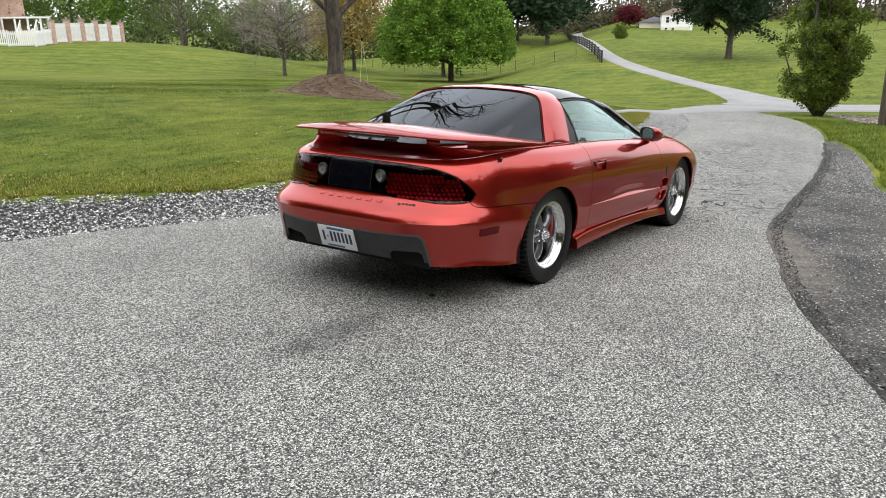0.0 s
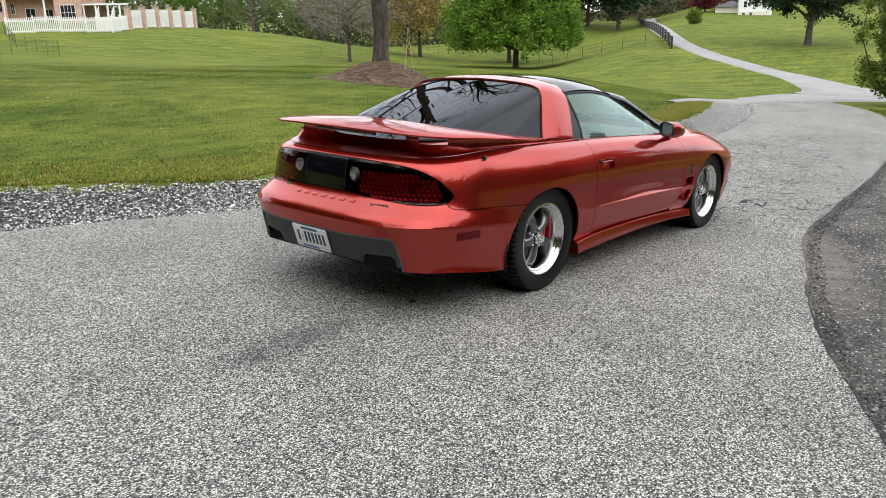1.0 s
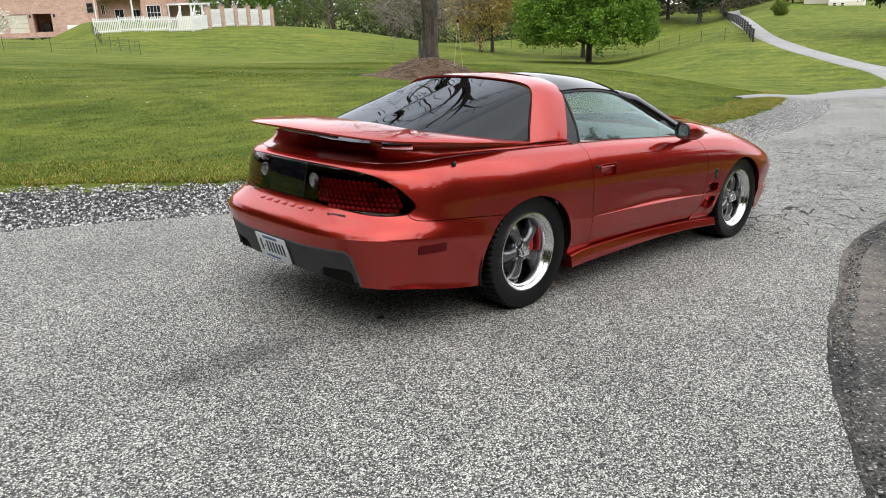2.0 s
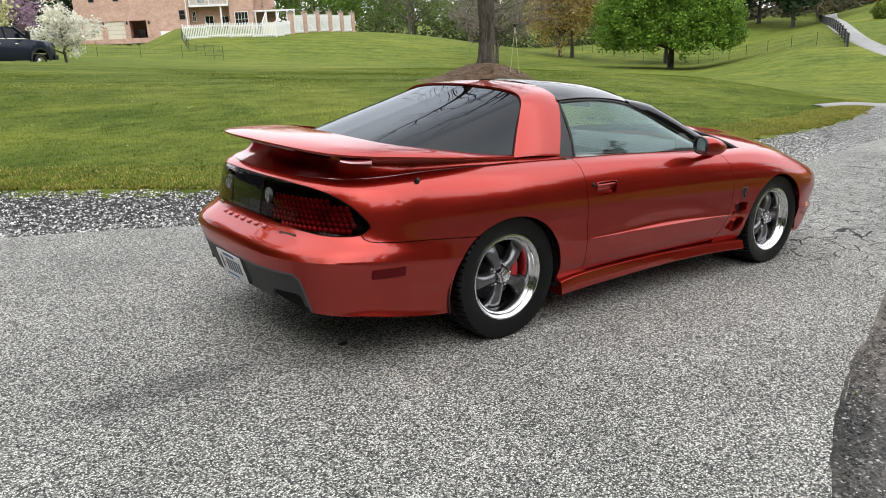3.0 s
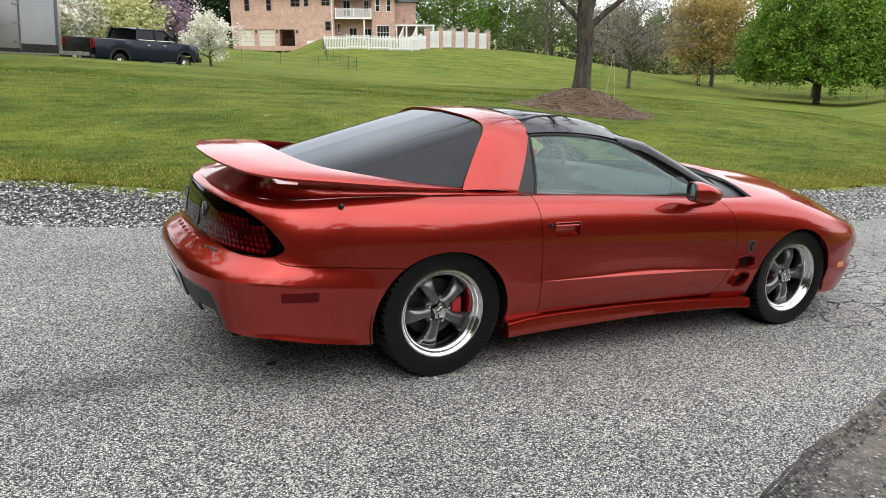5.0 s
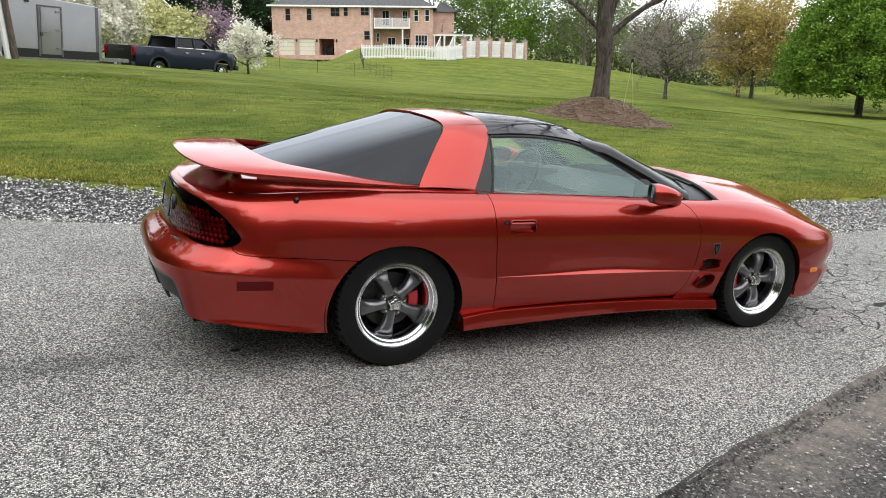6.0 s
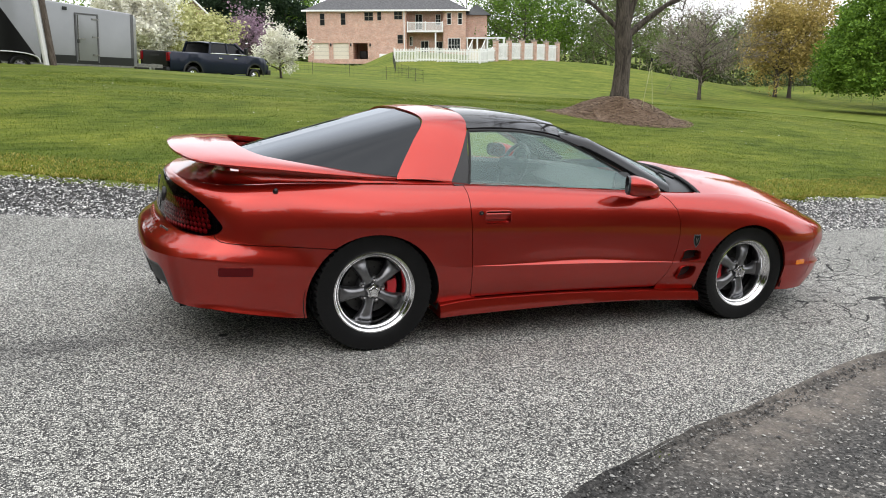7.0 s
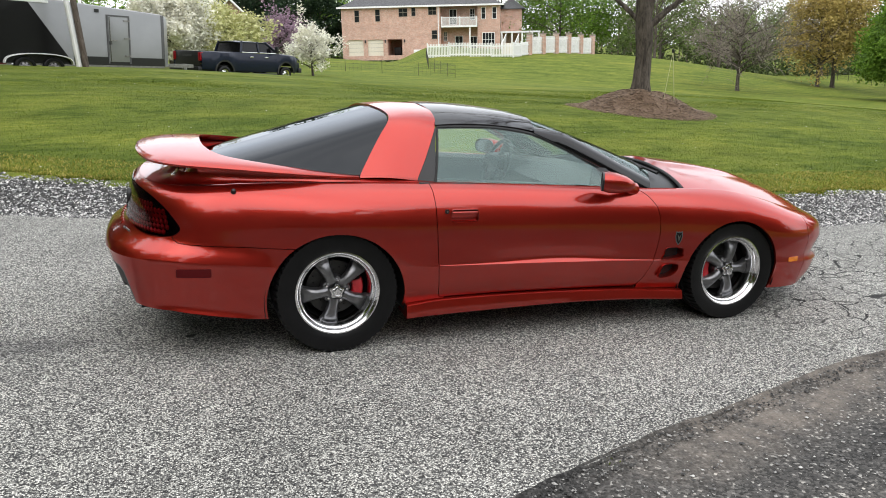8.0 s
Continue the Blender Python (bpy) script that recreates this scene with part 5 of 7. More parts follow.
# wing
OUTER = [(0.14, 0.712, 0.932), (-0.05, 0.735, 0.945), (-0.3, 0.752, 0.968), (-0.55, 0.752, 0.99), (-0.77, 0.715, 1.005), (-0.90, 0.61, 1.014), (-0.965, 0.42, 1.022), (-0.995, 0.2, 1.027), (-1.0, 0.0, 1.028)]
INNER = [(0.14, 0.69, 0.938), (-0.05, 0.69, 0.962), (-0.25, 0.665, 0.99), (-0.42, 0.62, 1.012), (-0.54, 0.55, 1.028), (-0.60, 0.46, 1.04), (-0.635, 0.32, 1.05), (-0.65, 0.15, 1.056), (-0.652, 0.0, 1.057)]
wo, wi = both(lines(OUTER, 44)), both(lines(INNER, 44))
rows = []
for a, b in zip(wo, wi):
    c = (a - b)
    th = min(0.026, 0.012 + 0.08 * c.length)
    up = Vector((0, 0, 1))
    rows.append([a, a.lerp(b, 0.06) + up * th * 0.3, a.lerp(b, 0.4) + up * th * 0.42, a.lerp(b, 0.8) + up * th * 0.25, b, b - up * th * 0.5, a.lerp(b, 0.7) - up * th * 0.95, a.lerp(b, 0.3) - up * th * 0.9, a - up * th * 0.38, a - up * th * 0.18])
bm = bmesh.new()
sheet_into(bm, rows, close_v=True)
bmesh.ops.recalc_face_normals(bm, faces=bm.faces)
wing = part("rear_wing", bm, PAINT, car, "orange-red high rear wing")
# the tailgate's cove: from the lid's lower edge in and up to the underside of the wing
rows, seam = [], []
for a, b in zip(wo, wi):
    side = 1 if a.y >= 0 else -1
    if a.x > REAR_TURN:
        u = 1 + (a.x - REAR_TURN) / (FRONT_TURN - REAR_TURN)
    else:
        u = 2 / math.pi * math.asin(min(1.0, abs(a.y) / 0.752) ** 1.3)
    e = Vector(rail_point(9, min(1.99, u)))
    e.y *= side
    n = Vector((b.x - a.x, b.y - a.y, 0))
    deep = 0.014 + 0.165 * ease(0.35, 0.95, -a.x) * (1 - 0.72 * ease(0.4, 0.68, abs(a.y)))
    n.normalize()
    h = a.z - e.z
    row = [e + n * 0.002 + Vector((0, 0, 0.003))]
    row += [e + n * deep * f + Vector((0, 0, h * z)) for f, z in ((0.3, 0.075), (0.55, 0.14), (0.76, 0.24), (0.92, 0.38), (1.0, 0.52), (1.02, 0.66), (0.97, 0.76), (0.84, 0.81), (0.6, 0.84))]
    row += [a.lerp(b, 0.12) - Vector((0, 0, 0.014)), a.lerp(b, 0.04) - Vector((0, 0, 0.008))]
    rows.append(row)
    seam.append(row[0])
bm = sheet(rows)
openings = []
for f in bm.faces:
    c = f.calc_center_median()
    if c.x < -0.6 and 0.957 < c.z and (abs(c.y) < 0.38 or 0.5 < abs(c.y) < 0.62):
        openings.append(f)
bmesh.ops.delete(bm, geom=openings, context="FACES")
part("tailgate_cove", bm, PAINT, wing, "hollowed tailgate under the wing with slots")
for half_line in (seam[:24], seam[-24:]):
    part("tailgate_seam", tube(half_line, 0.0011, 5), DARK, car)
# seams beside the middle panel of the tail lamps
for y in (0.172, -0.172):
    line = [Vector(skin_at(y, z)) + Vector((-0.0015, 0, 0)) for z in (0.69, 0.74, 0.79, 0.84, 0.862)]
    part("lamp_seam", tube([(p.x, y, p.z) for p in line], 0.0022, 5), DARK, car)
# high brake lamp under the wing
part("high_brake_lamp", box(-0.905, -0.25, 0.985, -0.88, 0.25, 1.002, bevel=0.005), DARK_RED, wing)
# aerial base
bm = lathe([(0.0, -0.012), (0.008, -0.011), (0.011, -0.004), (0.014, 0.004), (0.014, 0.012)], 20)
bmesh.ops.transform(bm, matrix=pose(-0.522, -0.757, 0.878, -48, 0, 0) @ pose(0, 0, 0, 0, 0, 0), verts=bm.verts)
part("aerial_base", bm, SATIN_BLACK, car)

# floor, cabin
part("floor_pan", box(0.4, -0.72, 0.2, 2.2, 0.72, 0.24, bevel=0.02), DARK, car)
part("rear_bulkhead", box(-0.9, -0.62, 0.24, 0.15, 0.62, 0.86, bevel=0.04), CABIN, car)
for s in (1, -1):
    seat = thing("front_seat", "", "")
    seat.parent = car
    seat["label"] = "black leather bucket seat"
    part("seat_cushion", box(0.55, s * 0.37 - 0.24, 0.3, 1.08, s * 0.37 + 0.24, 0.5, bevel=0.06), LEATHER, seat)
    part("seat_back", box(-0.08, -0.23, 0.0, 0.08, 0.23, 0.56, bevel=0.06, m=pose(0.53, s * 0.37, 0.44, 0, -20, 0)), LEATHER, seat)
    part("head_rest", box(-0.045, -0.12, 0.55, 0.045, 0.12, 0.68, bevel=0.04, m=pose(0.53, s * 0.37, 0.44, 0, -20, 0)), LEATHER, seat)
    rows = []
    for k in range(12):
        x = 0.5 + 1.4 * k / 11
        rows.append([(x, s * 0.712, 0.922 - 0.07 * k / 11), (x, s * 0.695, 0.928 - 0.07 * k / 11), (x, s * 0.66, 0.89 - 0.05 * k / 11), (x, s * 0.65, 0.66), (x, s * 0.62, 0.6), (x, s * 0.66, 0.52), (x, s * 0.66, 0.26)])
    part("door_card", sheet(rows, 0.008), CABIN, car, "grey inner door trim")
    part("mirror_patch", sheet([[(1.56, s * 0.704, 0.86), (1.66, s * 0.702, 0.86), (1.88, s * 0.70, 0.85)], [(1.575, s * 0.69, 0.93), (1.66, s * 0.688, 0.945), (1.78, s * 0.686, 0.9)], [(1.59, s * 0.672, 0.965), (1.64, s * 0.67, 0.972), (1.68, s * 0.668, 0.968)]], 0.008), CABIN, car, "black patch behind the door mirror")
rows = []
for k in range(-12, 13):
    y = 0.7 * k / 12
    hump = 0.04 * math.exp(-((y - 0.37) / 0.2) ** 2)
    rows.append([(2.12 - 0.25 * abs(y), y, 0.86), (1.8, y, 0.865 + hump * 0.3), (1.55, y, 0.855 + hump), (1.46, y, 0.82 + hump), (1.45, y, 0.7), (1.5, y, 0.5), (1.7, y, 0.3)])
part("dashboard", sheet(rows, -0.01), CABIN, car, "dark grey dashboard")
part("instrument_hood", box(1.38, 0.18, 0.82, 1.6, 0.56, 0.92, bevel=0.04), CABIN, car)
part("centre_console", box(0.45, -0.11, 0.24, 1.6, 0.11, 0.52, bevel=0.04), CABIN, car)
wheel = thing("steering_wheel", "", "")
wheel.parent = car
wheel["label"] = "black steering wheel with a light hub"
wheel.matrix_basis = pose(1.41, 0.37, 0.85, 0, -68, 0)
ring = [(0.185 * math.cos(k * math.tau / 40), 0.185 * math.sin(k * math.tau / 40), 0) for k in range(41)]
part("rim", tube(ring, 0.015, 10, False), LEATHER, wheel)
part("hub", box(-0.07, -0.075, -0.03, 0.07, 0.075, 0.03, bevel=0.025), CABIN_GREY, wheel)
for a in (0, 180, 250, 290):
    part("spoke", box(0.05, -0.016, -0.015, 0.18, 0.016, 0.01, bevel=0.005, m=pose(0, 0, 0, 0, 0, a)), CABIN, wheel)
part("inside_mirror", box(1.36, -0.12, 1.11, 1.385, 0.12, 1.165, bevel=0.012), CABIN, car)


# ---- wheels ----
def make_wheel(name, x, s, r, label, caliper_x, turn):
    w = thing(name, "", "")
    w.parent = car
    w["label"] = label
    w.matrix_basis = pose(x, s * 0.712, r - 0.006, 0, 0, 0 if s < 0 else 180)
    q = r - 0.236

    def tread(k, n):
        if n in (4, 5, 6, 7) and k % 4 == 0:
            return -0.004 if n == 4 else -0.010
        return -0.008 if n in (8, 9, 12, 13, 16, 17) else -0.006 if n in (10, 11, 14, 15) and (k + n) % 8 < 2 else 0.0
    wall = [(0.222, -0.128), (0.236, -0.137), (0.262, -0.142), (0.236 + q * 0.62, -0.147)]
    tread_rows = [(0.236 + q * 0.86, -0.146), (r - 0.006, -0.137), (r - 0.002, -0.12), (r - 0.001, -0.074), (r - 0.002, -0.071), (r - 0.002, -0.061), (r - 0.001, -0.058), (r, -0.012), (r, -0.009)]
    half_rows = [(a, b) for a, b in tread_rows + [(r, 0.0)]]
    prof = wall + half_rows + [(a, -b) for a, b in reversed(tread_rows)] + [(a, -b) for a, b in reversed(wall)]
    part("tyre", lathe(prof, 240, tread), TYRE, w, "black low-profile tyre with a grooved tread")
    lip = [(0.226, -0.122), (0.231, -0.131), (0.229, -0.138), (0.222, -0.139), (0.215, -0.134), (0.209, -0.126), (0.205, -0.117), (0.199, -0.114), (0.194, -0.106), (0.189, -0.095), (0.185, -0.075), (0.183, -0.04), (0.186, 0.12)]
    part("rim_lip", lathe(lip, 96), CHROME, w, "polished stepped rim lip")
    part("rim_barrel", lathe([(0.184, -0.03), (0.182, 0.0), (0.18, 0.12), (0.05, 0.125)], 64), SATIN_BLACK, w)
    for k in range(5):
        a0 = k * 72 + (turn if s < 0 else -turn)
        rows = []
        for rr, wd, dp, fw in ((0.045, 0.030, -0.088, 0.012), (0.075, 0.026, -0.094, 0.016), (0.105, 0.029, -0.094, 0.02), (0.135, 0.036, -0.088, 0.024), (0.16, 0.044, -0.078, 0.022), (0.178, 0.052, -0.064, 0.016), (0.1855, 0.056, -0.05, 0.01)):
            rows.append([(-wd, dp + 0.045, rr), (-wd, dp + fw, rr), (-wd * 0.78, dp + 0.006, rr), (-wd * 0.4, dp - 0.002, rr), (0, dp - 0.004, rr), (wd * 0.4, dp - 0.002, rr), (wd * 0.78, dp + 0.006, rr), (wd, dp + fw, rr), (wd, dp + 0.045, rr)])
        bm = sheet(rows)
        bmesh.ops.transform(bm, matrix=pose(0, 0, 0, 0, a0, 0), verts=bm.verts)
        part("spoke", bm, SPOKE, w, "dark grey cast spoke")
        nut = lathe([(0.0, -0.012), (0.006, -0.0115), (0.009, -0.006), (0.0095, 0.012)], 12)
        a = radians(a0 + 36)
        bmesh.ops.transform(nut, matrix=pose(0.059 * math.sin(a), -0.079, 0.059 * math.cos(a)), verts=nut.verts)
        part("wheel_nut", nut, CHROME, w)
        seat = lathe([(0.0, 0.0), (0.017, 0.0), (0.021, 0.006), (0.021, 0.03)], 16)
        bmesh.ops.transform(seat, matrix=pose(0.059 * math.sin(a), -0.074, 0.059 * math.cos(a)), verts=seat.verts)
        part("nut_seat", seat, SPOKE, w)
    part("hub_plate", lathe([(0.0, -0.075), (0.07, -0.072), (0.076, -0.06), (0.076, 0.02)], 40), SPOKE, w)
    star = []
    for k in range(40):
        a = k * math.tau / 40
        star.append(0.036 + 0.005 * math.cos(5 * a))
    rows = [[(f * star[k] * math.sin(k * math.tau / 40), d, f * star[k] * math.cos(k * math.tau / 40)) for k in range(40)] for f, d in ((1.05, -0.085), (1.05, -0.102), (0.98, -0.108), (0.72, -0.110), (0.68, -0.122), (0.62, -0.127), (0.5, -0.128), (0.47, -0.1255), (0.01, -0.1255))]
    part("centre_cap", sheet(rows, close_v=True), CHROME, w, "chrome centre cap")
    part("brake_disc", lathe([(0.07, -0.012), (0.15, -0.012), (0.152, -0.008), (0.152, 0.012), (0.07, 0.012)], 60), IRON, w)
    for k in range(24):
        a = k * math.tau / 24
        hole = lathe([(0.0, -0.001), (0.005, 0.0)], 8)
        rr = 0.1 + 0.016 * (k % 3)
        bmesh.ops.transform(hole, matrix=pose(rr * math.sin(a), -0.0125, rr * math.cos(a)), verts=hole.verts)
        part("disc_hole", hole, DARK, w)
    rows = []
    for k in range(11):
        a = radians(70 + 46 * k / 10) if caliper_x > 0 else radians(-70 - 46 * k / 10)
        rows.append([((rr) * math.sin(a), d, rr * math.cos(a)) for rr, d in ((0.098, -0.02), (0.102, -0.042), (0.125, -0.05), (0.152, -0.046), (0.163, -0.03), (0.163, 0.02))])
    part("brake_caliper", sheet(rows, 0.01), CALIPER, w, "bright red brake caliper")
    return w


for s in (-1, 1):
    make_wheel("rear_wheel", 0.0, s, 0.337, "polished five-spoke alloy wheel with a black tyre", -s, 46)
    make_wheel("front_wheel", 2.568, s, 0.326, "polished five-spoke alloy wheel with a black tyre", s, 17)
part("rear_axle", tube([(0, -0.6, 0.328), (0, 0.6, 0.328)], 0.05, 12), DARK, car)
part("front_axle", tube([(2.568, -0.6, 0.322), (2.568, 0.6, 0.322)], 0.04, 12), DARK, car)

# ---- trees ----
def leaves_into(verts, faces, tips, count, reach, size, r):
    """Leaves or clumps, a bent quad each, round the tips."""
    tips = np.asarray(tips)
    pick = tips[r.integers(0, len(tips), count)]
    off = r.normal(size=(count, 3))
    off /= np.linalg.norm(off, axis=1, keepdims=True)
    c = pick + off * (reach * r.random(count) ** 0.6)[:, None]
    a = r.normal(size=(count, 3))
    a[:, 2] *= 0.6
    a /= np.linalg.norm(a, axis=1, keepdims=True)
    b = np.cross(a, r.normal(size=(count, 3)))
    b /= np.linalg.norm(b, axis=1, keepdims=True)
    n = np.cross(a, b)
    s = size * (0.55 + 0.9 * r.random(count))[:, None]
    base = len(verts)
    quad = np.stack([c - a * s * 0.6, c + b * s * 0.36 + n * s * 0.1, c + a * s * 0.6, c - b * s * 0.36 + n * s * 0.1], 1).reshape(-1, 3)
    verts += quad.tolist()
    faces += (base + np.arange(4 * count).reshape(-1, 4)).tolist()


def leaf_mesh(name, verts, faces, material):
    me = bpy.data.meshes.new(name)
    me.from_pydata(verts, [], faces)
    me.materials.append(material)
    me.update()
    return me


def limb_points(a, b, r, bend=0.12, n=5, lift=0.0):
    a, b = Vector(a), Vector(b)
    k = (b - a).length
    off = Vector(r.normal(size=3)) * k * bend
    return [a.lerp(b, f) + off * math.sin(math.pi * f) + Vector((0, 0, lift * k * math.sin(math.pi * f))) for f in [j / (n - 1) for j in range(n)]]


def make_tree(name, label, x, y, height, crown, low, girth, bark, leaf=None, leaves=3000, leaf_size=0.2, seed=1, limbs=11, forks=5, twigs=4, twig=None, shape=0.5, wood_sides=7, lean=(0, 0), scatter=0.5, z=None, flat=1.0, start=None, fine_k=0.35):
    """A tapered trunk, limbs, branches and twigs that fill a crown, and its leaves."""
    r = np.random.default_rng(seed)
    t = thing(name, label, "tree", spot(x, y, 0, -0.05))
    wood, fine, tips = bmesh.new(), bmesh.new(), []
    mid = low + (height - low) * shape
    top = Vector((lean[0] * height, lean[1] * height, height * 0.82))
    stem = [Vector((0, 0, 0)).lerp(top, f) + Vector((0.25 * girth * math.sin(5 * f + seed), 0.25 * girth * math.cos(4 * f + seed), 0)) for f in (0, 0.03, 0.1, 0.25, 0.45, 0.7, 1)]
    tube_into(wood, stem, [girth * 1.5, girth * 1.15, girth, girth * 0.9, girth * 0.62, girth * 0.36, girth * 0.08], 10)
    first = (start or low * 0.85) / (height * 0.82)
    for n in range(limbs):
        f = first + (0.92 - first) * (n / limbs) ** 0.9
        a = stem[0].lerp(top, f)
        az = n * 2.39996 + seed + r.normal() * 0.3
        zt = low + (height - low) * (0.1 + 0.9 * (n + 0.5) / limbs)
        w = crown * math.sqrt(max(0.06, 1 - ((zt - mid) / (max(height - mid, mid - low) * 1.04)) ** 2)) * (0.8 + 0.35 * r.random())
        b = Vector((math.cos(az) * w, math.sin(az) * w * flat, zt + 0.1 * height * (r.random() - 0.3)))
        p = limb_points(a, b, r, 0.07, 6, 0.06)
        k = girth * (0.62 - 0.4 * n / limbs)
        tube_into(wood, p, [k, k * 0.8, k * 0.6, k * 0.42, k * 0.26, k * 0.06], wood_sides)
        for m in range(forks):
            q = p[2 + m % 4].lerp(p[min(5, 3 + m % 4)], r.random())
            e = q + Vector(r.normal(size=3)) * crown * 0.27 + (b - a).normalized() * crown * 0.2 + Vector((0, 0, 0.12 * crown))
            p2 = limb_points(q, e, r, 0.1, 4, 0.05)
            kk = k * 0.3
            tube_into(wood, p2, [kk, kk * 0.7, kk * 0.45, kk * 0.1], 5)
            tips += [p2[2], p2[3]]
            for o in range(twigs):
                q2 = p2[1 + o % 3]
                e2 = q2 + Vector(r.normal(size=3)) * crown * 0.14 + (e - q).normalized() * crown * 0.12 + Vector((0, 0, 0.05 * crown))
                p3 = limb_points(q2, e2, r, 0.12, 3)
                tube_into(fine, p3, [kk * fine_k, kk * fine_k * 0.63, kk * 0.06], 3, False)
                tips += [p3[1], p3[2]]
    part("trunk", wood, bark, t, sharp=60)
    tagged(part("twig_mass", fine, twig or bark, t, sharp=80), kind="stuff")
    if leaf:
        v, f = [], []
        leaves_into(v, f, [tuple(p) for p in tips], leaves, crown * scatter * 0.35, leaf_size, r)
        ob = new("crown", leaf_mesh("crown", v, f, leaf))
        ob.parent = t
    return t


def make_dome_tree(name, label, x, y, height, wide, low, girth, leaf, clumps, per, size, seed):
    """A short trunk, forking limbs and a wide dome of leaf clumps with a level underside."""
    r = np.random.default_rng(seed)
    t = thing(name, label, "tree", spot(x, y, 0, -0.05))
    wood, tips = bmesh.new(), []
    fork = Vector((0.05, 0, low * 0.72))
    tube_into(wood, [(0, 0, 0), (0, 0, 0.15), (0.02, 0, low * 0.4), fork, fork + Vector((0, 0, height * 0.45))], [girth * 1.5, girth * 1.1, girth, girth * 0.95, girth * 0.2], 12)
    for n in range(clumps):
        az = n * 2.39996 + 0.3 * r.normal()
        f = (n + 0.5) / clumps
        rise = f**1.15
        out = wide * math.sqrt(max(0.0, 1 - rise**2.3)) * (0.6 + 0.4 * math.sqrt(r.random())) * (1 + 0.08 * math.sin(3 * az + seed) + 0.05 * math.sin(7 * az))
        c = Vector((out * math.cos(az), out * math.sin(az), low + (height - low) * rise * (0.97 + 0.06 * r.normal()) - 0.1 * (out / wide) ** 4 + 0.12 * r.normal()))
        tips.append(tuple(c))
        if n % 9 == 0:
            p = limb_points(fork + Vector((0, 0, 0.35 * height * f)), c, r, 0.07, 5, 0.08)
            k = girth * (0.42 - 0.3 * f)
            tube_into(wood, p, [k, k * 0.75, k * 0.5, k * 0.3, k * 0.1], 6)
    part("trunk", wood, BARK, t, sharp=60)
    v, f = [], []
    leaves_into(v, f, tips, clumps * per, wide * 0.115, size, r)
    ob = new("crown", leaf_mesh("crown", v, f, leaf))
    ob.parent = t
    return t


def make_bush(name, label, x, y, height, wide, leaf, leaves, size, seed=3, category="bush", stems=16, reach=0.33):
    r = np.random.default_rng(seed)
    t = thing(name, label, category, spot(x, y, 0, -0.03))
    wood, tips = bmesh.new(), []
    for n in range(stems):
        az, out, up = n * 2.4, wide * (0.25 + 0.7 * r.random()), height * (0.12 + 0.85 * (n + r.random()) / stems)
        if up > height * 0.7:
            out *= 0.6
        p = limb_points((0.1 * math.cos(az), 0.1 * math.sin(az), 0), (out * math.cos(az), out * math.sin(az), up), r, 0.1, 4, 0.1)
        tube_into(wood, p, [0.04, 0.03, 0.02, 0.006], 5)
        tips += p[1:]
    tagged(part("stem_mass", wood, BARK, t), kind="stuff")
    v, f = [], []
    leaves_into(v, f, [tuple(p) for p in tips], leaves, wide * reach, size, r)
    ob = new("foliage", leaf_mesh("foliage", v, f, leaf))
    ob.parent = t
    return t


# the big tree on its mulched mound
TREE = (8.075, 8.665)


def mound_height(x, y):
    d = math.hypot((x - TREE[0] + 0.05) / 1.45, (y - TREE[1] + 0.1) / 1.3)
    return 0.36 * (1 - ease(0.15, 1.0, d)) * (1 + 0.25 * noise.noise((x * 2.5, y * 2.5, 1)))


rows = []
for k in range(49):
    a = k * math.tau / 48
    rows.append([])
    for j in range(15):
        d = (j / 14) * (1.06 + 0.12 * noise.noise((math.cos(a) * 2, math.sin(a) * 2, 5)))
        x, y = TREE[0] - 0.05 + 1.45 * d * math.cos(a), TREE[1] - 0.1 + 1.3 * d * math.sin(a)
        rows[-1].append((x, y, land(x, y) + max(-0.03, mound_height(x, y) + 0.02 * noise.noise((x * 9, y * 9, 0)) - 0.02 * ease(0.9, 1.05, d))))
whole("mulch_mound", sheet(rows), MULCH, "low mound of brown wood mulch round the tree foot", "mulch", kind="stuff", m=SLOPE, sharp=70)
p = []
for u, v in rng.random((11000, 2)):
    a, d = u * math.tau, math.sqrt(v) * 1.05
    x, y = TREE[0] - 0.05 + 1.45 * d * math.cos(a), TREE[1] - 0.1 + 1.3 * d * math.sin(a)
    p.append((x, y, land(x, y) + mound_height(x, y) + 0.005))
heap("mulch_chips", p, 0.008 + 0.02 * rng.random(len(p)) ** 2, MULCH, "shredded brown mulch chips on the mound", "mulch", flat=0.3)

big = thing("lawn_tree", "large grey-barked tree with bare spreading limbs on a mulch mound", "tree", spot(*TREE, 0, 0.32))
r = np.random.default_rng(11)
wood, fine, tips = bmesh.new(), bmesh.new(), []
stem = [Vector(p) for p in ((0, 0, -0.3), (0, 0, 0.0), (0.01, 0, 0.2), (0.05, 0.01, 0.7), (0.04, 0.0, 1.05), (0.0, 0.03, 1.6), (0.0, 0.05, 3.2), (-0.1, 0.1, 5.0), (0.0, 0.15, 7.5), (0.1, 0.1, 10.5), (0.2, 0.0, 13.0))]
tube_into(wood, stem, [0.28, 0.215, 0.172, 0.155, 0.175, 0.14, 0.13, 0.12, 0.1, 0.06, 0.02], 14)
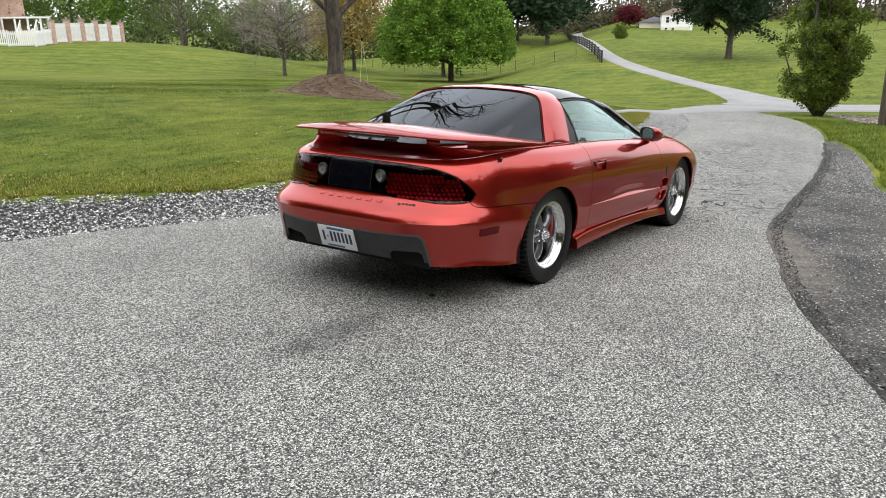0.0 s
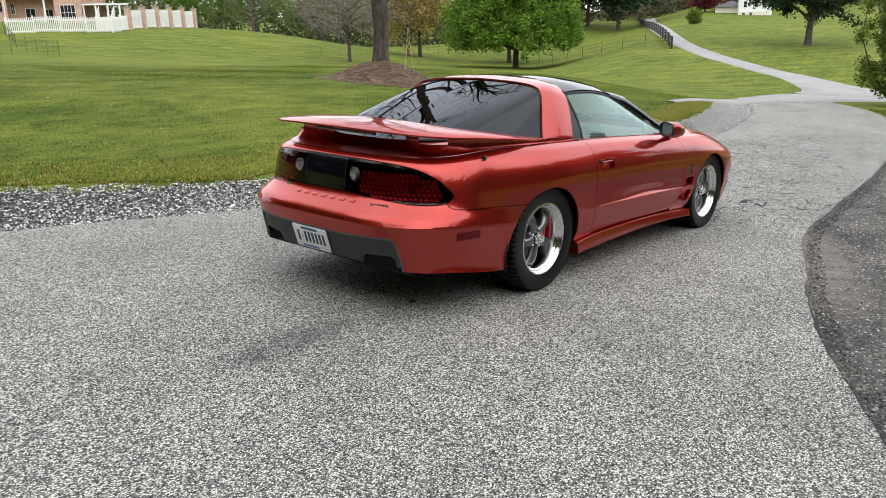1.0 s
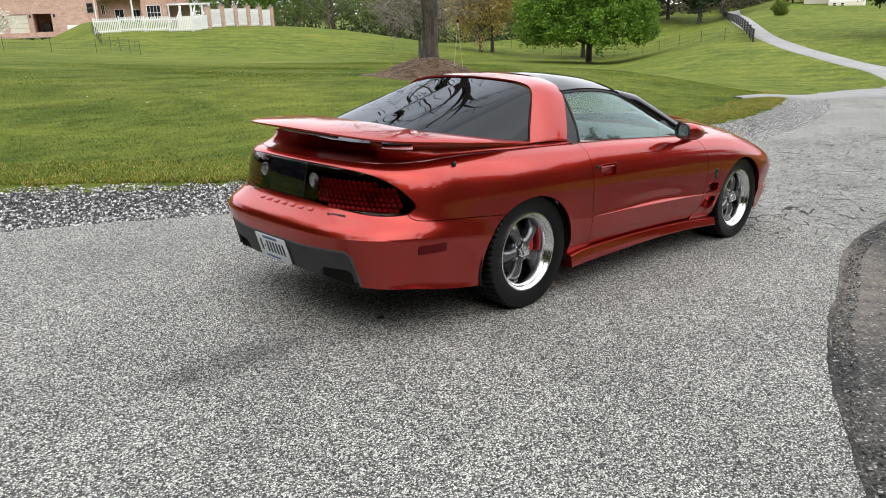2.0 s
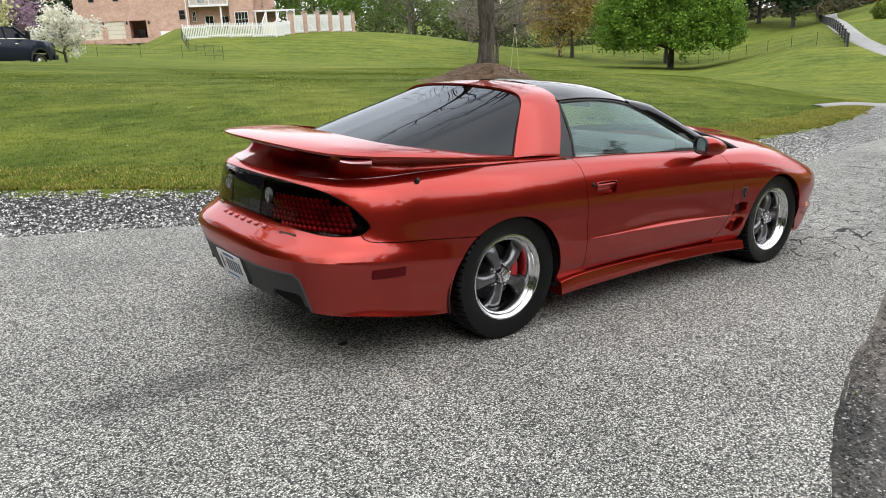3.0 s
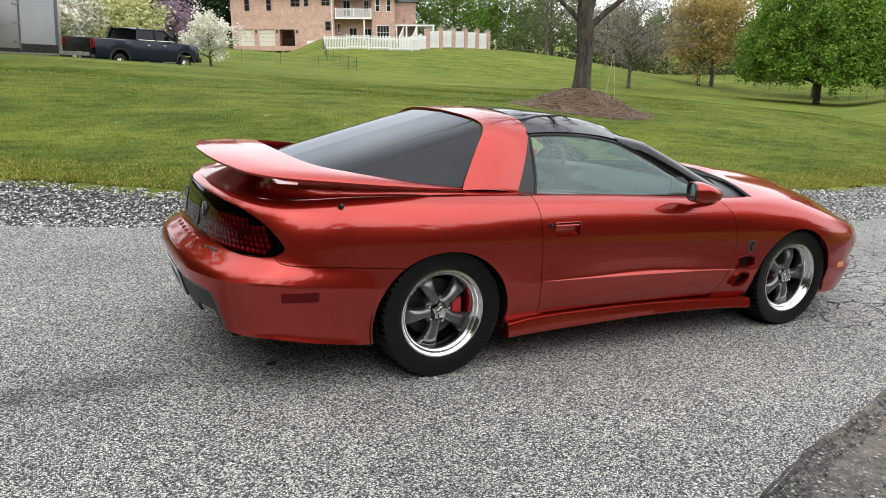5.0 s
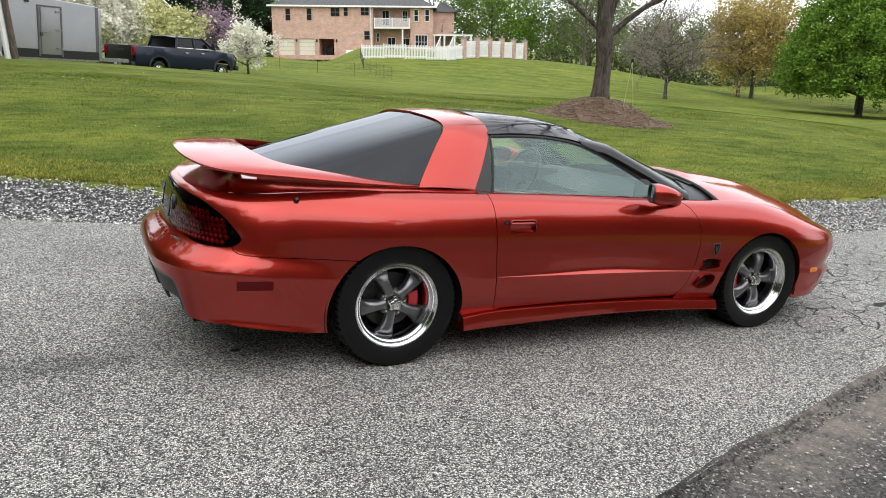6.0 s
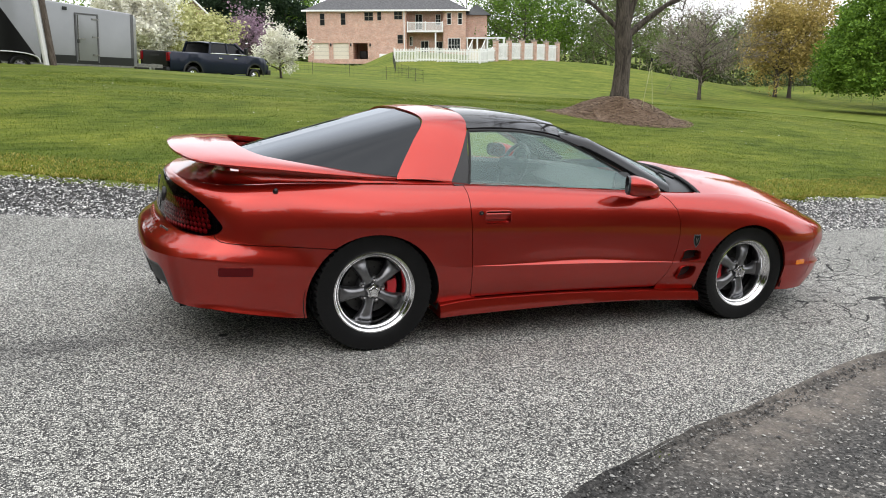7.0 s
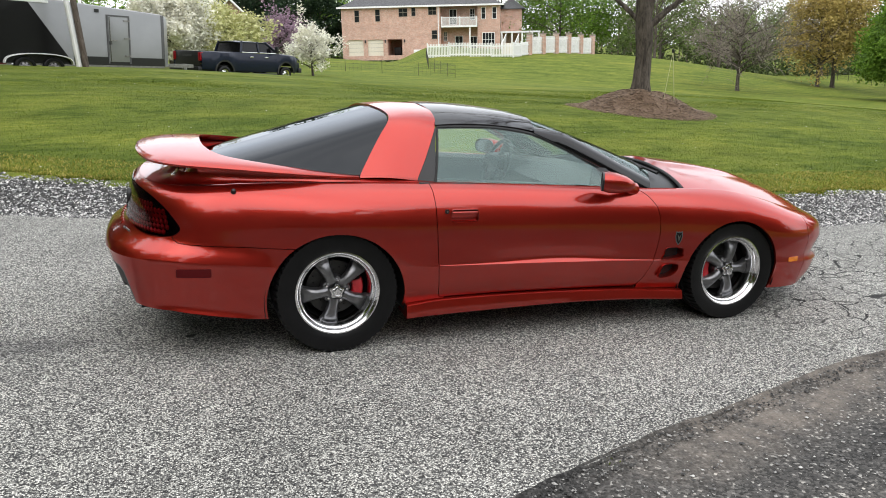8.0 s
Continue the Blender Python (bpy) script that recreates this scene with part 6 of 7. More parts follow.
MAIN = [((0.06, 0, 1.2), (2.5, -1.1, 2.2), 0.07), ((0.0, 0, 1.28), (-1.6, 0.9, 2.5), 0.058), ((0.05, -0.02, 1.35), (0.9, -0.5, 3.4), 0.085), ((0.0, 0, 1.5), (-2.0, -0.2, 4.2), 0.1), ((0, 0, 2.4), (0.8, 2.9, 4.6), 0.12), ((0, 0, 3.0), (3.6, 1.2, 6.0), 0.12), ((0, 0, 3.2), (-0.6, -3.2, 6.4), 0.12),
        ((0, 0.1, 4.0), (-3.4, 1.8, 7.6), 0.11), ((0, 0.1, 4.6), (2.6, -2.2, 8.4), 0.1), ((0, 0.1, 5.4), (0.9, 3.2, 8.8), 0.09), ((-0.1, 0.1, 6), (-2.6, -1.8, 10.2), 0.085), ((0, 0.1, 7), (2.6, 1.5, 11), 0.08), ((0, 0.1, 8), (-1.6, 1.8, 12.2), 0.07), ((0.1, 0.1, 9), (1.2, -1.6, 12.8), 0.06)]
for a, b, k in MAIN:
    p = limb_points(a, b, r, 0.06, 7, 0.05)
    tube_into(wood, p, [k, k * 0.85, k * 0.7, k * 0.55, k * 0.4, k * 0.26, k * 0.08], 8)
    way = (Vector(b) - Vector(a))
    for m in range(9):
        q = p[2 + m % 5]
        e = q + Vector(r.normal(size=3)) * 0.6 + way.normalized() * (0.7 + 0.7 * r.random()) + Vector((0, 0, 0.35))
        p2 = limb_points(q, e, r, 0.1, 5, 0.05)
        kk = k * 0.3
        tube_into(wood, p2, [kk, kk * 0.75, kk * 0.5, kk * 0.3, kk * 0.12], 5)
        for o in range(5):
            q2 = p2[1 + o % 4]
            e2 = q2 + Vector(r.normal(size=3)) * 0.35 + (e - q).normalized() * 0.45 + Vector((0, 0, 0.1))
            p3 = limb_points(q2, e2, r, 0.12, 4)
            tube_into(fine, p3, [kk * 0.4, kk * 0.3, kk * 0.2, kk * 0.06], 4, False)
            for _ in range(2):
                q3 = p3[1 + _]
                e3 = q3 + Vector(r.normal(size=3)) * 0.2 + (e2 - q2).normalized() * 0.2
                tube_into(fine, [q3, q3.lerp(e3, 0.5) + Vector(r.normal(size=3)) * 0.03, e3], [0.006, 0.004, 0.002], 3, False)
                tips.append(tuple(e3))
part("trunk", wood, BARK, big, sharp=60)
tagged(part("twig_mass", fine, BARK, big, sharp=80), kind="stuff")
v, f = [], []
leaves_into(v, f, tips, 1500, 0.12, 0.05, r)
ob = new("buds", leaf_mesh("buds", v, f, LEAF_PALE))
ob.parent = big

# two pale rods that meet over the mound
rods = thing("stake_rods", "two thin pale yellow rods leaning together beside the mound", "stake", spot(8.25, 8.1, 0, 0.3))
part("rod", tube([(-0.02, 0, -0.1), (0.22, 0.1, 0.85)], 0.0042, 6), YELLOW, rods)
part("rod", tube([(0.2, -0.05, -0.15), (0.22, 0.1, 0.85)], 0.0042, 6), YELLOW, rods)
part("clamp", box(0.2, 0.08, 0.82, 0.24, 0.12, 0.89, bevel=0.008), SATIN_BLACK, rods)

make_tree("bare_tree", "small leafless tree with a dense rounded crown of grey twigs", 42.4, 46.8, 7.4, 3.3, 1.5, 0.15, BARK, None, seed=5, limbs=34, forks=9, twigs=10, twig=TWIG, start=1.3, fine_k=0.75)
make_tree("budding_tree", "tall tree with ochre spring buds on the lawn", 62.2, 56.7, 9.2, 3.5, 2.2, 0.2, BARK, LEAF_GOLD, 14000, 0.2, 8, 18, 6, 6, TWIG, scatter=0.8)
make_tree("budding_tree", "tall tree with ochre spring buds on the lawn", 60.2, 56.6, 8.4, 3.1, 2.2, 0.18, BARK, LEAF_GOLD, 11000, 0.2, 9, 18, 6, 6, TWIG, scatter=0.8)
make_dome_tree("pear_tree", "broad round tree in dense bright green leaf", 53.6, 37.3, 9.8, 5.9, 2.2, 0.25, LEAF, 900, 110, 0.18, 14)
make_tree("pear_tree", "smaller green-leaved tree behind the broad one", 66, 47, 6, 3.0, 1.8, 0.22, BARK, LEAF, 8000, 0.4, 15, 16, 5, 3, None, 0.42, scatter=0.85)
make_bush("hedge_tree", "young bushy tree in yellow-green leaf beside the lane", 25.6, 1.9, 7.4, 1.45, LEAF_DARK, 60000, 0.075, 21, "tree", 72, 0.22)
make_tree("bare_shrub_tree", "leafless grey tree with arching limbs", 25.6, -1.7, 6.2, 2.3, 2.4, 0.12, BARK, None, seed=23, limbs=16, forks=7, twigs=6, twig=TWIG)
make_tree("pine_tree", "broad dark green pine on the hillside", 65, 16.1, 10, 3.1, 1.9, 0.28, BARK, NEEDLE, 70000, 0.2, 31, 26, 8, 4, None, 0.4, scatter=0.6)
make_tree("spruce_tree", "tall dark evergreen at the top of the hill", 118, 62, 17, 6, 1.5, 0.3, BARK, NEEDLE, 7000, 0.8, 33, 22, 5, 2, None, 0.25, scatter=0.9)
make_tree("spruce_tree", "tall dark evergreen at the top of the hill", 125, 72, 16, 6, 1.2, 0.3, BARK, NEEDLE, 7000, 0.8, 34, 22, 5, 2, None, 0.25, scatter=0.9)
make_tree("maple_tree", "small maroon-leaved tree near the white house", 119, 47.5, 2.9, 1.7, 0.3, 0.14, BARK, MAROON, 6000, 0.22, 35, 14, 5, 2, None, 0.45, scatter=1.0)
make_bush("round_shrub", "rounded green shrub on the hillside", 89, 36.3, 1.9, 1.0, LEAF_DARK, 5000, 0.12, 41)
post = thing("utility_pole", "dark weathered wooden pole beside the verge", "pole", spot(22.0, -0.5, 0, -0.3))
part("shaft", tube([(0, 0, 0), (0.02, 0, 3), (0.03, 0, 7.5)], [0.13, 0.12, 0.1], 12), POLE_WOOD, post)
part("ground_wire", tube([(-0.1, -0.1, 0), (-0.09, -0.09, 6)], 0.008, 5), WIRE, post)
p = []
for u, v in rng.random((1500, 2)):
    x, y = 22.6 + 4.4 * u, -1.6 + 2.3 * v + 0.42 * (22.6 + 4.4 * u - 24)
    p.append((x, y, land(x, y) + 0.01))
heap("rock_bed", p, 0.03 + 0.05 * rng.random(len(p)) ** 2, tinted_stuff("brown_grey_rocks", ((0.0, (0.1, 0.085, 0.075)), (0.5, (0.24, 0.2, 0.18)), (1.0, (0.45, 0.4, 0.37)))), "brownish grey stones of a planting bed", "stones")
make_tree("dogwood_tree", "tree in full white blossom behind the trailer", -0.6, 46.3, 3.6, 2.0, 0.8, 0.14, BARK, BLOSSOM, 22000, 0.17, 51, 16, 6, 4, None, 0.45, scatter=0.7)
make_tree("dogwood_tree", "wide dogwood in greenish cream blossom behind the truck", 2.6, 50.2, 2.6, 2.3, 0.6, 0.14, BARK, BLOSSOM_GREEN, 24000, 0.17, 52, 16, 6, 4, None, 0.42, scatter=0.7)
make_tree("dogwood_tree", "small dogwood in layered white blossom beside the truck", 7.6, 43.6, 2.5, 1.25, 0.6, 0.08, BARK, BLOSSOM, 5200, 0.12, 53, 14, 5, 3, None, 0.45, scatter=0.7)
make_tree("redbud_tree", "tree in purple blossom beyond the dogwoods", 8.3, 60.7, 3.6, 1.5, 1.0, 0.13, BARK, PURPLE, 4500, 0.16, 54, 14, 6, 4, None, 0.45, scatter=0.8)
for n, (x, y, hgt, w) in enumerate(((22.8, 109, 10, 3.0), (16.5, 112, 11, 3.5), (25, 122, 13, 5), (12, 108, 10, 4.5))):
    make_tree("dark_evergreen", "dark green evergreen beside the brick house", x - 2.5, y, hgt, w, 0.8, 0.2, BARK, NEEDLE if n != 2 else LEAF, 9000, 0.36, 60 + n, 16, 5, 2, None, 0.35, scatter=0.9)
for n, (x, y, hgt, w, lf, cnt) in enumerate(((53, 98, 14, 6, LEAF, 7000), (60, 104, 15, 6, LEAF, 7000), (66, 92, 13, 5, LEAF_PALE, 3500), (72, 100, 15, 6, LEAF_PALE, 5000), (78, 92, 8, 4, LEAF_PALE, 3000), (88, 98, 8.5, 5, LEAF_PALE, 3000), (70, 84, 10, 3, None, 0), (82, 78, 7.5, 3.4, None, 0), (61, 86, 13, 3.4, None, 0),
                                       (95, 88, 8.5, 5, LEAF_PALE, 2500), (100, 78, 7.5, 4.5, LEAF_GOLD, 3500), (50, 112, 16, 6, LEAF, 6000), (108, 74, 8, 4.5, LEAF_PALE, 3500))):
    make_tree("woodland_tree", "tall woodland tree in thin spring leaf" if lf else "tall leafless woodland tree", x, y, hgt, w, 2.0, 0.2, BARK, lf, int(cnt * 1.9), 0.28, 80 + n, 15, 5, 5 if lf else 8, TWIG, scatter=0.8)


def woods(name, label, spots, height, leaf, wood, seed, per=90, size=0.9):
    """A belt of far trees as one mass: trunks, boughs and clumps of leaf."""
    r = np.random.default_rng(seed)
    v, f = [], []
    bm = bmesh.new()
    for x, y in spots:
        x, y, z = world_at(x, y)
        h = height * (0.7 + 0.6 * r.random())
        top = Vector((x + r.normal() * 0.5, y + r.normal() * 0.5, z + h))
        tube_into(bm, [(x, y, z - 0.2), (x, y, z + h * 0.5), top], [0.16, 0.11, 0.02], 4, False)
        tips = []
        for k in range(9):
            a = Vector((x, y, z + h * (0.3 + 0.06 * k)))
            b = a + Vector((r.normal(), r.normal(), 0.9)) * h * 0.16
            tube_into(bm, [a, a.lerp(b, 0.5) + Vector(r.normal(size=3)) * 0.2, b], [0.05, 0.035, 0.012], 3, False)
            tips += [tuple(b), tuple(a.lerp(b, 0.7))]
            for _ in range(3):
                c = b + Vector(r.normal(size=3)) * h * 0.07 + Vector((0, 0, h * 0.04))
                tube_into(bm, [a.lerp(b, 0.6), c], [0.025, 0.008], 3, False)
                tips.append(tuple(c))
        if leaf and per:
            leaves_into(v, f, tips, per, h * 0.1, size, r)
    t = tagged(new(name, mesh_of(name, bm, wood, 80)), label, "woods", kind="stuff")
    if leaf and per:
        ob = new("foliage", leaf_mesh("foliage", v, f, leaf))
        tagged(ob, "spring foliage of the far woods", "woods", kind="stuff")
    return t


def belt(count, a0, a1, d0, d1, seed):
    r = np.random.default_rng(seed)
    out = []
    for k in range(count):
        a, d = radians(a0 + (a1 - a0) * r.random()), d0 + (d1 - d0) * r.random()
        out.append((d * math.cos(a), d * math.sin(a)))
    return out


def brush(name, label, spots, height, leaf, seed, per=40, size=0.5):
    """A belt of undergrowth as one mass."""
    r = np.random.default_rng(seed)
    v, f = [], []
    for x, y in spots:
        c = world_at(x, y)
        h = height * (0.5 + 0.9 * r.random())
        tips = [(c.x + r.normal() * h * 0.7, c.y + r.normal() * h * 0.7, c.z + h * k / 6) for k in range(7)]
        leaves_into(v, f, tips, per, h * 0.45, size, r)
    return tagged(new(name, leaf_mesh(name, v, f, leaf)), label, "undergrowth", kind="stuff")


BRUSH = make_leaf("brown_green_undergrowth", (0.05, 0.05, 0.025), (0.13, 0.12, 0.06))
BRUSH_GREEN = make_leaf("green_undergrowth", (0.035, 0.055, 0.018), (0.1, 0.13, 0.04))
brush("hill_brush", "brown undergrowth along the top of the hill", belt(420, 2, 33, 160, 200, 21), 3.2, BRUSH, 22, 30, 0.8)
brush("field_brush", "green undergrowth behind the far lawn", belt(340, 33, 66, 118, 150, 23), 2.8, BRUSH_GREEN, 24, 30, 0.5)
brush("garden_brush", "green shrubs behind the houses", belt(260, 66, 112, 120, 150, 25), 3.0, BRUSH_GREEN, 26, 34, 0.7)
woods("bare_woods", "brown leafless woods along the top of the hill", belt(170, 2, 33, 165, 230, 1), 15, LEAF_GOLD, TWIG_RED, 2, 40, 0.4)
woods("green_woods", "woods in thin green spring leaf beyond the houses", belt(80, 34, 66, 140, 190, 3), 9.5, LEAF_PALE, TWIG_RED, 4, 330, 0.5)
woods("house_woods", "mixed trees behind the houses", belt(38, 66, 108, 125, 170, 5), 10, LEAF, TWIG, 6, 260, 0.5)
# Out of view: belts placed so the paint and glass reflect a dark skyline.
woods("roadside_woods", "unseen trees across the lane behind the viewer, for dark reflections in the car", belt(130, 235, 332, 30, 52, 7), 12, HAZE, TWIG, 8, 420, 1.1)
woods("lane_woods", "unseen tall trees along the lane behind the car, for dark reflections in it", belt(110, 112, 235, 24, 46, 9), 17, LEAF_DARK, BARK, 10, 440, 1.2)
# Unseen fill: closes bright gaps below those trees in the car's reflections.
brush("roadside_brush", "unseen undergrowth behind the viewer, filling gaps in the car reflections", belt(620, 112, 332, 28, 50, 27), 4.2, HAZE, 28, 44, 1.1)


# ---- buildings ----
def window_into(house, x, z0, w, h, y, frame=0.07, bars=(1, 2), parent=None, deep=0.06, label="", paint=None):
    win = thing("window", "", "")
    win.parent = parent or house
    if label:
        win["label"] = label
    win.matrix_local = pose(x, y, z0)
    bm = bmesh.new()
    for a in ((-w / 2 - frame, 0, w / 2 + frame, frame), (-w / 2 - frame, h - frame, w / 2 + frame, h), (-w / 2 - frame, frame, -w / 2, h - frame), (w / 2, frame, w / 2 + frame, h - frame)):
        box_into(bm, a[0], -deep, a[1], a[2], 0.02, a[3])
    for k in range(1, bars[0]):
        box_into(bm, -w / 2 + w * k / bars[0] - 0.02, -deep * 0.7, frame, -w / 2 + w * k / bars[0] + 0.02, 0.0, h - frame)
    for k in range(1, bars[1]):
        box_into(bm, -w / 2, -deep * 0.6, frame + (h - 2 * frame) * k / bars[1] - 0.02, w / 2, 0.0, frame + (h - 2 * frame) * k / bars[1] + 0.02)
    part("window_frame", bm, paint or WHITE_PAINT, win)
    part("pane", box(-w / 2, -0.015, frame, w / 2, 0.0, h - frame), PANE, win)
    return win


def hip_roof(x0, y0, x1, y1, z, rise, over=0.5, run=None):
    bm = bmesh.new()
    a = [bm.verts.new(p) for p in ((x0 - over, y0 - over, z), (x1 + over, y0 - over, z), (x1 + over, y1 + over, z), (x0 - over, y1 + over, z))]
    d = run or (y1 - y0) / 2
    m = (y0 + y1) / 2
    r0, r1 = bm.verts.new((x0 + d, m, z + rise)), bm.verts.new((x1 - d, m, z + rise))
    for q in ((a[0], a[1], r1, r0), (a[1], a[2], r1), (a[2], a[3], r0, r1), (a[3], a[0], r0), (a[3], a[2], a[1], a[0])):
        bm.faces.new(q)
    bmesh.ops.recalc_face_normals(bm, faces=bm.faces)
    return bm


TAUPE = plain("taupe_window_frames", (0.3, 0.25, 0.2), 0.6, spots=0.2)
HX, HY = 22.5, 104.5
house = thing("brick_house", "two-storey pink brick house with grey hip roof, balcony and garages", "house", spot(HX, HY, -24, 0.39))
wall = slab([(0, 0), (13.8, 0), (13.8, 2.2), (18.9, 2.2), (18.9, 0.2), (22, 0.2), (22, 12), (0, 12)], "z", -0.6, 6.5)
cuts = [("DIFFERENCE", box(x0, -0.5, 0.02, x1, 0.45, 2.2)) for x0, x1 in ((0.8, 2.95), (3.55, 5.75))] + [("DIFFERENCE", box(6.35, -0.5, 0.02, 8.4, 4.5, 2.2))]
wall = part("wall", carve(wall, *cuts), BRICK, house)
part("roof", hip_roof(0, 0, 22, 12, 6.52, 3.4), SHINGLE, house)
part("eaves_board", box(-0.55, -0.56, 6.38, 22.55, -0.46, 6.6), WHITE_PAINT, house)
part("eaves_soffit", box(-0.5, -0.46, 6.42, 22.5, 0.2, 6.5), WHITE_PAINT, house)
for x0, x1 in ((0.8, 2.95), (3.55, 5.75)):
    gd = part("garage_door", box(x0, 0.2, 0.02, x1, 0.26, 2.2), CREAM, house, "cream sectional garage door")
    for k in range(1, 4):
        part("panel_joint", box(x0, 0.19, 0.02 + 0.545 * k - 0.012, x1, 0.2, 0.02 + 0.545 * k + 0.012), GREY_LIP, gd)
part("garage_clutter", box(6.9, 2.6, 0.02, 7.9, 3.8, 1.1, bevel=0.08), SATIN_BLACK, house)
for x in (3.25, 6.05, 8.75):
    part("wall_lantern", box(x - 0.1, -0.16, 1.75, x + 0.1, 0.0, 2.15, bevel=0.03), SATIN_BLACK, house)
for x, z0, w, h, b in ((2.2, 4.55, 0.6, 1.6, (1, 2)), (5.1, 4.6, 0.6, 1.6, (1, 2)), (8.65, 5.15, 1.15, 1.15, (2, 2)), (10.1, 5.2, 0.5, 1.15, (1, 2)), (12.7, 5.3, 1.05, 1.1, (2, 2)), (12.95, 2.1, 0.7, 1.2, (1, 2))):
    window_into(house, x, z0, w, h, -0.01, 0.045, b, paint=TAUPE)
for x, z0, w, h, b in ((20.4, 0.95, 1.6, 1.9, (4, 2)), (19.7, 4.6, 0.5, 1.6, (1, 2)), (21.2, 4.6, 0.5, 1.6, (1, 2))):
    window_into(house, x, z0, w, h, 0.19, bars=b)
for x, z0, w, h in ((15.4, 4.0, 0.9, 2.1), (18.1, 4.6, 0.6, 1.5), (16.2, 0.3, 1.0, 2.2), (18.2, 0.5, 1.0, 1.9), (14.3, 1.8, 0.35, 1.3)):
    window_into(house, x, z0, w, h, 2.19, bars=(2, 2))
balcony = part("balcony", box(13.9, -0.4, 3.62, 18.85, 2.2, 3.85), WHITE_PAINT, house, "white timber balcony")
part("top_rail", box(13.9, -0.4, 4.85, 18.85, -0.32, 4.95), WHITE_PAINT, balcony)
for k in range(46):
    x = 13.95 + k * 0.1085
    part("baluster", box(x, -0.385, 3.85, x + 0.045, -0.34, 4.85), WHITE_PAINT, balcony)
for x in (13.95, 16.4, 18.7):
    part("rail_post", box(x, -0.42, 3.6, x + 0.14, -0.28, 5.05), WHITE_PAINT, balcony)
for x in (17.75,):
    part("balcony_post", box(x, -0.3, -0.4, x + 0.2, -0.1, 3.65), WHITE_PAINT, house)
part("downspout", box(13.45, -0.1, 0, 13.57, 0, 6.4), WHITE_PAINT, house)
part("chimney_stub", box(13, 7, 8.6, 14, 8, 10.6), BRICK, house)
porch = part("porch_roof", box(21.9, 0.6, 2.75, 27.5, 4.4, 2.95), WHITE_PAINT, house, "white flat porch roof on columns")
for x in (22.2, 23.6, 25.0, 26.4, 27.3):
    part("porch_column", tube([(x, 0.75, -0.3), (x, 0.75, 2.8)], 0.13, 10), WHITE_PAINT, house)
part("side_wing", box(22.003, 4.5, -0.6, 25, 11.5, 6.0), BRICK, house)
part("side_roof", hip_roof(22, 4.5, 25, 11.5, 6.05, 1.6, 0.5, 1.4), SHINGLE, house)
part("white_unit", box(10.1, -1.0, -0.1, 11.4, -0.2, 0.75, bevel=0.05), WHITE_PAINT, house)


# white pool fence with brick piers
def fence_run(a, b, height, label):
    a, b = Vector(a), Vector(b)
    n = max(1, round((b - a).length / 1.9))
    o = world_at(*a)
    fence = thing("garden_fence", label, "fence", pose(*o))
    for k in range(n):
        p, q = a.lerp(b, k / n), a.lerp(b, (k + 1) / n)
        p, q = world_at(*p) - o, world_at(*q) - o
        way = math.degrees(math.atan2(q.y - p.y, q.x - p.x))
        m = pose(p.x, p.y, min(p.z, q.z), 0, 0, way)
        long = (q - p).xy.length
        ps = part("fence_post", box(-0.06, -0.06, -0.3, 0.06, 0.06, height + 0.1), WHITE_PAINT, fence)
        ps.matrix_local = m
        bm = bmesh.new()
        x = 0.1
        while x < long - 0.1:
            box_into(bm, x, -0.02, 0.08, x + 0.085, 0.02, height)
            x += 0.15
        box_into(bm, 0, -0.035, 0.2, long, -0.022, 0.32)
        box_into(bm, 0, -0.035, height - 0.3, long, -0.022, height - 0.18)
        pn = tagged(part("fence_panel", bm, WHITE_PAINT, fence), kind="stuff")
        pn.matrix_local = m
    return fence


PIER_A, PIER_B = Vector((33.6, 67.5)), Vector((43.4, 72.1))
fence_run((23.2, 68.6), (31.0, 65.6), 1.35, "white board fence round the pool terrace")
fence_run((31.0, 65.6), (33.4, 67.3), 1.35, "white board fence round the pool terrace")
for k in range(6):
    p = PIER_A.lerp(PIER_B, k / 5)
    pier = thing("brick_pier", "square brick pier with a pale cap in the white fence", "pier", spot(p.x, p.y, 25, -0.2), "fence piers")
    part("shaft", box(-0.21, -0.21, 0, 0.21, 0.21, 2.15), BRICK, pier)
    part("cap", box(-0.27, -0.27, 2.15, 0.27, 0.27, 2.27, bevel=0.02), TAUPE, pier)
    part("finial", lathe([(0.0, 0.0), (0.07, 0.02), (0.1, 0.1), (0.06, 0.2), (0.0, 0.24)], 12), TAUPE, pier).matrix_local = pose(0, 0, 2.25, 90, 0, 0)
    if k < 5:
        q = PIER_A.lerp(PIER_B, (k + 1) / 5)
        d = (q - p).normalized() * 0.22
        fence_run(p + d, q - d, 1.75, "white board fence panel between brick piers")
# steps with white rails
steps = thing("terrace_steps", "white-railed steps beside the pool fence", "steps", spot(31.2, 69, -40))
for k in range(6):
    part("step", box(0, k * 0.28, k * 0.17 - 0.3, 1.4, (k + 1) * 0.28, (k + 1) * 0.17), CREAM, steps)
for x in (0.0, 1.36):
    part("handrail", tube([(x, -0.1, 0.9), (x, 1.7, 1.95)], 0.04, 6), WHITE_PAINT, steps)
    for k in range(7):
        part("rail_bar", box(x - 0.02, k * 0.26, k * 0.15, x + 0.02, k * 0.26 + 0.04, k * 0.15 + 0.92), WHITE_PAINT, steps)


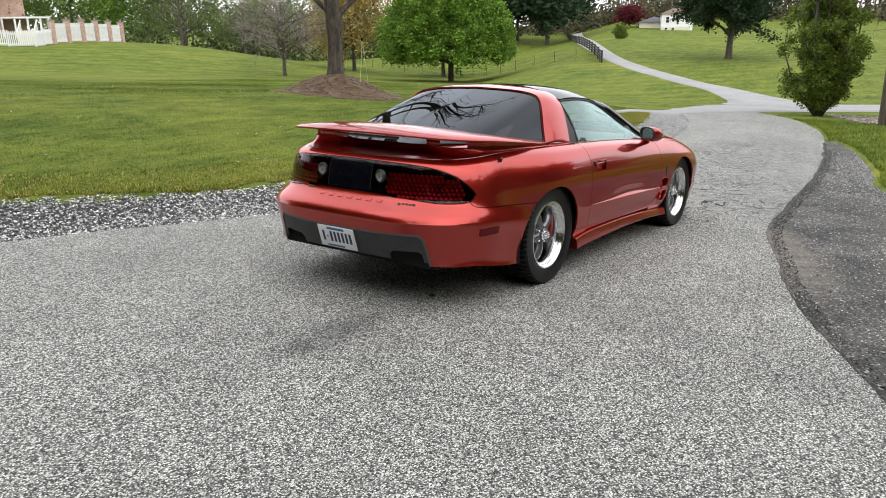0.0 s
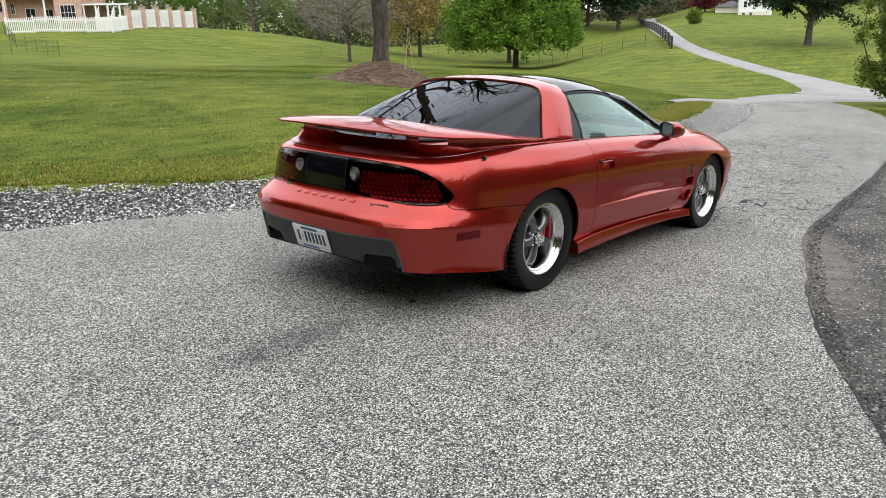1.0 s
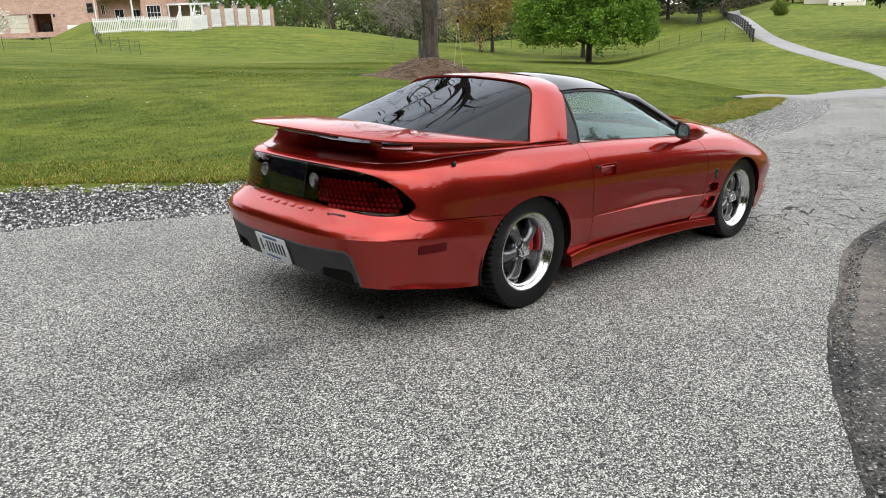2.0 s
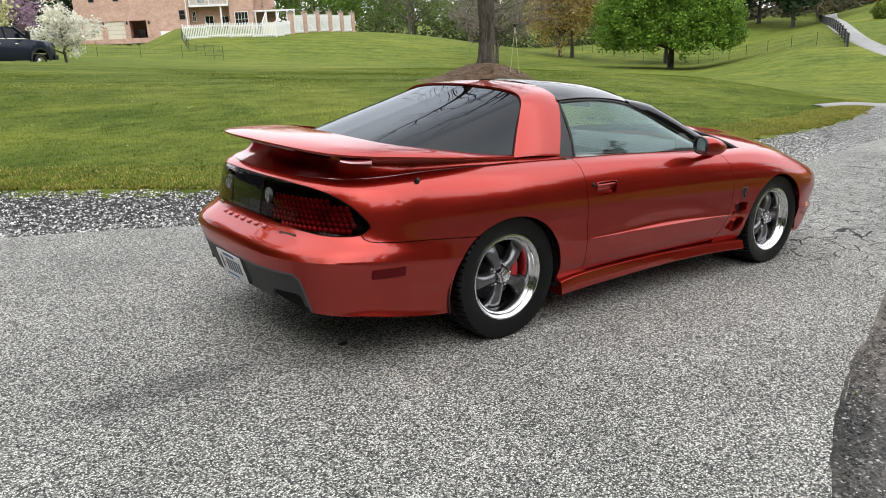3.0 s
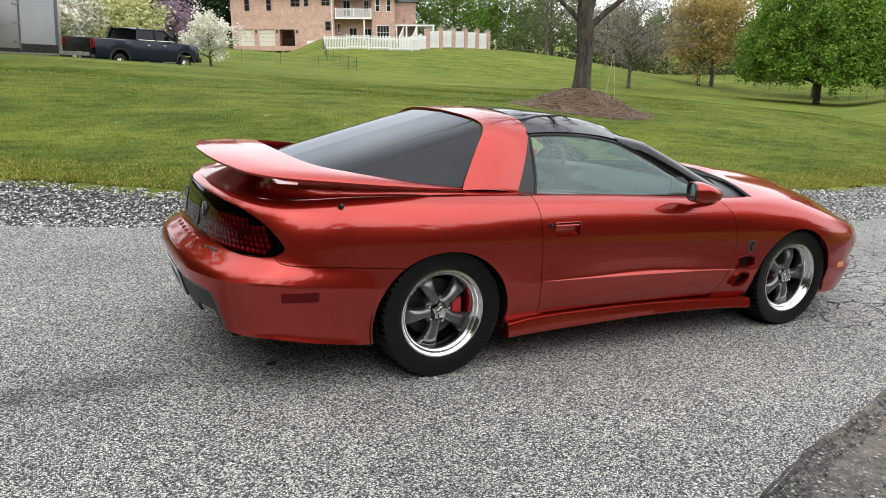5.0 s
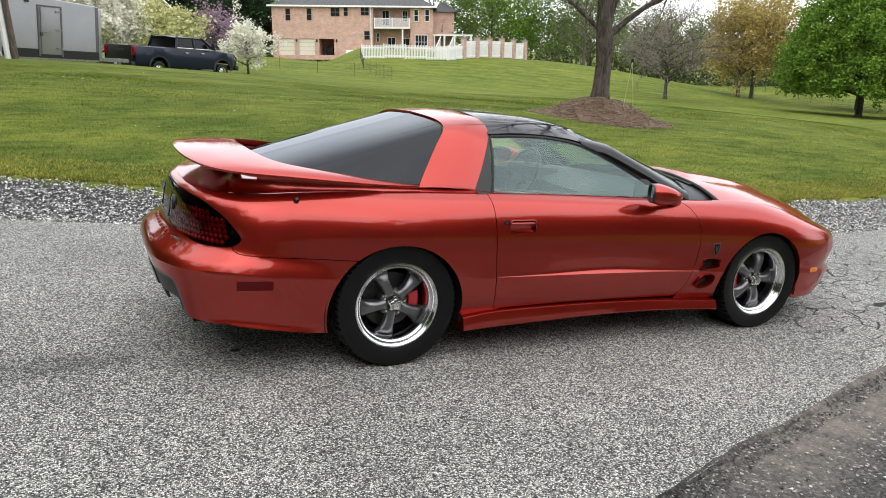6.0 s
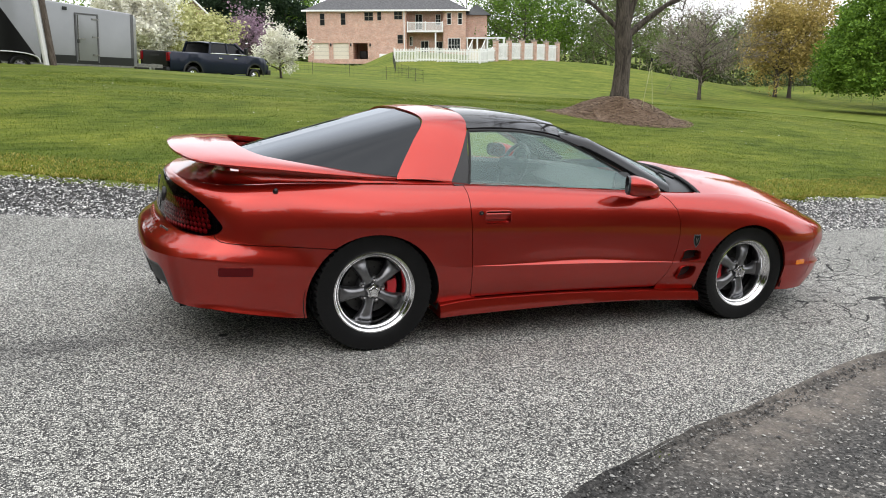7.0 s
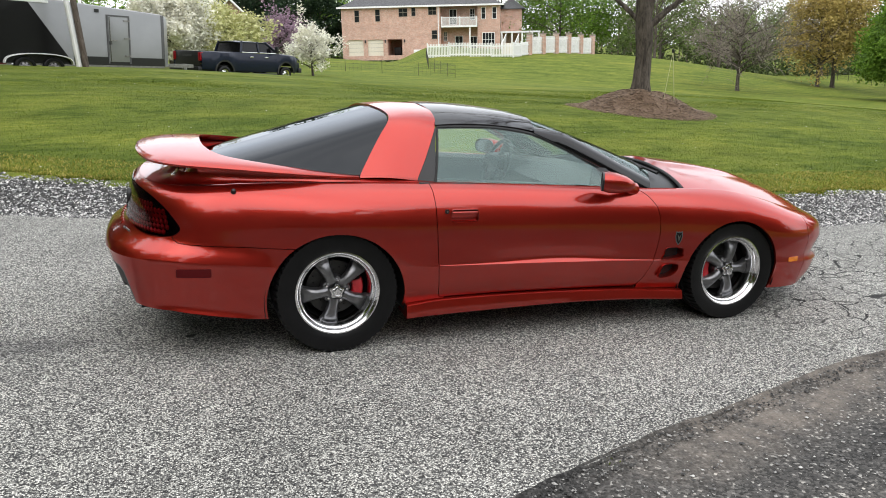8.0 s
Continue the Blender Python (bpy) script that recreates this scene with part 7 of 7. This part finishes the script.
def wire_fence(name, label, line, height, step, post=0.025, mesh=0.3):
    o = world_at(*line[0])
    fence = thing(name, label, "fence", pose(*o))
    wires = bmesh.new()
    for a, b in zip(line, line[1:]):
        a, b = Vector(a), Vector(b)
        n = max(1, round((b - a).length / step))
        tops = []
        for k in range(n + 1):
            p = world_at(*a.lerp(b, k / n)) - o
            part("post", tube([(p.x, p.y, p.z - 0.1), (p.x, p.y, p.z + height)], post, 6), WIRE, fence)
            tops.append(p)
        h = mesh
        while h <= height - 0.02:
            tube_into(wires, [t + Vector((0, 0, h)) for t in tops], 0.006, 3, False)
            h += mesh
        for p, q in zip(tops, tops[1:]):
            m = max(2, int((q - p).length / mesh))
            for k in range(1, m):
                c = p.lerp(q, k / m)
                tube_into(wires, [c + Vector((0, 0, 0.05)), c + Vector((0, 0, height - 0.03))], 0.004, 3, False)
    part("wire_mesh", wires, WIRE, fence, sharp=80)


wire_fence("wire_fence", "low wire garden fence on dark posts", [(9.5, 56), (14.5, 53), (19.5, 50.5), (20.5, 60), (23.5, 70)], 1.0, 2.6, 0.016)
wire_fence("chain_fence", "long wire field fence across the lawn", [(55, 23.6), (58.5, 29.5), (62, 35.5), (66.5, 45), (68, 54), (72, 64), (78, 76)], 0.95, 3.0, 0.022)
board = thing("board_fence", "black board fence climbing beside the driveway", "fence", spot(55, 23.4))
o = world_at(55, 23.4)
for k in range(22):
    p, q = Vector((55, 23.4)).lerp(Vector((140, 69.3)), k / 22), Vector((55, 23.4)).lerp(Vector((140, 69.3)), (k + 1) / 22)
    p, q = world_at(*p) - o, world_at(*q) - o
    part("post", box(-0.05, -0.05, -0.1, 0.05, 0.05, 1.0), BOARD, board).matrix_local = pose(*p)
    way, climb = math.degrees(math.atan2(q.y - p.y, q.x - p.x)), math.degrees(math.atan2(q.z - p.z, (q - p).xy.length))
    for h in (0.1, 0.32, 0.54, 0.76):
        part("rail", box(0, -0.02, h, (q - p).length, 0.02, h + 0.15), BOARD, board).matrix_local = pose(*p, 0, -climb, way)

# power line over the hill
line = thing("power_line", "two thin wires on grey poles over the hilltop", "power line", spot(140, 69.5, 0, -0.3))
o = world_at(140, 69.5, -0.3)
ends = [world_at(140, 69.5, -0.3) - o, world_at(163, 24, -0.3) - o]
for e in ends:
    part("line_pole", tube([e, e + Vector((0, 0, 7.8))], [0.13, 0.09], 8), POLE_WOOD, line)
for h in (6.3, 7.6):
    part("wire", tube([ends[0].lerp(ends[1], k / 8) + Vector((0, 0, h - 0.5 * math.sin(math.pi * k / 8))) for k in range(9)], 0.03, 4), WIRE, line)

# the white house on the hill
BROWN_ROOF = plain("brown_shingles", (0.16, 0.1, 0.08), 0.9, spots=0.4, scale=3)
far = thing("white_house", "small white house with brown roof on the hilltop", "house", spot(113, 37.6, -68, -0.4))
part("wall", box(-2.2, 0, 0, 2.3, 7, 2.75), WHITE_PAINT, far)
part("roof", hip_roof(-2.2, 0, 2.3, 7, 2.75, 0.85, 0.25, 1.6), BROWN_ROOF, far)
part("basement_wall", box(-2.24, -0.03, 0, 2.0, 0.0, 0.9), CREAM, far)
for x, z in ((-1.35, 1.45), (0.15, 1.45)):
    window_into(far, x, z, 0.42, 0.95, -0.01)
for x in (-1.5, -0.5):
    window_into(far, x, 0.3, 0.4, 0.55, -0.04)
annex = thing("grey_annex", "low building with grey roof beside the white house", "house", spot(118, 42.2, -68, -0.4))
part("wall", box(-3, 0, 0, 1.6, 5, 1.3), CREAM, annex)
part("roof", hip_roof(-3, 0, 1.6, 5, 1.3, 1.0, 0.35), SHINGLE, annex)
# the tan house behind the dogwoods
tan = thing("tan_house", "tan brick house with dark roof and white-trimmed gable", "house", spot(0.6, 104, -8, -0.2))
TAN = plain("tan_brick", (0.36, 0.25, 0.17), 0.9, spots=0.3, scale=2)
part("wall", box(-6, 0, 0, 4, 9, 3.2), TAN, tan)
part("gable_wall", slab([(3.5, 0), (10.5, 0), (10.5, 3.0), (7, 6.6), (3.5, 3.0)], "y", -1.2, 8), TAN, tan)
part("roof", hip_roof(-6, 0, 6, 9, 3.2, 3.6, 0.4), SHINGLE, tan)
for s in (1, -1):
    part("gable_roof", sheet([[(7 + s * 4.1, -1.6, 2.5), (7 + s * 4.1, 8, 2.5)], [(7, -1.6, 6.75), (7, 8, 6.75)]], 0.14), SHINGLE, tan)
    part("barge_board", tube([(7 + s * 4.1, -1.62, 2.42), (7, -1.62, 6.66)], 0.12, 4), WHITE_PAINT, tan)
window_into(tan, -3, 0.9, 1.2, 1.3, -0.01)


# ---- the pickup and the trailer ----
def road_wheel(parent, x, y, z, r, w, hub=CHROME, name="wheel"):
    wh = thing(name, "", "")
    wh.parent = parent
    wh.matrix_local = pose(x, y, z, 0, 0, 0 if y < 0 else 180)
    q = r * 0.62
    part("tyre", lathe([(q, -w / 2), (q + 0.02, -w / 2 - 0.005), (r * 0.88, -w / 2 - 0.005), (r * 0.97, -w / 2 + 0.02), (r, -w / 4), (r, w / 4), (r * 0.97, w / 2 - 0.02), (q, w / 2)], 40), TYRE, wh)
    part("rim", lathe([(q + 0.005, -w / 2 + 0.005), (q * 0.92, -w / 2 + 0.03), (q * 0.8, -w / 2 + 0.06), (q * 0.45, -w / 2 + 0.045), (q * 0.4, -w / 2), (0, -w / 2 - 0.01)], 32), hub, wh)
    for k in range(8):
        a = k * math.tau / 8
        part("rim_hole", lathe([(0.0, -0.002), (q * 0.12, 0.0)], 10), SATIN_BLACK, wh).matrix_local = pose(q * 0.68 * math.sin(a), -w / 2 + 0.045, q * 0.68 * math.cos(a))
    return wh


TRUCK = Vector((1.085, 34.37))
ahead = Vector((math.cos(radians(38)), math.sin(radians(38))))
tf, tr = (land(*(TRUCK + ahead * d)) for d in (4.05, 0.0))
truck = thing("pickup_truck", "dark slate crew-cab pickup truck parked on the lawn edge", "truck", SLOPE @ pose(TRUCK.x, TRUCK.y, tr - 0.2, 0, math.degrees(math.atan2(tr - tf, 4.05)), 38))


def truck_body():
    """Lower body: cab and bed sides as one skin, from the rear (x = -1.3) to the nose (x = 5.2), open over the wheels."""
    low = [(-1.3, 0.62), (-0.55, 0.6), (0.55, 0.55), (3.2, 0.5), (4.7, 0.5), (5.15, 0.55)]
    belt = [(-1.3, 1.42), (0.5, 1.44), (1.4, 1.44), (3.2, 1.42), (3.7, 1.42), (4.6, 1.36), (5.0, 1.28), (5.2, 1.1)]
    rows = []
    for k in range(201):
        x = -1.3 + 6.5 * k / 200
        z0, z1 = along(low, x), along(belt, x)
        for c, rad in ((0.0, 0.55), (4.05, 0.52)):
            if abs(x - c) < rad:
                z0 = max(z0, 0.46 + math.sqrt(rad * rad - (x - c) ** 2))
        flare = 0.07 * max(math.exp(-((x - 0.0) / 0.6) ** 4), math.exp(-((x - 4.05) / 0.55) ** 4))
        nose = 0.12 * ease(4.7, 5.2, x)
        w = 0.98 + flare - nose
        h = z1 - z0
        rows.append([(x, -w + 0.05, z0), (x, -w, z0 + 0.14 * h), (x, -w - 0.005, z0 + 0.5 * h), (x, -w + 0.015, z1 - 0.14 * h), (x, -w + 0.06, z1 - 0.02), (x, -w + 0.12, z1)])
    return rows


rows = truck_body()
for s in (-1, 1):
    r2 = [[(p[0], -s * p[1], p[2]) for p in row] for row in rows]
    bm = sheet(r2, 0.03)
    part("body_side", bm, TRUCK_PAINT, truck)
    for x in (0.0, 4.05):
        arch = [[(x + rr * math.cos(a), s * y, 0.46 + rr * math.sin(a)) for rr, y in ((0.53, 1.05), (0.6, 1.055), (0.62, 1.02))] for a in [radians(k * 9) for k in range(21)]]
        part("arch_trim", sheet(arch, 0.015), SATIN_BLACK, truck)
        road_wheel(truck, x, s * 0.88, 0.40, 0.40, 0.28)
    for x in (1.62, 2.62):
        part("door_handle", box(x, s * 0.99 - 0.03, 1.2, x + 0.22, s * 0.99 + 0.03, 1.25, bevel=0.01), CHROME, truck)
    part("step_bar", tube([(0.7, s * 0.98, 0.42), (3.4, s * 0.98, 0.40)], 0.06, 8), SATIN_BLACK, truck)
    mirror = part("door_mirror", box(3.22, s * 1.02 - 0.1 + (0.12 if s > 0 else -0.12), 1.45, 3.34, s * 1.02 + 0.1 + (0.12 if s > 0 else -0.12), 1.78, bevel=0.04), SATIN_BLACK, truck)
    part("tail_lamp", box(-1.36, s * 0.86 - 0.09, 1.0, -1.2, s * 0.86 + 0.09, 1.38, bevel=0.03), RED_LENS, truck, "red tail lamp")
    part("lamp_head", box(5.02, s * 0.72 - 0.16, 1.0, 5.16, s * 0.72 + 0.16, 1.22, bevel=0.03), CHROME, truck)
    # cab sides: pillars round the glass
    glass = [[(1.2, s * 0.90, 1.43), (3.55, s * 0.90, 1.42)], [(1.32, s * 0.80, 1.93), (2.75, s * 0.80, 1.93)]]
    part("cab_glass", sheet([[Vector(glass[0][0]).lerp(Vector(glass[0][1]), k / 8), Vector(glass[1][0]).lerp(Vector(glass[1][1]), k / 8)] for k in range(9)], 0.02), TRUCK_GLASS, truck)
    for lo, hi in (((1.12, 1.43), (1.27, 1.95)), ((2.28, 1.43), (2.26, 1.95)), ((3.62, 1.42), (2.8, 1.95))):
        part("cab_pillar", tube([(lo[0], s * 0.905, lo[1]), (hi[0], s * 0.80, hi[1])], 0.055, 6), TRUCK_PAINT, truck)
    part("window_trim", tube([(1.1, s * 0.915, 1.44), (3.6, s * 0.915, 1.43)], 0.022, 6), CHROME, truck)
    part("window_trim", tube([(1.1, s * 0.915, 1.44), (1.24, s * 0.815, 1.94)], 0.022, 6), CHROME, truck)
part("cab_roof", sheet([[(x, y, 1.985 - 0.05 * (y / 0.8) ** 2 - 0.05 * ((x - 2.0) / 0.85) ** 4) for y in [-0.82 + 1.64 * k / 10 for k in range(11)]] for x in [1.2 + 1.65 * k / 12 for k in range(13)]], 0.05), TRUCK_PAINT, truck)
part("rear_window", sheet([[(1.14, -0.84, 1.43), (1.14, 0.84, 1.43)], [(1.27, -0.76, 1.93), (1.27, 0.76, 1.93)]], 0.02), TRUCK_GLASS, truck)
part("windscreen", sheet([[(3.68, -0.84, 1.42), (3.68, 0.84, 1.42)], [(2.84, -0.76, 1.93), (2.84, 0.76, 1.93)]], 0.02), TRUCK_GLASS, truck)
part("tailgate", box(-1.335, -0.84, 0.75, -1.25, 0.84, 1.42, bevel=0.02), SATIN_BLACK, truck, "black tailgate")
part("tailgate_badge", box(-1.345, -0.3, 1.18, -1.33, 0.3, 1.27), GREY_TRIM, truck)
part("rear_bumper", box(-1.5, -0.95, 0.52, -1.28, 0.95, 0.74, bevel=0.04), SATIN_BLACK, truck)
part("truck_plate", box(-1.515, -0.15, 0.57, -1.5, 0.15, 0.7), WHITE_ENAMEL, truck)
part("bed_floor", box(-1.25, -0.85, 0.75, 1.1, 0.85, 0.82), DARK, truck)
part("bed_cover", box(-1.25, -0.88, 1.38, 1.1, 0.88, 1.43, bevel=0.015), SATIN_BLACK, truck)
part("bonnet", sheet([[(x, y, along([(3.4, 1.43), (4.3, 1.42), (5.0, 1.3), (5.2, 1.12)], x) - 0.04 * (y / 0.9) ** 2) for y in [-0.9 + 1.8 * k / 8 for k in range(9)]] for x in [3.4 + 1.8 * k / 10 for k in range(11)]], 0.04), TRUCK_PAINT, truck)
part("front_grille", box(5.12, -0.6, 0.8, 5.22, 0.6, 1.15, bevel=0.03), SATIN_BLACK, truck)
part("front_bumper", box(5.05, -0.95, 0.5, 5.3, 0.95, 0.75, bevel=0.05), SATIN_BLACK, truck)
part("underbody", box(-1.2, -0.75, 0.5, 5.0, 0.75, 0.75), DARK, truck)

TX, TY = -0.95, 26.2
trailer = thing("cargo_trailer", "long silver and black enclosed cargo trailer with side door", "trailer", SLOPE @ pose(TX, TY, land(TX, TY) + 0.05, 0, 0, 30))


def trailer_row(x):
    top = 2.58 - 0.06 * max(0.0, x + 4.0)
    return [(x, 0.02, 0.48), (x, 0.0, 0.5), (x, 0.0, top - 0.1), (x, 0.03, top - 0.03), (x, 0.1, top), (x, 1.2, top + 0.03), (x, 2.3, top), (x, 2.37, top - 0.03), (x, 2.4, top - 0.1), (x, 2.4, 0.5)]


# x runs back from the nose to the tail at -8.2; the near side is y = 0
bm = sheet([trailer_row(-8.2 + 8.2 * k / 24) for k in range(25)], 0.03)
part("body_skin", bm, SILVER_SKIN, trailer)
nose_rows = []
for k in range(7):
    a = k / 6
    x, ya = 0.35 * math.sin(a * math.pi / 2) + 0.0, 1.2 * (1 - math.cos(a * math.pi / 2)) * 0.6 + 0.0
    nose_rows.append([(x + 0.5 * a, 0.0 + 1.2 * a, 0.5), (x + 0.5 * a, 1.2 * a, 2.22 - 0.04 * a), (x + 0.42 * a, 0.05 + 1.15 * a, 2.31 - 0.03 * a)])
part("v_nose", sheet(nose_rows, 0.03), SILVER_SKIN, trailer)
part("v_nose", sheet([[(p[0], 2.4 - p[1], p[2]) for p in row] for row in nose_rows], 0.03), SILVER_SKIN, trailer)
part("corner_strip", box(-0.06, -0.012, 0.5, 0.05, 0.02, 2.3, bevel=0.005), GREY_LIP, trailer)
part("roof_rail", box(-8.2, -0.02, 2.42, -4.0, 0.03, 2.5, bevel=0.01), WHITE_PAINT, trailer)
part("kick_panel", box(-3.28, -0.014, 0.5, 0.02, 0.0, 0.78), BLACK_SKIN, trailer)
part("lower_rail", box(-8.2, -0.03, 0.44, 0.0, 0.02, 0.5), STEEL, trailer)
blk = bmesh.new()
vs = [blk.verts.new((x, -0.006, z)) for x, z in ((-8.19, 0.5), (-3.3, 0.5), (-4.7, 2.5), (-8.19, 2.5))]
blk.faces.new(vs)
bmesh.ops.solidify(blk, geom=list(blk.faces), thickness=0.004)
part("black_side_panel", blk, BLACK_SKIN, trailer)
door = part("side_door", box(-2.05, -0.02, 0.62, -1.32, 0.0, 2.15, bevel=0.006), SILVER_SKIN, trailer, "silver side door with bar lock")
for a in ((-2.10, 0.56, -2.05, 2.2), (-1.32, 0.56, -1.27, 2.2), (-2.05, 2.15, -1.32, 2.2)):
    part("door_frame", box(a[0], -0.034, a[1], a[2], 0.0, a[3]), GREY_LIP, door)
for z in (0.8, 1.4, 2.0):
    part("hinge", box(-1.5, -0.045, z, -1.25, -0.02, z + 0.05), STEEL, door)
part("lock_bar", tube([(-2.0, -0.045, 0.65), (-2.0, -0.045, 2.12)], 0.018, 6), STEEL, door)
part("lock_handle", box(-2.0, -0.06, 1.33, -1.75, -0.03, 1.37), STEEL, door)
part("lock_box", box(-2.04, -0.06, 1.2, -1.96, -0.03, 1.32), SATIN_BLACK, door)
part("marker_lamp", box(-2.5, -0.03, 2.25, -2.35, 0.0, 2.36), SATIN_BLACK, trailer)
for x in (-4.0, -4.9):
    road_wheel(trailer, x, -0.02, 0.36, 0.36, 0.2, STEEL)
fend = [[(x, y, z) for y in (-0.16, 0.05)] for x, z in [(-3.35, 0.5)] + [(-4.45 + 1.1 * math.cos(a) * 0.98, 0.5 + 0.33 * math.sin(a) ** 0.6) for a in [radians(k * 9) for k in range(1, 20)]] + [(-5.55, 0.5)]]
part("wheel_arch", sheet(fend, 0.03), WHITE_PAINT, trailer, "white tandem wheel arch")
for k in range(9):
    part("reflective_strip", box(-8.1 + k * 0.35, -0.034, 0.46, -7.9 + k * 0.35, -0.03, 0.5), MARKER_RED if k % 2 else WHITE_ENAMEL, trailer)
part("trailer_tongue", box(0.3, 1.1, 0.45, 1.9, 1.3, 0.58), STEEL, trailer)
part("jack_stand", box(1.5, 1.15, 0.0, 1.6, 1.25, 0.6), STEEL, trailer)

PX, PY = -3.3, 23.4
pole = thing("utility_pole", "leaning weathered utility pole with white conduit", "pole", SLOPE @ pose(PX, PY, land(PX, PY) - 0.3, 0, -7.0, 0))
part("shaft", tube([(0, 0, 0), (0, 0, 4), (0, 0, 8.5)], [0.1, 0.09, 0.08], 12), POLE_WOOD, pole)
part("conduit", tube([(-0.2, -0.02, 0), (-0.2, -0.02, 4), (-0.2, -0.02, 8)], 0.085, 10), WHITE_PAINT, pole, "white plastic conduit")
